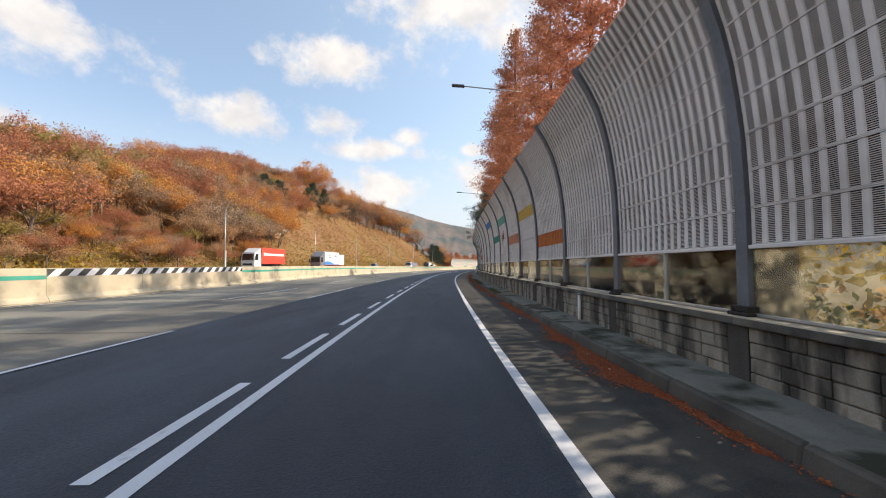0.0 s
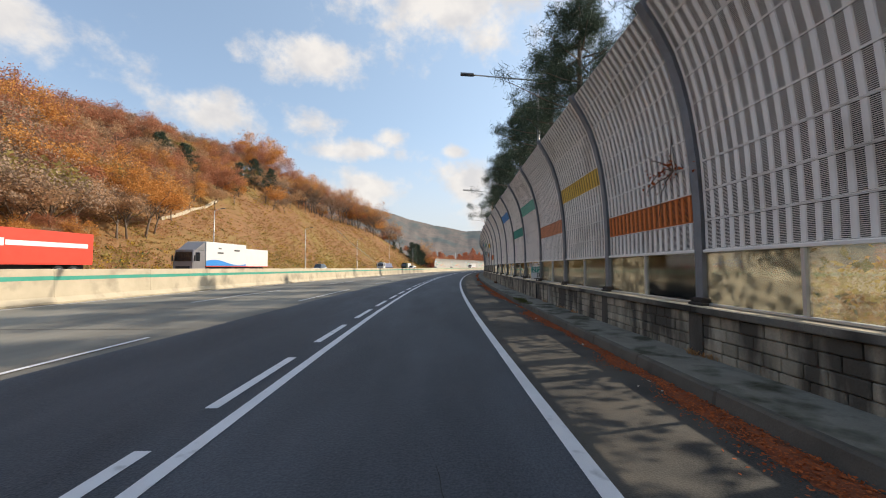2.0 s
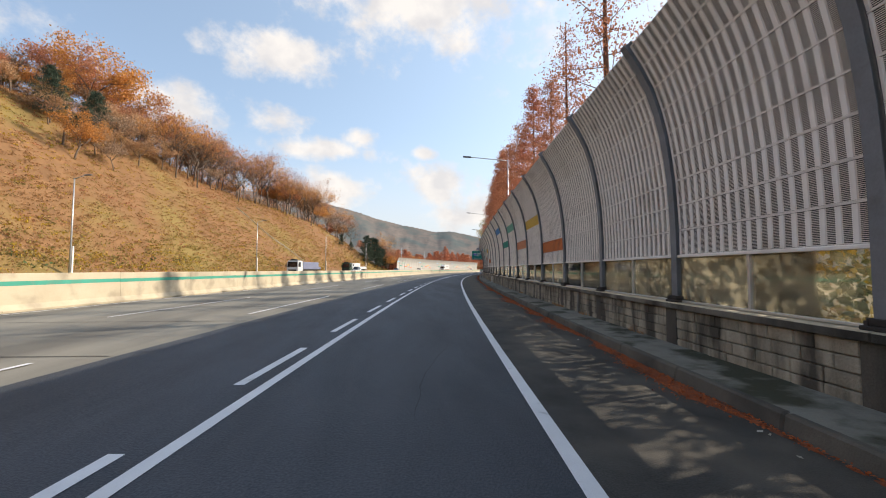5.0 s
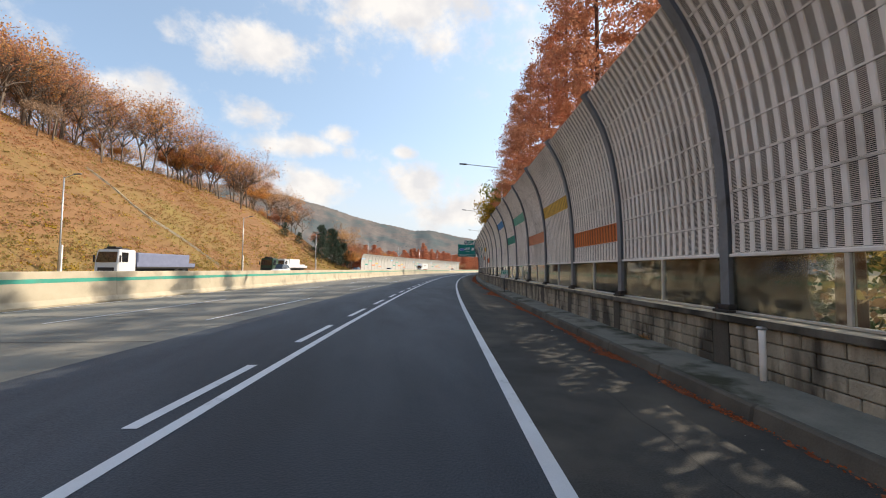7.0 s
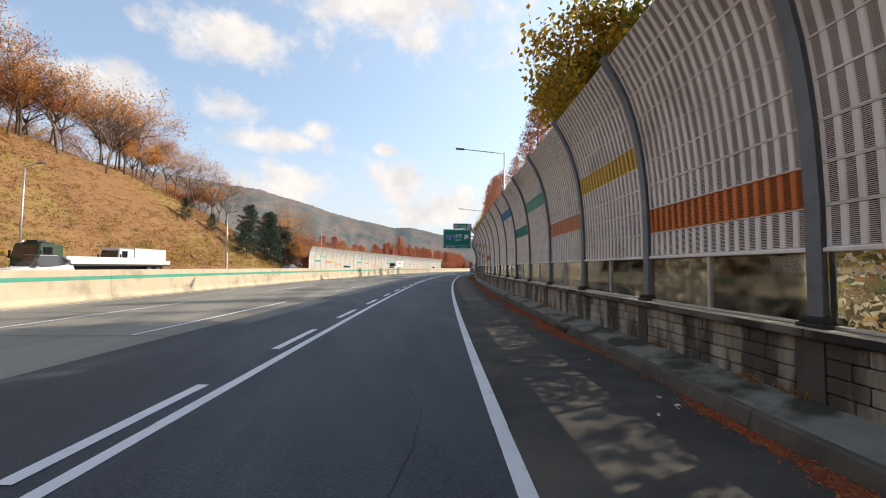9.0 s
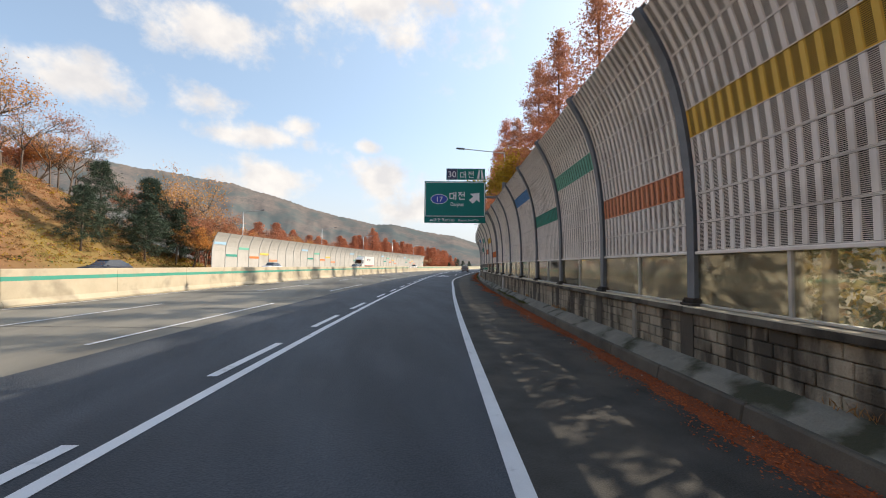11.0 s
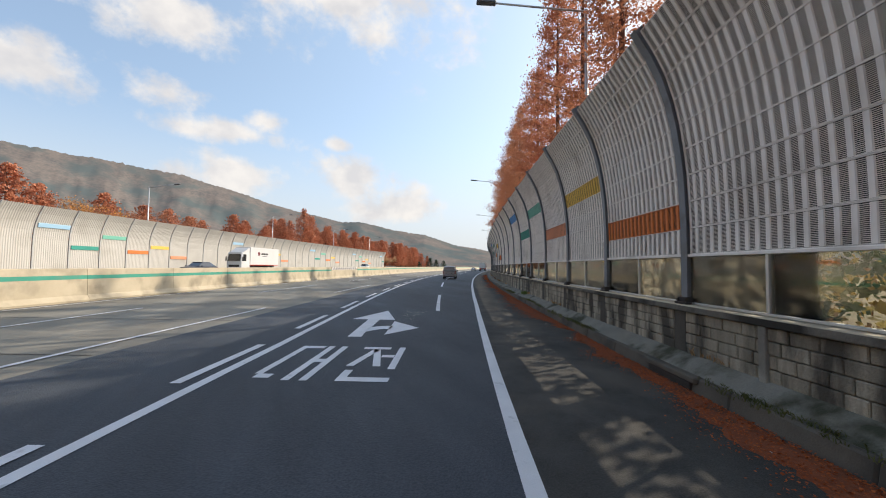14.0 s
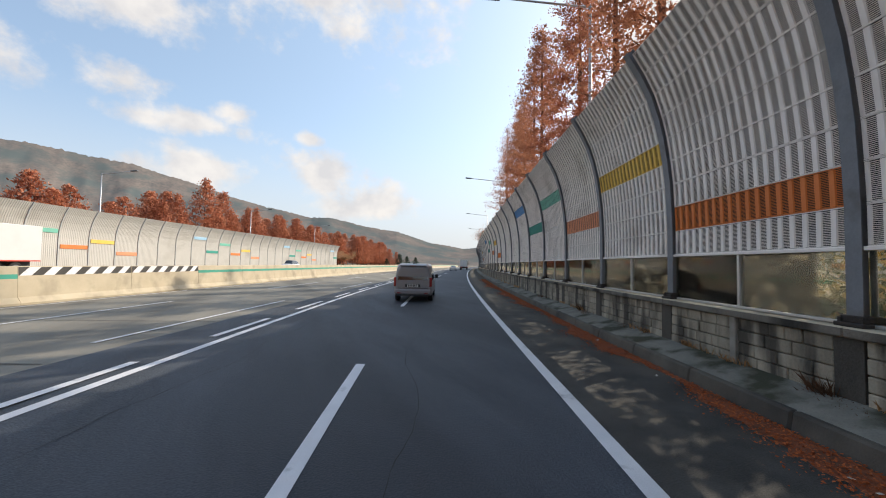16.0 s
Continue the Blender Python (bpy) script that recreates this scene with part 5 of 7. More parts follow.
def hill_tree(kind, s, u, scale):
    z = land(s, u) - 0.2
    if kind == "pine":
        put(HILL_PINE, fresh, s, u, z, rh.uniform(0, 360), scale, "dark green pine on the hillside", "tree", "hillside pines")
    else:
        put(rh.choice(HILL[kind]), fresh, s, u, z, rh.uniform(0, 360), scale, HILL_LABEL[kind], "tree", "hillside trees")


TREE_LINE = curve_u([(-80, 1.5), (60, 2.5), (78, 6), (95, 10), (110, 16), (125, 19), (150, 23), (185, 25), (200, 25), (250, 23), (285, 20), (300, 8)])
count = 0
while count < 660:
    s = rh.uniform(-70, 292)
    d = rh.uniform(2, 105) ** 1.0
    u = HILL_FOOT(s) - d
    line = TREE_LINE(s)
    if d < line or (d > line + 55 and rh.random() < 0.6):
        continue
    if d < line + 6 and rh.random() < 0.3:
        continue
    x = rh.random()
    patch = noise.noise(Vector((s * 0.025, u * 0.025, 12)))
    if s > 190:
        if d < line + 3 or rh.random() < 0.35:
            continue
        kind = "crest" if x < 0.74 else "twig" if x < 0.80 else "orange" if x < 0.88 else "rust"
    elif patch > 0.25 and x < 0.22 and d < line + 30 and s > 60:
        kind = "pine"
    else:
        kind = "rust" if x < 0.26 + 0.3 * patch else "brown" if x < 0.48 else "twig" if x < 0.76 else "orange" if x < 0.84 else "olive" if x < 0.90 else "bare"
    hill_tree(kind, s, u, rh.uniform(0.85, 1.25) * (1.15 if s < 95 else 1.0))
    count += 1
for i in range(230):  # the closed canopy of the nearer hillside
    s = rh.uniform(-45, 138)
    u = HILL_FOOT(s) - TREE_LINE(s) - rh.uniform(0, 48)
    hill_tree(rh.choice(("twig", "brown", "rust", "twig", "brown", "orange", "rust")), s, u, rh.uniform(0.8, 1.15) * (1.15 if s < 95 else 1.0))
for i in range(150):  # young growth along the wooded foot
    s = rh.uniform(-50, 74)
    hill_tree(rh.choice(("twig", "brown", "rust", "orange", "brown", "olive")), s, HILL_FOOT(s) - rh.uniform(1.0, 13), rh.uniform(0.32, 0.6))
# the evergreen group where the hill runs out, and the marked trees on the crest
for s, u, sc in ((272, -63, 0.9), (277, -66, 1.15), (281, -61.5, 0.95), (285, -65, 1.25), (288, -62, 1.0), (289, -69, 1.2), (293, -66, 1.1), (163, -92, 1.05), (118, -78, 1.1), (114, -81, 1.0), (170, -90, 1.0), (262, -72, 0.5), (268, -70, 0.45)):
    hill_tree("pine", s, u, sc)
for s, u, k, sc in ((172, -103, "rust", 1.5), (179, -104, "orange", 1.9), (185, -106, "orange", 2.1), (191, -105, "orange", 2.0), (197, -104, "rust", 1.9), (204, -102, "orange", 1.9), (210, -103, "brown", 1.8), (296, -64, "crest", 1.0), (293, -66, "crest", 1.05), (299, -67, "crest", 0.9), (295, -61.5, "brown", 1.0), (199, -88, "bare", 1.3), (241, -88, "rust", 1.3), (236, -85, "orange", 1.1), (232, -88, "orange", 1.0), (262, -85, "orange", 0.95), (275, -82, "bare", 1.0), (283, -79, "bare", 1.0), (294, -63.5, "rust", 1.35), (299, -65, "brown", 1.15), (303, -68, "rust", 1.2), (290, -60.5, "orange", 0.9), (137, -88, "rust", 1.0), (290, -74, "rust", 1.0)):
    hill_tree(k, s, u, sc * 1.15)
for i in range(30):  # the open row of tall trees along the crest
    s = 186 + i * 3.4 + rh.uniform(-1, 1)
    hill_tree("crest", s, HILL_FOOT(s) - TREE_LINE(s) - rh.uniform(0, 9), rh.uniform(0.92, 1.2) * (1.0 if s < 225 else 1.2 if s < 262 else 0.85))

# redwoods and orchards behind the far noise barrier
RED_F = [redwood(61, 17, 4200, 0.21, "brick", 1.0, 190, 3.9, False), redwood(62, 14, 3800, 0.21, "brick", 1.0, 170, 4.0, False)]
fresh |= set(RED_F)
rf = random.Random(8)
for s, u, sc in ((404, -66, 1.3), (413, -68, 1.22), (421, -66, 1.05), (428, -68, 1.1), (436, -66, 1.05), (444, -69, 1.1), (452, -67, 1.0), (397, -67, 1.0), (391, -65, 0.85)):
    put(RED_F[0], fresh, s, u, -0.3, rf.uniform(0, 360), sc, "tall brick-red redwood behind the far noise barrier", "tree", "far redwoods")
for i in range(72):
    s = 300 + i * 4.0 + rf.uniform(-2, 2)
    put(RED_F[1], fresh, s, -63.5 - rf.uniform(0, 9), -0.3, rf.uniform(0, 360), rf.uniform(0.75, 1.12) if s < 360 else rf.uniform(0.85, 1.15) if s < 395 else rf.uniform(0.95, 1.3), "rust-red redwood behind the far noise barrier", "tree", "far redwoods")
for i in range(70):  # the mixed growth between them
    s = 302 + i * 2.7 + rf.uniform(-2, 2)
    hill_tree(rf.choice(("rust", "orange", "brown", "rust", "olive", "brown")), s, -59 - rf.uniform(0, 10), rf.uniform(1.0, 1.35) if s < 345 else rf.uniform(0.75, 1.0))
for i in range(26):
    s = 300 + i * 13 + rf.uniform(-4, 4)
    hill_tree(rf.choice(("brown", "olive", "bare", "brown")), s, -78 - rf.uniform(0, 22), rf.uniform(0.9, 1.2))
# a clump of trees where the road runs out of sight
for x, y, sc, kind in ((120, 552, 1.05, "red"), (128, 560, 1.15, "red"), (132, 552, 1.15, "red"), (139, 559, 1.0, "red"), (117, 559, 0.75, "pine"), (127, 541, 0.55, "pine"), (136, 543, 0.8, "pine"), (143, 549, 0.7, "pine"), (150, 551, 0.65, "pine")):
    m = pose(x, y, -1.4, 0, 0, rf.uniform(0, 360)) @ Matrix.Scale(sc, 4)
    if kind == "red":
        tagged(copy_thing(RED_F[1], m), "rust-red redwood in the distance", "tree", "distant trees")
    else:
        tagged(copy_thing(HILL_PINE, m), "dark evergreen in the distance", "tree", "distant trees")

# shrubs: on the slope, and behind the glass of the noise barrier
def clumps(name, pos, size, per, leafsize, material, rng, tall=0.42):
    n = len(pos)
    c = np.repeat(pos, per, 0)
    sz = np.repeat(size, per)[:, None]
    off = rng.normal(0, 1, (n * per, 3)) * np.array([0.55, 0.55, tall]) * sz
    off[:, 2] = np.abs(off[:, 2])
    return scatter(name, c + off, np.repeat(size, per) * leafsize * rng.uniform(0.6, 1.4, n * per), material, rng=rng)


def slope_shrubs(kind, n, seed, smax, label, foot=False):
    r = np.random.default_rng(seed)
    pos, size = [], []
    while len(pos) < n:
        s, d = r.uniform(-60, 296), abs(r.normal(0, 4)) + 0.3 if foot else r.uniform(0.5, 60)
        if d > TREE_LINE(s) + 24:
            continue
        k = noise.noise(Vector((s * 0.05, d * 0.05, seed)))
        if k < r.uniform(-0.5, 0.4):
            continue
        u = HILL_FOOT(s) - d
        p = at(s, u, land(s, u))
        pos.append((p.x, p.y, p.z - 0.05))
        size.append(r.uniform(0.4, 1.0) * smax)
    name = kind + ("_verge_shrubs" if foot else "_shrubs")
    ob = new(name, clumps(name, np.array(pos), np.array(size), 14, 0.21, LEAF[kind], r, 0.42 if foot else 0.24))
    tagged(ob, label, "shrubs", kind="stuff")


slope_shrubs("dry", 20000, 3, 0.75, "dry rust-brown grass and shrubs on the slope")
slope_shrubs("brown", 2200, 6, 0.8, "brown leafless shrubs on the slope")
slope_shrubs("rust", 3000, 7, 0.7, "rust-red low shrubs on the slope")
slope_shrubs("olive", 5200, 4, 0.8, "olive and yellow shrubs on the slope")
slope_shrubs("olive", 2600, 24, 1.0, "olive and yellow-green scrub along the foot of the slope", True)
slope_shrubs("yellow", 1100, 25, 0.9, "yellow scrub along the foot of the slope", True)
slope_shrubs("green", 300, 26, 0.9, "green scrub along the foot of the slope", True)
slope_shrubs("yellow", 3000, 9, 0.8, "yellow shrubs on the slope")


def verge_shrubs(kind, n, seed, label):
    r = np.random.default_rng(seed)
    s = r.uniform(-25, 420, n)
    u = 2.3 + np.abs(r.normal(0, 2.0, n))
    z = np.array([land(a, b) for a, b in zip(s, u)]) - np.interp(s, [40, 60], [0.5, 0.0])
    ob = new(kind + "_undergrowth", clumps(kind + "_undergrowth", place_many(s, u, z), r.uniform(0.4, 1.1, n), 34, 0.085, LEAF[kind], r))
    tagged(ob, label, "undergrowth", kind="stuff")


def shade_thicket(kind, n, seed, label):
    """Taller scrub, its unseen upper clumps added to keep low sun off the glass."""
    r = np.random.default_rng(seed)
    pick = r.uniform(size=n)
    s = np.where(pick < 0.035, r.uniform(27, 86, n), np.where(pick < 0.085, r.uniform(-18, 6, n), r.uniform(86, 385, n)))
    u = 3.3 + r.uniform(0, 4.2, n)
    z = np.array([land(a, b) for a, b in zip(s, u)]) + r.uniform(0, 1, n) * (2.2 + 0.75 * u)
    ob = new(kind + "_thicket", clumps(kind + "_thicket", place_many(s, u, z), r.uniform(0.5, 1.2, n), 30, 0.125, LEAF[kind], r))
    tagged(ob, label, "undergrowth", kind="stuff")


def open_scrub(kind, n, seed, label):
    """Low sunlit scrub on the bank seen through the glass."""
    r = np.random.default_rng(seed)
    s, u = r.uniform(24, 100, n), 3.2 + r.uniform(0, 1, n) ** 0.7 * 12
    z = np.array([land(a, b) for a, b in zip(s, u)]) + r.uniform(0, 1, n) ** 1.6 * 2.6
    ob = new(kind + "_bank_scrub", clumps(kind + "_bank_scrub", place_many(s, u, z), r.uniform(0.4, 0.9, n), 26, 0.13, LEAF[kind], r))
    tagged(ob, label, "undergrowth", kind="stuff")


open_scrub("yellow", 700, 27, "yellow sunlit scrub on the bank behind the noise barrier")
open_scrub("olive", 800, 28, "olive sunlit scrub on the bank behind the noise barrier")
open_scrub("dry", 900, 29, "pale dry grass and scrub on the bank behind the noise barrier")
shade_thicket("green", 4800, 17, "dark green scrub behind the noise barrier")
shade_thicket("olive", 3600, 18, "olive scrub behind the noise barrier")
shade_thicket("dry", 1600, 19, "dry brown scrub behind the noise barrier")
shade_thicket("yellow", 900, 20, "yellowing scrub behind the noise barrier")
verge_shrubs("olive", 2200, 13, "olive undergrowth behind the noise barrier")
verge_shrubs("dry", 1500, 14, "dry brown undergrowth behind the noise barrier")
verge_shrubs("yellow", 900, 15, "yellow-leaved undergrowth behind the noise barrier")
verge_shrubs("green", 900, 16, "dark green undergrowth behind the noise barrier")

# ---- vehicles ----
def loft(bm, rings, cap=True):
    """Skin over rings of points."""
    rows = [[bm.verts.new(p) for p in r] for r in rings]
    for a, b in zip(rows, rows[1:]):
        n = len(a)
        for k in range(n):
            bm.faces.new((a[k], a[(k + 1) % n], b[(k + 1) % n], b[k]))
    if cap:
        bm.faces.new(rows[0][::-1])
        bm.faces.new(rows[-1])
    bmesh.ops.recalc_face_normals(bm, faces=bm.faces)


def wheel(parent, x, y, r, w):
    """A tyre and its rim, axle along x."""
    bm = bmesh.new()
    n = 20
    prof = [(-w / 2, r * 0.62), (-w / 2, r * 0.92), (-w * 0.36, r), (w * 0.36, r), (w / 2, r * 0.92), (w / 2, r * 0.62)]
    loft(bm, [[(px, pr * math.cos(k * math.tau / n), pr * math.sin(k * math.tau / n)) for k in range(n)] for px, pr in prof])
    ob = part("wheel", bm, M_TYRE, parent, m=pose(x, y, r))
    bm = bmesh.new()
    s = 1 if x > 0 else -1
    loft(bm, [[(s * px, pr * math.cos(k * math.tau / 16), pr * math.sin(k * math.tau / 16)) for k in range(16)] for px, pr in ((w * 0.3, r * 0.6), (w * 0.52, r * 0.6), (w * 0.52, r * 0.48), (w * 0.40, r * 0.30), (w * 0.5, r * 0.14), (w * 0.5, 0.01))])
    part("rim", bm, M_RIM, ob)
    return ob


def body_rings(stations):
    """Rings for a vehicle body along y: each station is (y, half width at the sill, half width at the roof, floor, belt, roof)."""
    rings = []
    for y, wl_, wr_, zf, zb, zr in stations:
        r = [(-wl_ * 0.94, y, zf), (-wl_, y, zf + 0.12), (-wl_, y, zb), (-(wl_ + wr_) / 2 - 0.0, y, (zb + zr) / 2), (-wr_, y, zr - 0.10), (-wr_ * 0.86, y, zr)]
        rings.append(r + [(-x, yy, z) for x, yy, z in reversed(r)])
    return rings


def minivan():
    """Tall people carrier seen from behind; its tail is at y = 0 and it points along +y."""
    van = new("minivan")
    bm = bmesh.new()
    loft(bm, body_rings([(0.0, 0.80, 0.66, 0.42, 0.98, 1.62), (0.05, 0.88, 0.72, 0.34, 0.98, 1.73), (0.35, 0.915, 0.77, 0.30, 0.98, 1.80), (2.6, 0.92, 0.78, 0.28, 0.98, 1.82), (3.3, 0.92, 0.74, 0.28, 0.98, 1.74), (4.1, 0.90, 0.66, 0.28, 0.97, 1.15), (4.75, 0.84, 0.62, 0.30, 0.80, 0.92), (4.95, 0.70, 0.55, 0.36, 0.66, 0.74)]))
    part("body", bm, M_CAR_SILVER, van, "silver-grey painted body")
    bm = bmesh.new()
    loft(bm, [[(-0.70, -0.012, 1.04), (0.70, -0.012, 1.04), (0.635, 0.03, 1.60), (-0.635, 0.03, 1.60)], [(-0.70, 0.10, 1.04), (0.70, 0.10, 1.04), (0.635, 0.14, 1.60), (-0.635, 0.14, 1.60)]])
    part("rear_window", bm, M_CARGLASS, van, "dark tinted rear window")
    part("rear_wiper", boxes((-0.28, -0.035, 1.07, 0.12, -0.015, 1.09)), M_TRIM, van)
    part("rear_bumper", boxes((-0.87, -0.10, 0.36, 0.87, 0.14, 0.60), bevel=0.05), M_CAR_SILVER, van)
    part("bumper_trim", boxes((-0.80, -0.09, 0.29, 0.80, 0.10, 0.37), bevel=0.02), M_TRIM, van, "dark lower bumper")
    part("tailgate_groove", boxes((-0.72, -0.014, 0.64, 0.72, 0.06, 0.655)), M_TRIM, van)
    part("plate_recess", boxes((-0.36, -0.022, 0.70, 0.36, 0.06, 0.84), bevel=0.01), M_TRIM, van)
    plate = part("number_plate", boxes((-0.26, -0.034, 0.715, 0.26, -0.02, 0.825), bevel=0.004), M_PLATE, van)
    part("plate_marks", boxes(*[(-0.21 + i * 0.07, -0.038, 0.735, -0.165 + i * 0.07, -0.034, 0.805) for i in range(6)]), M_TRIM, plate)
    for sx in (-1, 1):
        x0, x1 = sorted((sx * 0.76, sx * 0.905))
        part("tail_lamp", boxes((x0, -0.006, 0.72, x1, 0.20, 1.16), bevel=0.03), M_TAIL, van, "red upright tail lamp")
        x0, x1 = sorted((sx * 0.55, sx * 0.72))
        part("bumper_reflector", boxes((x0, -0.11, 0.42, x1, -0.09, 0.455)), M_TAIL, van)
        part("door_mirror", boxes((sx * 1.03 - 0.09, 3.35, 1.02, sx * 1.03 + 0.09, 3.47, 1.24), bevel=0.03), M_TRIM, van, "black door mirror")
        for y0, y1 in ((0.45, 1.55), (1.65, 2.55), (2.65, 3.3)):
            bm = bmesh.new()
            loft(bm, [[(sx * 0.925, y0, 1.03), (sx * 0.925, y1, 1.03), (sx * 0.845, y1 - 0.05, 1.42), (sx * 0.845, y0, 1.42)], [(sx * 0.85, y0, 1.03), (sx * 0.85, y1, 1.03), (sx * 0.79, y1 - 0.05, 1.42), (sx * 0.79, y0, 1.42)]])
            part("side_window", bm, M_CARGLASS, van)
        for y in (0.95, 3.95):
            wheel(van, sx * 0.80, y, 0.335, 0.22)
    part("roof_spoiler", boxes((-0.62, -0.05, 1.69, 0.62, 0.22, 1.735), bevel=0.015), M_CAR_SILVER, van)
    part("brake_light", boxes((-0.16, -0.056, 1.695, 0.16, -0.045, 1.72)), M_TAIL, van)
    part("antenna", boxes((-0.03, 0.5, 1.80, 0.03, 0.62, 1.87), bevel=0.01), M_TRIM, van)
    return van


van = minivan()
van.matrix_basis = stand(338.9, -7.22, lie(338.9, -7.2), 0.8) @ Matrix.Scale(1.12, 4)
tagged(van, "silver-grey minivan driving ahead in the exit lane", "van")

# ---- street lamps ----
def street_lamp(reach, height, with_box=False):
    """A tapered pole with one straight arm and a flat lantern; the arm points along -x."""
    lamp = new("street_lamp")
    bm = bmesh.new()
    tube(bm, [(0, 0, 0), (0, 0, height * 0.5), (0, 0, height)], 0.13, 10, 0.07)
    part("pole", bm, M_ALU, lamp)
    bm = bmesh.new()
    tube(bm, [(0.05, 0, height - 0.12), (-reach * 0.5, 0, height + 0.12), (-reach, 0, height + 0.36)], 0.055, 8, 0.045)
    part("arm", bm, M_ALU, lamp)
    bm = boxes((-0.95, -0.17, -0.07, 0.0, 0.17, 0.07), bevel=0.04)
    part("lantern", bm, M_LAMP, lamp, "flat dark lantern", m=pose(-reach + 0.1, 0, height + 0.36, 0, 4, 0))
    part("base_plate", boxes((-0.25, -0.25, 0, 0.25, 0.25, 0.05), bevel=0.01), M_ALU, lamp)
    if with_box:
        part("control_box", boxes((-0.17, -0.30, 0.6, 0.22, -0.10, 4.2), bevel=0.02), M_PANEL, lamp, "pale equipment box strapped to the pole")
    return lamp


_lamp = street_lamp(4.5, 14.4)
for i, s in enumerate((-24, 13.9, 54.5, 94, 136, 180, 216, 258, 298, 337.1, 376, 416, 456)):
    ob = _lamp if i == 0 else copy_thing(_lamp, Matrix())
    ob.matrix_basis = stand(s, 1.4, 0.36 + 1.3 * road_z(s))
    tagged(ob, "tall galvanised street lamp behind the noise barrier", "street lamp", "roadside street lamps")
_poles = street_lamp(1.5, 13.2, True), street_lamp(4.4, 13.6, True)
for i, (s, u) in enumerate(((-29, -45.5), (11.5, -45.5), (52.2, -46.4), (93.2, -49.2), (138, -55.2), (180.5, -56.4), (218.8, -56.4), (256, -56.4), (298, -55.2), (335, -55.2), (369, -55.2), (405, -55.2), (441, -55.2))):
    low = s < 290
    ob = _poles[0 if low else 1] if i in (0, 8) else copy_thing(_poles[0 if low else 1], Matrix())
    ob.matrix_basis = stand(s, u, max(0.0, land(s, u)), 180) @ Matrix.Scale(0.87 if s < 100 else 1.0, 4)
    tagged(ob, "tall galvanised street lamp beside the oncoming lanes", "street lamp", "far street lamps")

# ---- direction sign over the shoulder ----
def glyphs(name, text, size, material, parent, m, squeeze=1.0, depth=0.004):
    """Latin letters and figures as a flat mesh."""
    cu = bpy.data.curves.new(name, "FONT")
    cu.body, cu.size, cu.extrude, cu.align_x = text, size, depth, "CENTER"
    tmp = new(name, cu)
    bpy.context.view_layer.update()
    me = bpy.data.meshes.new_from_object(tmp.evaluated_get(bpy.context.evaluated_depsgraph_get()))
    bpy.data.objects.remove(tmp)
    for v in me.vertices:
        v.co.x *= squeeze
    me.materials.clear()
    me.materials.append(material)
    return part(name, me, None, parent, m=m)


def strokes(lines, width, depth=0.01):
    """Letter strokes in the x-z plane, each from point to point."""
    bm = bmesh.new()
    for x0, z0, x1, z1 in lines:
        d = Vector((x1 - x0, 0, z1 - z0))
        n = Vector((-d.z, 0, d.x)).normalized() * width / 2
        e = d.normalized() * width * 0.3
        a, b = Vector((x0, 0, z0)) - e, Vector((x1, 0, z1)) + e
        f = [bm.verts.new(p) for p in (a - n, b - n, b + n, a + n)]
        g = [bm.verts.new(p.co + Vector((0, -depth, 0))) for p in f]
        bm.faces.new(f[::-1])
        bm.faces.new(g)
        for k in range(4):
            bm.faces.new((f[k], f[(k + 1) % 4], g[(k + 1) % 4], g[k]))
    bmesh.ops.recalc_face_normals(bm, faces=bm.faces)
    return bm


DAE = [(0, 0.05, 0, 0.75), (0, 0.75, 0.34, 0.75), (0, 0.05, 0.38, 0.10), (0.52, -0.05, 0.52, 0.92), (0.78, -0.08, 0.78, 0.95), (0.52, 0.45, 0.78, 0.45)]
JEON = [(0.0, 0.85, 0.46, 0.85), (0.23, 0.85, 0.02, 0.40), (0.23, 0.72, 0.46, 0.40), (0.50, 0.60, 0.74, 0.60), (0.74, 0.32, 0.74, 0.95), (0.16, 0.26, 0.16, 0.0), (0.16, 0.0, 0.80, 0.0)]
YEOK = [(0.08, 0.72, 0.20, 0.88), (0.20, 0.88, 0.34, 0.84), (0.34, 0.84, 0.38, 0.66), (0.38, 0.66, 0.24, 0.52), (0.24, 0.52, 0.10, 0.58), (0.10, 0.58, 0.08, 0.72), (0.48, 0.78, 0.74, 0.78), (0.48, 0.60, 0.74, 0.60), (0.74, 0.40, 0.74, 0.95), (0.12, 0.30, 0.74, 0.30), (0.74, 0.30, 0.74, -0.06)]


def shifted(lines, x, z, k, kx=None):
    kx = kx or k
    return [(x + a * kx, z + b * k, x + c * kx, z + d * k) for a, b, c, d in lines]


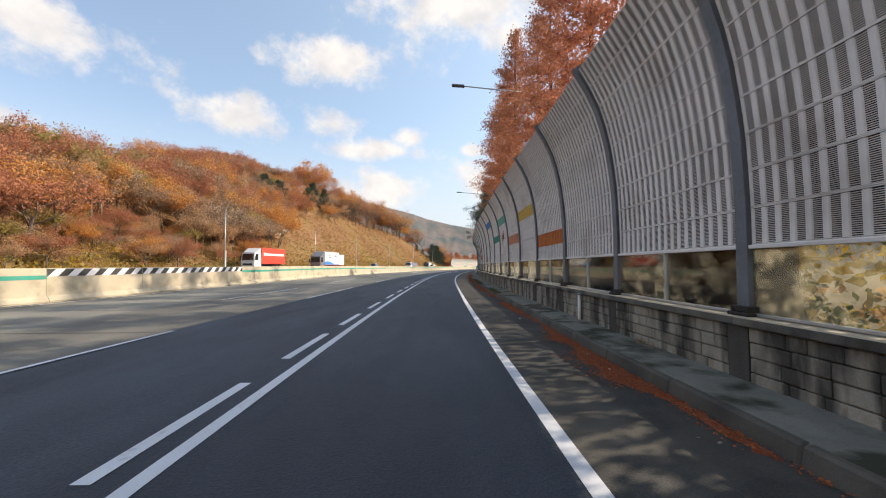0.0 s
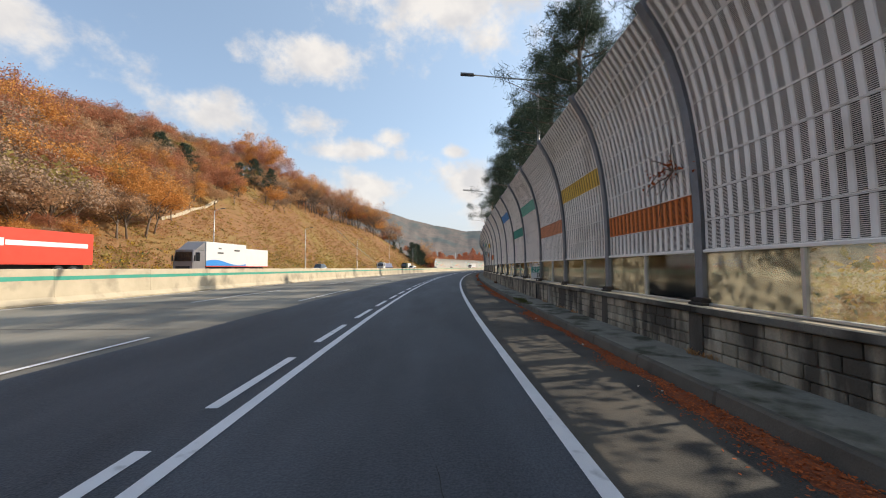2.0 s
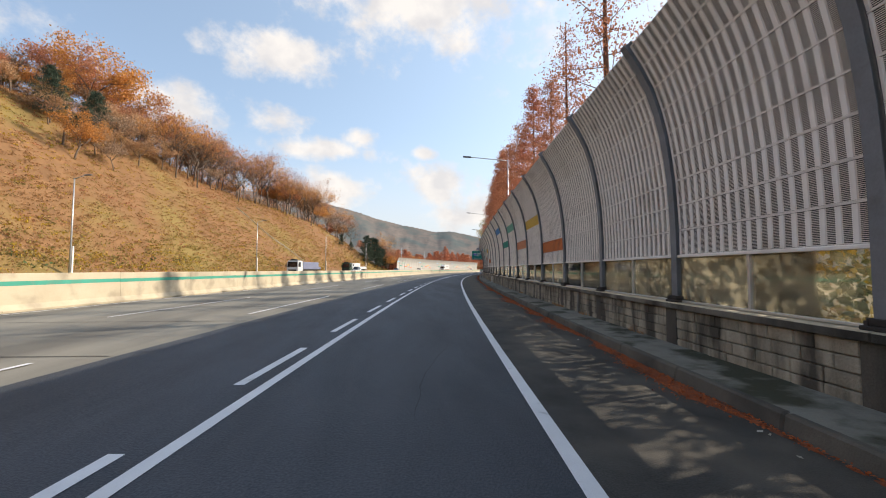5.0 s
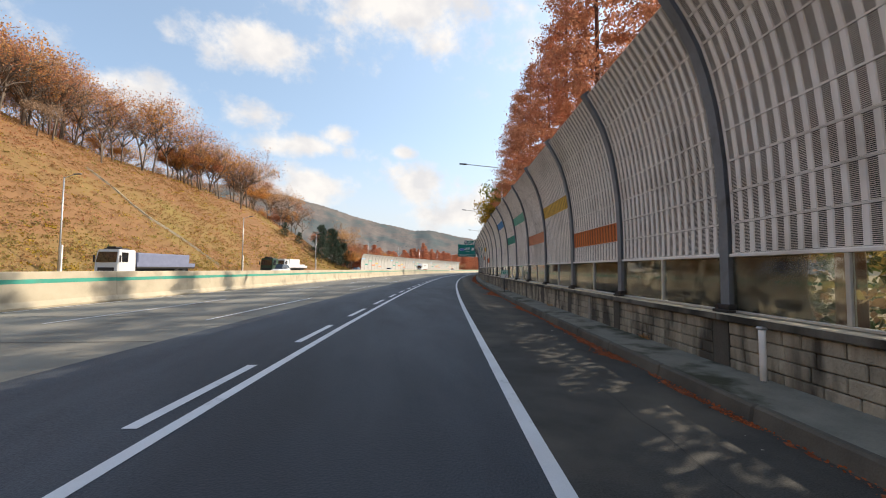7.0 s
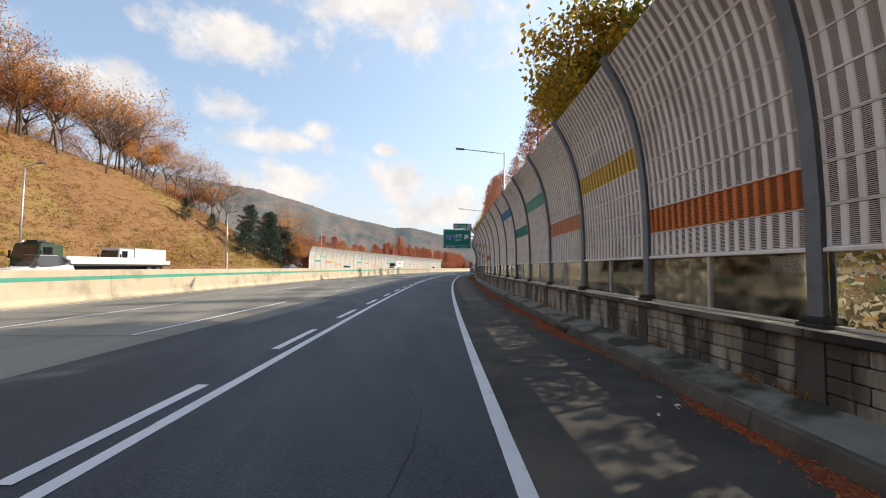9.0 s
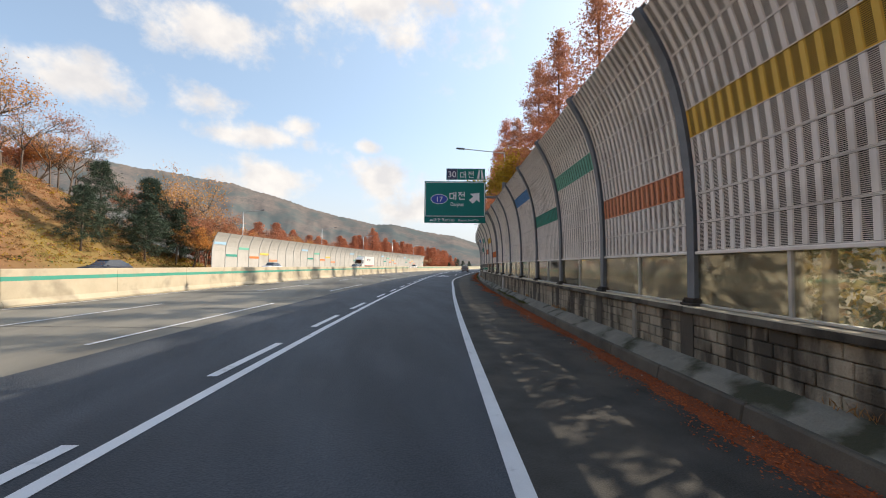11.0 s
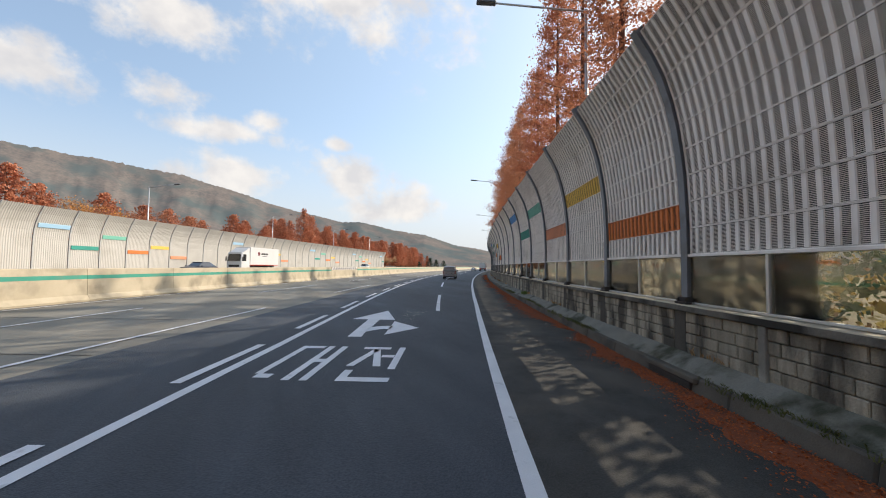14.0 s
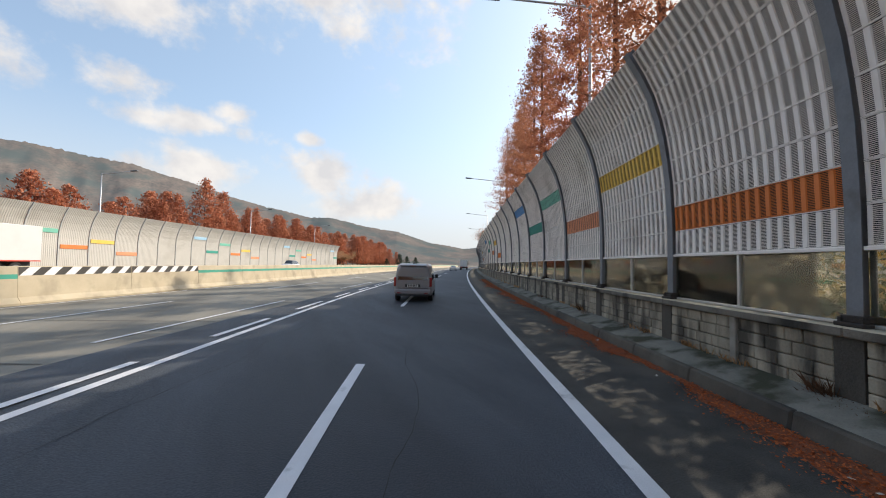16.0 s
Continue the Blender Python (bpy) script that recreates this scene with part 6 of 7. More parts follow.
def direction_sign():
    """A green plate 5.6 wide; x runs from its left edge, z from its lower edge, the face looks along -y."""
    sign = new("direction_sign")
    W, H = 5.6, 3.85
    plate = part("plate", boxes((0, 0, 0, W, 0.06, H), bevel=0.01), M_SIGN, sign, "green plate with white border")
    b = 0.05
    bm = boxes((0.12, -0.012, 0.60, W - 0.12, -0.002, 0.60 + b), (0.12, -0.012, H - 0.14, W - 0.12, -0.002, H - 0.14 + b), (0.07, -0.012, 0.64, 0.07 + b, -0.002, H - 0.13), (W - 0.12, -0.012, 0.64, W - 0.07, -0.002, H - 0.13))
    part("border", bm, M_SIGN_WHITE, plate)
    part("divider", boxes((0.02, -0.012, 0.50, W - 0.02, -0.002, 0.53)), M_TRIM, plate)
    for r0, mat, nm, dy in ((1.0, M_SIGN_WHITE, "route_badge_rim", 0.0), (0.93, M_SIGN_BLUE, "route_badge", -0.004)):
        bm = bmesh.new()
        loft(bm, [[(1.35 + 0.78 * r0 * math.cos(k * math.tau / 40), y, 2.20 + 0.46 * (r0 if r0 == 1 else 0.9) * math.sin(k * math.tau / 40)) for k in range(40)] for y in (-0.002, -0.014 + dy)])
        part(nm, bm, mat, plate)
    glyphs("route_number", "17", 0.66, M_SIGN_WHITE, plate, pose(1.35, -0.022, 1.96, 90, 0, 0))
    part("place_name", strokes(shifted(DAE, 2.34, 2.22, 0.66, 0.70) + shifted(JEON, 3.12, 2.20, 0.70, 0.72), 0.085), M_SIGN_WHITE, plate, m=pose(0, -0.004, 0))
    glyphs("place_name_latin", "Daejeon", 0.50, M_SIGN_WHITE, plate, pose(3.02, -0.010, 1.56, 90, 0, 0), 0.74)
    bm = bmesh.new()
    pts = [(4.18, 2.70), (5.04, 2.78), (5.06, 1.90), (4.80, 2.14), (4.44, 1.80), (4.10, 2.12), (4.48, 2.44)]
    f, g = [bm.verts.new((x, -0.003, z)) for x, z in pts], [bm.verts.new((x, -0.013, z)) for x, z in pts]
    bm.faces.new(f)
    bm.faces.new(g[::-1])
    for k in range(len(pts)):
        bm.faces.new((f[k], f[(k + 1) % len(pts)], g[(k + 1) % len(pts)], g[k]))
    bmesh.ops.recalc_face_normals(bm, faces=bm.faces)
    part("arrow", bm, M_SIGN_WHITE, plate, "white arrow pointing up to the right")
    part("station_name", strokes(shifted(DAE, 0.88, 0.16, 0.27) + shifted(JEON, 1.24, 0.16, 0.27) + shifted(YEOK, 1.62, 0.16, 0.27), 0.035), M_SIGN_WHITE, plate, m=pose(0, -0.004, 0))
    part("train_mark", boxes((0.50, -0.012, 0.16, 0.78, -0.002, 0.30), bevel=0.02), M_SIGN_WHITE, plate)
    glyphs("station_tag", "(KTX)", 0.34, M_SIGN_WHITE, plate, pose(2.35, -0.010, 0.14, 90, 0, 0), 0.95)
    glyphs("station_name_latin", "Daejeon Stn(KTX)", 0.27, M_SIGN_WHITE, plate, pose(4.05, -0.010, 0.16, 90, 0, 0), 0.92)
    upper = part("upper_plate", boxes((2.0, 0, H + 0.14, W - 0.05, 0.06, H + 1.20), bevel=0.01), M_SIGN, sign, "smaller green exit plate")
    part("exit_number_field", boxes((2.06, -0.010, H + 0.21, 2.96, -0.002, H + 1.13)), M_SIGN_NAVY, upper)
    part("exit_border", boxes((2.03, -0.008, H + 0.18, W - 0.08, -0.001, H + 0.205), (2.03, -0.008, H + 1.155, W - 0.08, -0.001, H + 1.18), (2.98, -0.008, H + 0.2, 3.0, -0.001, H + 1.16)), M_SIGN_WHITE, upper)
    glyphs("exit_number", "30", 0.80, M_SIGN_WHITE, upper, pose(2.51, -0.016, H + 0.38, 90, 0, 0))
    part("exit_name", strokes(shifted(DAE, 3.30, H + 0.36, 0.60) + shifted(JEON, 4.02, H + 0.36, 0.60), 0.06), M_SIGN_WHITE, upper, m=pose(0, -0.002, 0))
    bm = bmesh.new()
    bmv = [bm.verts.new((x, -0.012, H + z)) for x, z in ((4.80, 0.26), (5.02, 0.26), (5.08, 1.06), (4.98, 1.06))]
    bm.faces.new(bmv)
    bmv = [bm.verts.new((x, -0.012, H + z)) for x, z in ((5.22, 0.26), (5.44, 0.26), (5.28, 1.06), (5.18, 1.06))]
    bm.faces.new(bmv)
    part("exit_road_mark", bm, M_SIGN_WHITE, upper)
    for x in (2.2, 5.3):
        part("bracket", boxes((x - 0.04, 0.01, H - 0.1, x + 0.04, 0.09, H + 0.3)), M_ALU, sign)
    bm = bmesh.new()
    tube(bm, [(W + 1.75, 0.45, -5.6), (W + 1.75, 0.45, 0.0), (W + 1.75, 0.45, H)], 0.22, 12, 0.17)
    part("column", bm, M_POST, sign, "round steel column")
    for z in (0.95, 2.45):
        bm = bmesh.new()
        tube(bm, [(0.3, 0.22, z), (W, 0.22, z), (W + 1.8, 0.45, z)], 0.12, 10, 0.13)
        part("cantilever_arm", bm, M_POST, sign)
    for x in (0.7, 2.2, 3.7, 5.0):
        part("stiffener", boxes((x - 0.05, 0.06, -0.06, x + 0.05, 0.14, H + 0.03)), M_ALU, sign)
    return sign


sign = direction_sign()
sign.matrix_basis = stand(251.0, -6.84, 6.12)
tagged(sign, "large green cantilever direction sign to Daejeon, route 17", "road sign")
extra = copy_thing(TEMPLATE[6], stand(251.2, 0.0, LIFT))
for ob in list(extra.children_recursive):
    if not ob.name.startswith(("post", "anchor_shoe")):
        bpy.data.objects.remove(ob)
tagged(extra, "second steel column beside the direction sign", "steel column")
extra.name = "barrier_column"


# ---- kilometre signs on the walkway ----
def kilometre_sign(digit):
    km = new("kilometre_sign")
    bm = bmesh.new()
    tube(bm, [(0, 0.03, -0.05), (0, 0.03, 0.6), (0, 0.03, 1.55)], 0.03, 8, 0.028)
    part("stake", bm, M_TRIM, km, "dark steel stake")
    plate = part("plate", boxes((-0.27, -0.01, 1.07, 0.27, 0.01, 1.65), bevel=0.008), M_SIGN_WHITE, km)
    part("number_field", boxes((-0.255, -0.016, 1.35, 0.255, -0.011, 1.635)), M_GREEN, plate)
    glyphs("kilometre", "272", 0.30, M_SIGN_WHITE, plate, pose(0, -0.019, 1.385, 90, 0, 0), 0.95, 0.002)
    glyphs("tenth", digit, 0.32, M_BLACK, plate, pose(0.09, -0.020, 1.105, 90, 0, 0), 1.15, 0.004)
    return km


for s, u, z, d in ((48.3, -0.22, 0.585, "8"), (160.95, -0.80, 0.52, "7"), (261.2, -0.36, 0.42, "6")):
    km = kilometre_sign(d)
    km.matrix_basis = stand(s, u, z)
    tagged(km, "small white and green kilometre sign on a stake", "kilometre sign", "kilometre signs")

# short marker posts on the walkway
def marker_post():
    mk = new("marker_post")
    bm = bmesh.new()
    tube(bm, [(0, 0, 0), (0, 0, 0.4), (0, 0, 0.85)], 0.045, 10, 0.045)
    part("stem", bm, M_PANEL, mk)
    part("cap", boxes((-0.06, -0.06, 0.85, 0.06, 0.06, 0.90), bevel=0.02), M_ALU, mk)
    return mk


_mk = marker_post()
for i, s in enumerate((-2.0, 139.0, 246.0, 279.5)):
    ob = _mk if i == 0 else copy_thing(_mk, Matrix())
    ob.matrix_basis = stand(s, -0.30, 0.50)
    tagged(ob, "short pale marker post on the walkway", "marker post", "marker posts")

# ---- traffic on the oncoming carriageway, and far ahead ----
def wheels(parent, xs, ys, r, w):
    for y in ys:
        for x in xs:
            wheel(parent, x, y, r, w)


def cab(truck, paint, y0, w, zf, zt, length=2.1):
    """A flat-nosed lorry cab whose front is at y0 and looks along -y."""
    bm = bmesh.new()
    loft(bm, [[(-w * a, y, zf), (w * a, y, zf), (w * a, y, zf + (zt - zf) * 0.48), (w * a * 0.95, y + lean, zt - 0.12), (w * a * 0.85, y + lean, zt), (-w * a * 0.85, y + lean, zt), (-w * a * 0.95, y + lean, zt - 0.12), (-w * a, y, zf + (zt - zf) * 0.48)] for y, a, lean in ((y0, 0.94, 0.22), (y0 + 0.15, 1.0, 0.14), (y0 + length, 1.0, 0.0))])
    c = part("cab", bm, paint, truck)
    zb = zf + (zt - zf) * 0.46
    bm = bmesh.new()
    loft(bm, [[(-w * 0.86, y0 - 0.02 + d, zb), (w * 0.86, y0 - 0.02 + d, zb), (w * 0.80, y0 + 0.17 + d, zt - 0.25), (-w * 0.80, y0 + 0.17 + d, zt - 0.25)] for d in (0.0, 0.1)])
    part("windscreen", bm, M_CARGLASS, c)
    part("grille", boxes((-w * 0.7, y0 - 0.03, zf + 0.25, w * 0.7, y0 + 0.05, zf + 0.6), bevel=0.02), M_TRIM, c)
    for sx in (-1, 1):
        a, b = sorted((sx * w * 0.90, sx * (w + 0.012)))
        part("side_window", boxes((a, y0 + 0.45, zb, b, y0 + 1.2, zt - 0.3), bevel=0.02), M_CARGLASS, c)
        a, b = sorted((sx * (w + 0.06), sx * (w + 0.22)))
        part("mirror", boxes((a, y0 + 0.05, zb, b, y0 + 0.15, zb + 0.7), bevel=0.02), M_TRIM, c)
        a, b = sorted((sx * w * 0.72, sx * w * 0.93))
        part("headlight", boxes((a, y0 - 0.02, zf + 0.05, b, y0 + 0.05, zf + 0.22), bevel=0.02), M_RIM, c)
    return c


def box_truck(paint, box_mat, length=9.5, box_top=4.0, stripe=None):
    truck = new("box_truck")
    w = 1.25
    cab(truck, paint, 0.0, w, 0.55, 3.1)
    bm = bmesh.new()
    loft(bm, [[(-w * 0.9, 0.5, 3.08), (w * 0.9, 0.5, 3.08), (w * 0.9, 0.55, 3.1), (-w * 0.9, 0.55, 3.1)], [(-w * 0.95, 2.05, 3.08), (w * 0.95, 2.05, 3.08), (w * 0.95, 2.05, box_top - 0.1), (-w * 0.95, 2.05, box_top - 0.1)]])
    part("wind_deflector", bm, paint, truck)
    body = part("cargo_box", boxes((-w, 2.25, 1.15, w, 2.25 + length, box_top), bevel=0.03), box_mat, truck)
    if stripe:
        part("stripe", boxes((-w - 0.006, 2.5, 1.3, w + 0.006, 2.1 + length, 1.75)), stripe, body)
    part("side_rail", boxes((-w - 0.01, 2.3, 1.08, w + 0.01, 2.2 + length, 1.16)), M_CAR_RED, truck)
    part("chassis", boxes((-0.5, 0.3, 0.55, 0.5, 2.1 + length, 1.1), bevel=0.02), M_TRIM, truck)
    wheels(truck, (-1.05, 1.05), (1.2, length - 0.8, length + 0.5), 0.5, 0.3)
    return truck


def flatbed_truck(paint, load_mat, load_h, length=9.0, white_load=False):
    truck = new("flatbed_truck")
    w = 1.25
    c = cab(truck, paint, 0.0, w, 0.55, 3.0)
    part("roof_rack", boxes((-0.9, 0.6, 3.0, 0.9, 1.7, 3.14), (-0.8, 0.8, 3.14, 0.2, 1.6, 3.32), bevel=0.03), M_TRIM, c)
    part("bed", boxes((-w, 2.3, 1.05, w, 2.3 + length, 1.25), bevel=0.02), M_TRIM, truck)
    part("side_board", boxes((-w - 0.02, 2.3, 1.25, -w + 0.03, 2.3 + length, 1.7), (w - 0.03, 2.3, 1.25, w + 0.02, 2.3 + length, 1.7)), M_CAR_WHITE if white_load else M_TARP, truck)
    part("load", boxes((-w * 0.93, 2.5, 1.26, w * 0.93, 1.4 + length, 1.26 + load_h), bevel=0.08), load_mat, truck)
    part("chassis", boxes((-0.5, 0.3, 0.55, 0.5, 2.1 + length, 1.04), bevel=0.02), M_TRIM, truck)
    wheels(truck, (-1.05, 1.05), (1.2, length - 0.8, length + 0.5), 0.5, 0.3)
    return truck


def car(paint, tall=0.0):
    """A saloon or, when tall, a sport utility; its nose is at y = 0 and looks along -y."""
    c = new("car")
    h = 1.45 + tall
    bm = bmesh.new()
    loft(bm, body_rings([(0.0, 0.70, 0.60, 0.35, 0.60, 0.74), (0.15, 0.84, 0.70, 0.28, 0.66, 0.84), (1.2, 0.90, 0.74, 0.25, 0.78, 0.98), (1.35, 0.90, 0.72, 0.25, 0.82, 1.04), (4.2, 0.90, 0.74, 0.25, 0.86, 1.08 + tall * 0.4), (4.6, 0.82, 0.66, 0.32, 0.80, 1.0 + tall * 0.4)]))
    part("body", bm, paint, c)
    bm = bmesh.new()
    loft(bm, [[(-0.78, y, z0), (0.78, y, z0), (0.60, y + dy, z1), (-0.60, y + dy, z1)] for y, z0, dy, z1 in ((1.25, 0.95, 0.0, 0.97), (2.0, 0.95, 0.1, h), (3.4, 0.95, -0.05, h), (4.25 + tall * 0.4, 0.95, 0.0, 1.1 + tall))])
    part("cabin", bm, M_CARGLASS, c, "dark window band")
    part("roof", boxes((-0.60, 2.02, h - 0.01, 0.60, 3.40, h + 0.03), bevel=0.015), paint, c)
    for sx in (-1, 1):
        a, b = sorted((sx * 0.55, sx * 0.82))
        part("headlight", boxes((a, -0.01, 0.58, b, 0.12, 0.70), bevel=0.02), M_RIM, c)
        part("tail_lamp", boxes((a, 4.5, 0.72, b, 4.62, 0.86), bevel=0.02), M_TAIL, c)
        a, b = sorted((sx * 0.93, sx * 1.10))
        part("mirror", boxes((a, 1.45, 0.92, b, 1.58, 1.06), bevel=0.03), paint, c)
    wheels(c, (-0.80, 0.80), (0.85, 3.75), 0.33, 0.2)
    return c


BIG = 1 / K  # plan units to a metre


def drive(ob, s, u, label, category, ahead=False):
    """Stand a vehicle on its lane; oncoming ones look back along the road."""
    ob.matrix_basis = stand(s, u, lie(s + 4, u), 180 if ahead else 0) @ Matrix.Scale(BIG, 4)
    tagged(ob, label, category)


def haulier_marks(truck, bars, material, label):
    """Plain bars on the side of a cargo box that looks over the median: along, from and to in height."""
    part("side_marks", boxes(*[(1.246, a, z0, 1.258, b, z1) for a, b, z0, z1 in bars]), material, truck, label)
    return truck


def wave_band(truck, y0, y1):
    """A wavy blue band along the foot of the cargo box."""
    bm = bmesh.new()
    n = 24
    for i in range(n):
        ya, yb = y0 + (y1 - y0) * i / n, y0 + (y1 - y0) * (i + 1) / n
        za, zb = (1.62 + 0.34 * math.sin(0.6 + 5.2 * q / n) for q in (i, i + 1))
        bm.faces.new([bm.verts.new((1.257, y, z)) for y, z in ((ya, 1.18), (yb, 1.18), (yb, zb), (ya, za))])
    bmesh.ops.remove_doubles(bm, verts=bm.verts, dist=0.001)
    part("wave_band", bm, M_TRUCK_BLUE, truck, "wavy blue band")
    return truck


M_TRUCK_BLUE = plain("truck_blue", (0.03, 0.22, 0.58), 0.4)
_red = haulier_marks(box_truck(M_CAR_WHITE, M_CAR_RED, 8.5), ((2.9, 3.5, 2.55, 3.15), (3.6, 10.2, 2.62, 3.02)), M_SIGN_WHITE, "white bars of the haulier's mark")
drive(_red, 56.0, -44.5, "lorry with a white cab and red cargo box, oncoming", "lorry")
drive(box_truck(M_CAR_WHITE, M_CAR_WHITE), 88.0, -44.5, "white box lorry with a red lower rail, oncoming", "lorry")
_blue = haulier_marks(wave_band(box_truck(M_CAR_SILVER, M_CAR_WHITE, 8.5, 4.2), 2.26, 10.74), ((4.6, 5.2, 3.35, 3.5), (4.4, 5.6, 2.75, 2.95), (7.9, 9.2, 3.2, 3.4)), M_TRIM, "dark bars of the haulier's mark")
drive(_blue, 76.0, -40.4, "grey-cabbed white box lorry with a wavy blue band, oncoming", "lorry")
drive(flatbed_truck(M_CAR_WHITE, M_TARP, 1.5), 174.3, -43.7, "white tipper lorry with a blue-grey covered load, oncoming", "lorry")
drive(box_truck(M_CAR_WHITE, M_CAR_WHITE, 5.0, 3.2), 223.0, -49.5, "small white box lorry, oncoming", "lorry")
drive(flatbed_truck(M_CAR_GREEN, M_CAR_WHITE, 0.7, 13.0, True), 210.2, -45.2, "dark green flatbed lorry with a long white load, oncoming", "lorry")
drive(car(M_CAR_WHITE, 0.45), 204.8, -40.5, "white sport utility car, oncoming", "car")
drive(car(M_CAR_WHITE, 0.35), 105.8, -36.2, "white sport utility car, oncoming", "car")
drive(car(M_CAR_DARK, 0.0), 325, -40, "dark saloon car, oncoming", "car")
drive(car(M_CAR_DARK, 0.1), 254, -42, "dark blue car, oncoming", "car")
drive(car(M_CAR_WHITE, 0.1), 284, -40.5, "white saloon car beside the median, oncoming", "car")
_lorry = box_truck(M_CAR_WHITE, M_CAR_WHITE, 8.5)
bm = bmesh.new()
loft(bm, [[(x, 4.6 + 0.34 * math.cos(k * math.tau / 24), 3.0 + 0.34 * math.sin(k * math.tau / 24)) for k in range(24)] for x in (1.245, 1.258)])
part("emblem", bm, M_EMBLEM, _lorry, "dark red round emblem")
haulier_marks(_lorry, ((5.3, 7.3, 2.85, 3.12), (5.6, 7.1, 2.55, 2.62)), M_TRIM, "dark bars of the haulier's mark")
drive(_lorry, 341.0, -44.7, "white box lorry with a small dark emblem, oncoming", "lorry")
drive(car(M_CAR_WHITE, 0.2), 392, -40, "white saloon car among the oncoming traffic", "car")
drive(car(M_CAR_WHITE, 0.0), 446, -8.6, "white car far ahead in the exit lane", "car", True)
drive(box_truck(M_CAR_RED, M_CAR_WHITE, 7.0, 3.4), 470, -5.8, "red and white coach-like lorry far ahead", "lorry", True)

# grass tufts along the kerb
def tufts(name, spots, seed, material, label):
    r = np.random.default_rng(seed)
    verts, faces = [], []
    for s, u, z, rad, n, h in spots:
        for k in range(n):
            a, q = r.uniform(0, math.tau), rad * math.sqrt(r.uniform())
            base = at(s + q * math.sin(a) * 1.8, u + q * math.cos(a) * 0.6 if u > -0.3 else kerb_foot(s) + 0.12 + (u + 0.47) + q * math.cos(a) * 0.6, z if u > -0.3 else kerb_top(s))
            d = Vector((r.normal(0, 0.35), r.normal(0, 0.35), 1)).normalized() * h * r.uniform(0.5, 1.2)
            w = Vector((r.normal(), r.normal(), 0)).normalized() * 0.008
            o = len(verts)
            bend = Vector((d.x, d.y, 0)) * 0.6
            verts += [base - w, base + w, base + d * 0.6 + w * 0.7, base + d + bend, base + d * 0.6 - w * 0.7]
            faces.append((o, o + 1, o + 2, o + 3, o + 4))
    tagged(new(name, mesh_from(name, verts, faces, material)), label, "grass", kind="stuff")


_r = random.Random(4)
M_GRASS = surface("dull_grass", (0.06, 0.075, 0.022), (0.16, 0.16, 0.06), 2.0, 0.85, bump=0, per_island=0.6, spec=0.2, translucent=0.3)
M_WEED = surface("withered_weed", (0.055, 0.034, 0.022), (0.20, 0.10, 0.055), 2.0, 0.9, bump=0, per_island=0.7, spec=0.1, translucent=0.2)
M_WEED_GREEN = surface("fresh_weed", (0.07, 0.12, 0.025), (0.20, 0.28, 0.07), 2.0, 0.8, bump=0, per_island=0.6, spec=0.2, translucent=0.35)
spots = []
for a, b, n in ((20, 31, 16), (46, 49, 5), (236, 246, 10), (270, 286, 16), (292, 312, 15), (8, 14, 6)):
    spots += [(_r.uniform(a, b), -0.47 + _r.uniform(-0.05, 0.12), 0.31, _r.uniform(0.2, 0.55), 170, 0.075) for _ in range(int(n * 1.3))]
tufts("green_tufts", spots, 1, M_GRASS, "dull green grass growing in the kerb joint")
spots = [(_r.uniform(-20, 400), -0.20 + _r.uniform(-0.05, 0.03), 0.58, _r.uniform(0.1, 0.3), 60, 0.13) for _ in range(80)]
tufts("dry_tufts", spots, 2, LEAF["dry"], "dry brown weeds at the foot of the parapet")
spots = [(s, -0.22, kerb_top(s), rad, n, h) for s, rad, n, h in ((67.2, 0.42, 420, 0.20), (66.5, 0.25, 160, 0.12), (254.9, 0.35, 300, 0.14), (257.0, 0.3, 160, 0.10), (329.8, 0.30, 260, 0.20), (328.8, 0.05, 50, 0.26), (332.9, 0.35, 300, 0.20), (333.6, 0.07, 90, 0.42), (323.8, 0.4, 320, 0.16), (324.3, 0.10, 170, 0.36), (339.5, 0.4, 200, 0.25))]
tufts("withered_weeds", spots, 3, M_WEED, "withered dark brown weeds piled at the foot of the parapet")
tufts("weed_clump", [(304.7, -0.22, kerb_top(304.7), 0.45, 700, 0.34)], 4, M_WEED_GREEN, "fresh green weeds at the foot of the parapet")


# dead vine caught on the louvres
def dead_vine(seed, label):
    r = np.random.default_rng(seed)
    vine = new("dead_vine")
    bm = bmesh.new()
    p = Vector((0, 0, 0))
    for k in range(5):
        q = [p]
        d = Vector((0, r.uniform(0.3, 1), r.uniform(-0.4, 0.7))).normalized()
        for j in range(4):
            d = (d + Vector((0, r.normal(0, 0.3), r.normal(0, 0.3)))).normalized()
            q.append(q[-1] + d * 0.28)
        tube(bm, q, 0.016, 4, 0.006)
    part("stem", bm, M_BARK, vine)
    pts = np.stack([r.normal(-0.02, 0.02, 90), r.normal(0.25, 0.40, 90), r.normal(0.05, 0.16, 90)], 1)
    part("withered_leaves", scatter("withered_leaves", pts, r.uniform(0.02, 0.05, 90), LEAF["fallen"], rng=r), None, vine)
    return tagged(vine, label, "dead vine")


dead_vine(3, "withered red vine clinging to the louvred panels").matrix_basis = stand(13.6, -0.16, 4.3)
dead_vine(8, "withered red-brown vine hanging low on the louvred panels").matrix_basis = stand(26.6, -0.12, 2.9)
dead_vine(5, "withered brown vine clinging to the louvred panels").matrix_basis = stand(36.6, -0.15, 4.2)


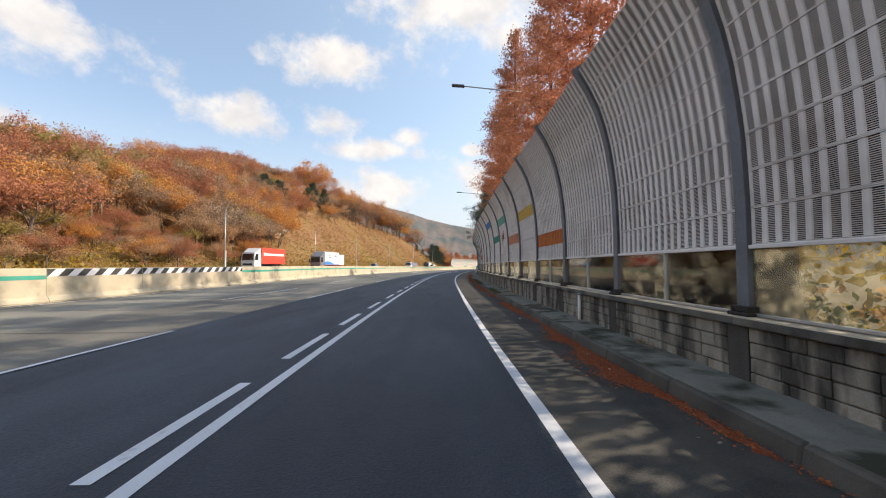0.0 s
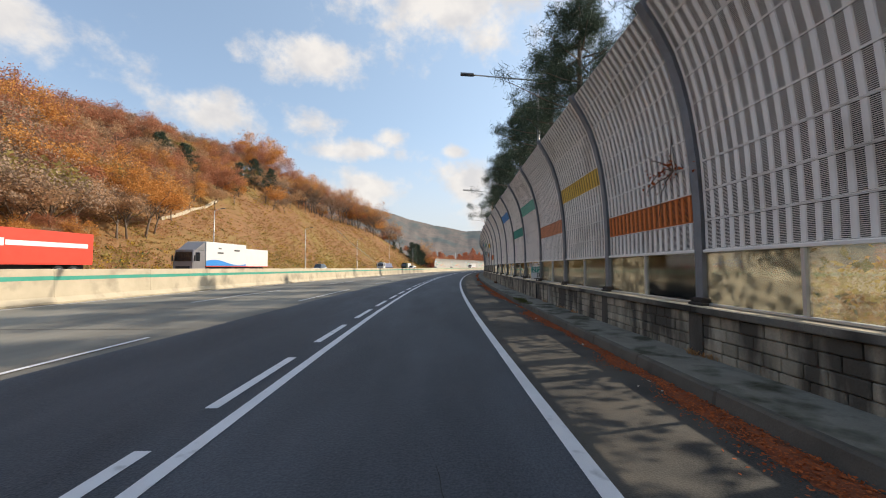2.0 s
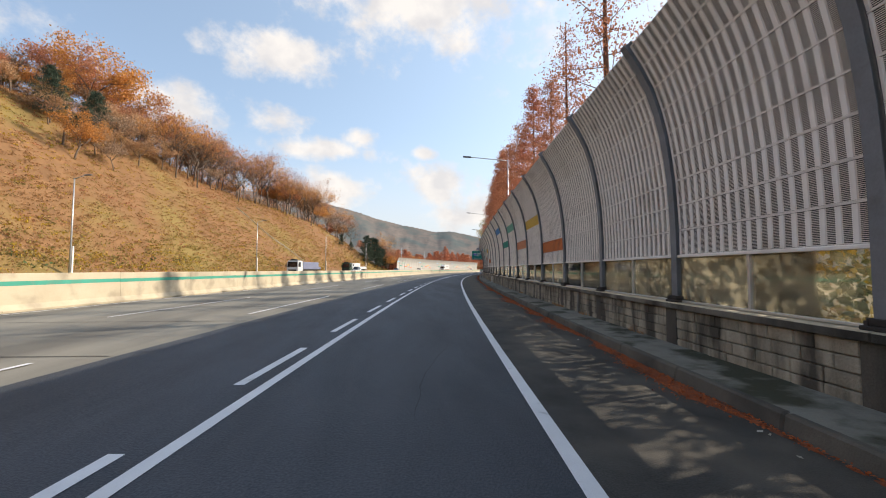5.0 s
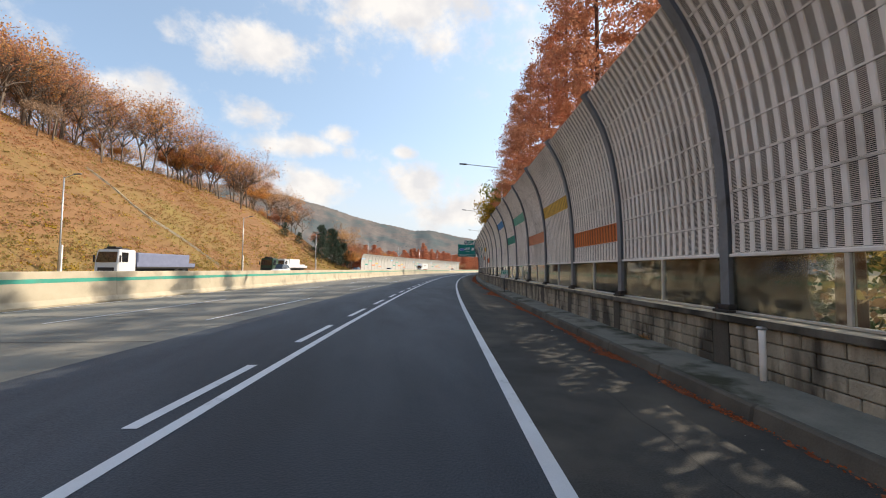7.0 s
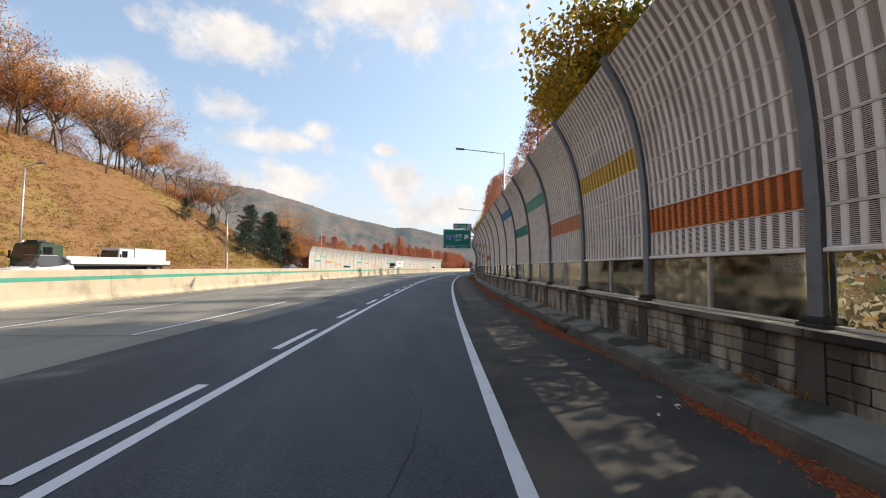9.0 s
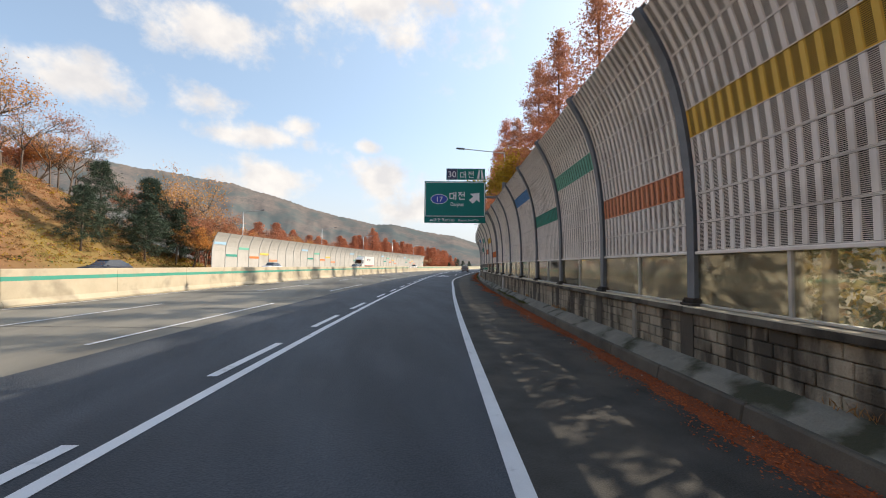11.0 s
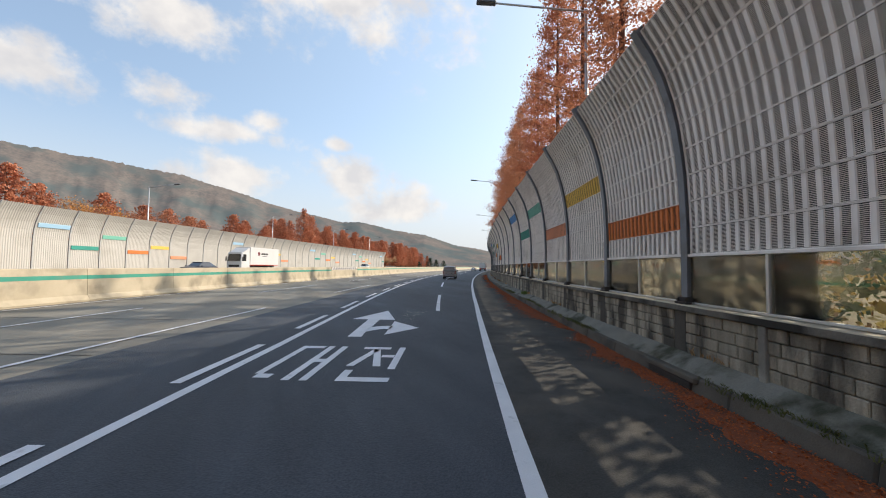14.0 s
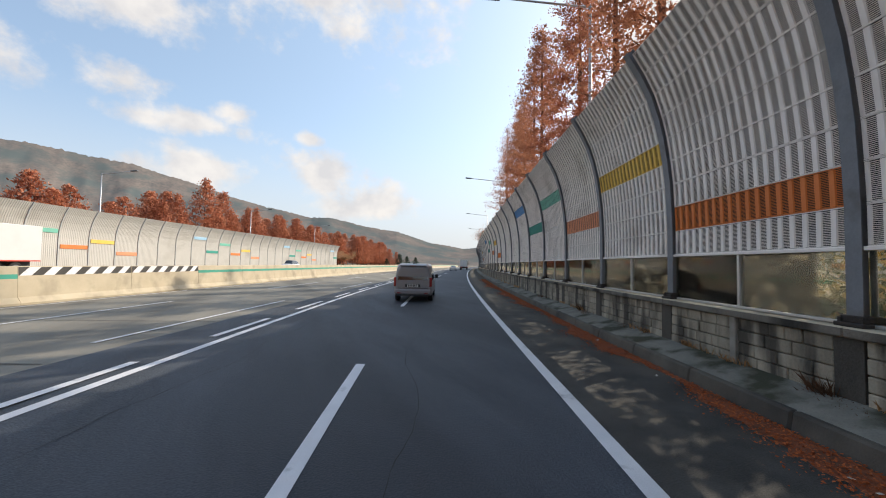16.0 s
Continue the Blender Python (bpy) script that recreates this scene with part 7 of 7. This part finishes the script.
# ---- drain openings in the kerb, and lined ditches on the slope ----
def drain_inlet(length):
    inlet = new("drain_inlet")
    # solid dark box: the shade inside the opening is put into its colour
    part("mouth", boxes((-0.085, 0.06, 0.012, 0.05, length - 0.06, 0.205), bevel=0.01), M_SHOE_AND_HOLE, inlet, "dark block drawn for the shaded opening")
    part("lintel", boxes((-0.095, -0.08, 0.20, 0.09, length + 0.08, 0.318), bevel=0.025), M_KERB, inlet, "stained concrete lintel")
    return inlet


for s, length in ((286.8, 1.5), (84.6, 1.2), (187.0, 1.2)):
    ob = drain_inlet(length)
    ob.matrix_basis = stand(s, kerb_foot(s) + 0.065, kerb_top(s) - 0.305)
    tagged(ob, "kerb drain with its opening drawn as a dark block", "drain inlet", "drain inlets")


def ditch(points, label):
    """A shallow lined channel that follows the ground between the points."""
    bm = bmesh.new()
    rows = []
    for (s0, u0), (s1, u1) in zip(points, points[1:]):
        for k in range(14):
            f = k / 13
            s, u = s0 + (s1 - s0) * f, u0 + (u1 - u0) * f
            p = at(s, u, land(s, u))
            d = (at(s1, u1) - at(s0, u0)).normalized()
            n = Vector((d.y, -d.x, 0))
            rows.append([bm.verts.new(p + n * x + Vector((0, 0, z))) for x, z in ((-0.38, -0.2), (-0.38, 0.34), (-0.26, 0.34), (-0.18, 0.10), (0.18, 0.10), (0.26, 0.34), (0.38, 0.34), (0.38, -0.2))])
    for a, b in zip(rows, rows[1:]):
        for k in range(7):
            bm.faces.new((a[k], a[k + 1], b[k + 1], b[k]))
    bmesh.ops.recalc_face_normals(bm, faces=bm.faces)
    me = bpy.data.meshes.new("slope_ditch")
    bm.to_mesh(me)
    bm.free()
    me.materials.append(M_BARRIER)
    tagged(new("slope_ditch", me), label, "ditch", kind="structure")


ditch([(203.5, -79.5), (205.8, -75.5), (207.8, -69.6), (213.3, -63.6), (216, -60)], "half-overgrown concrete drain running down the slope")
ditch([(98, -64.5), (106.5, -67.5), (120.7, -73.8), (127, -76.5)], "pale concrete drain crossing the slope")


# ---- from units of the plan to metres ----
for ob in list(scene.objects):
    if ob.parent is None and ob.type in ("MESH", "EMPTY"):
        ob.matrix_basis = Matrix.Scale(K, 4) @ ob.matrix_basis
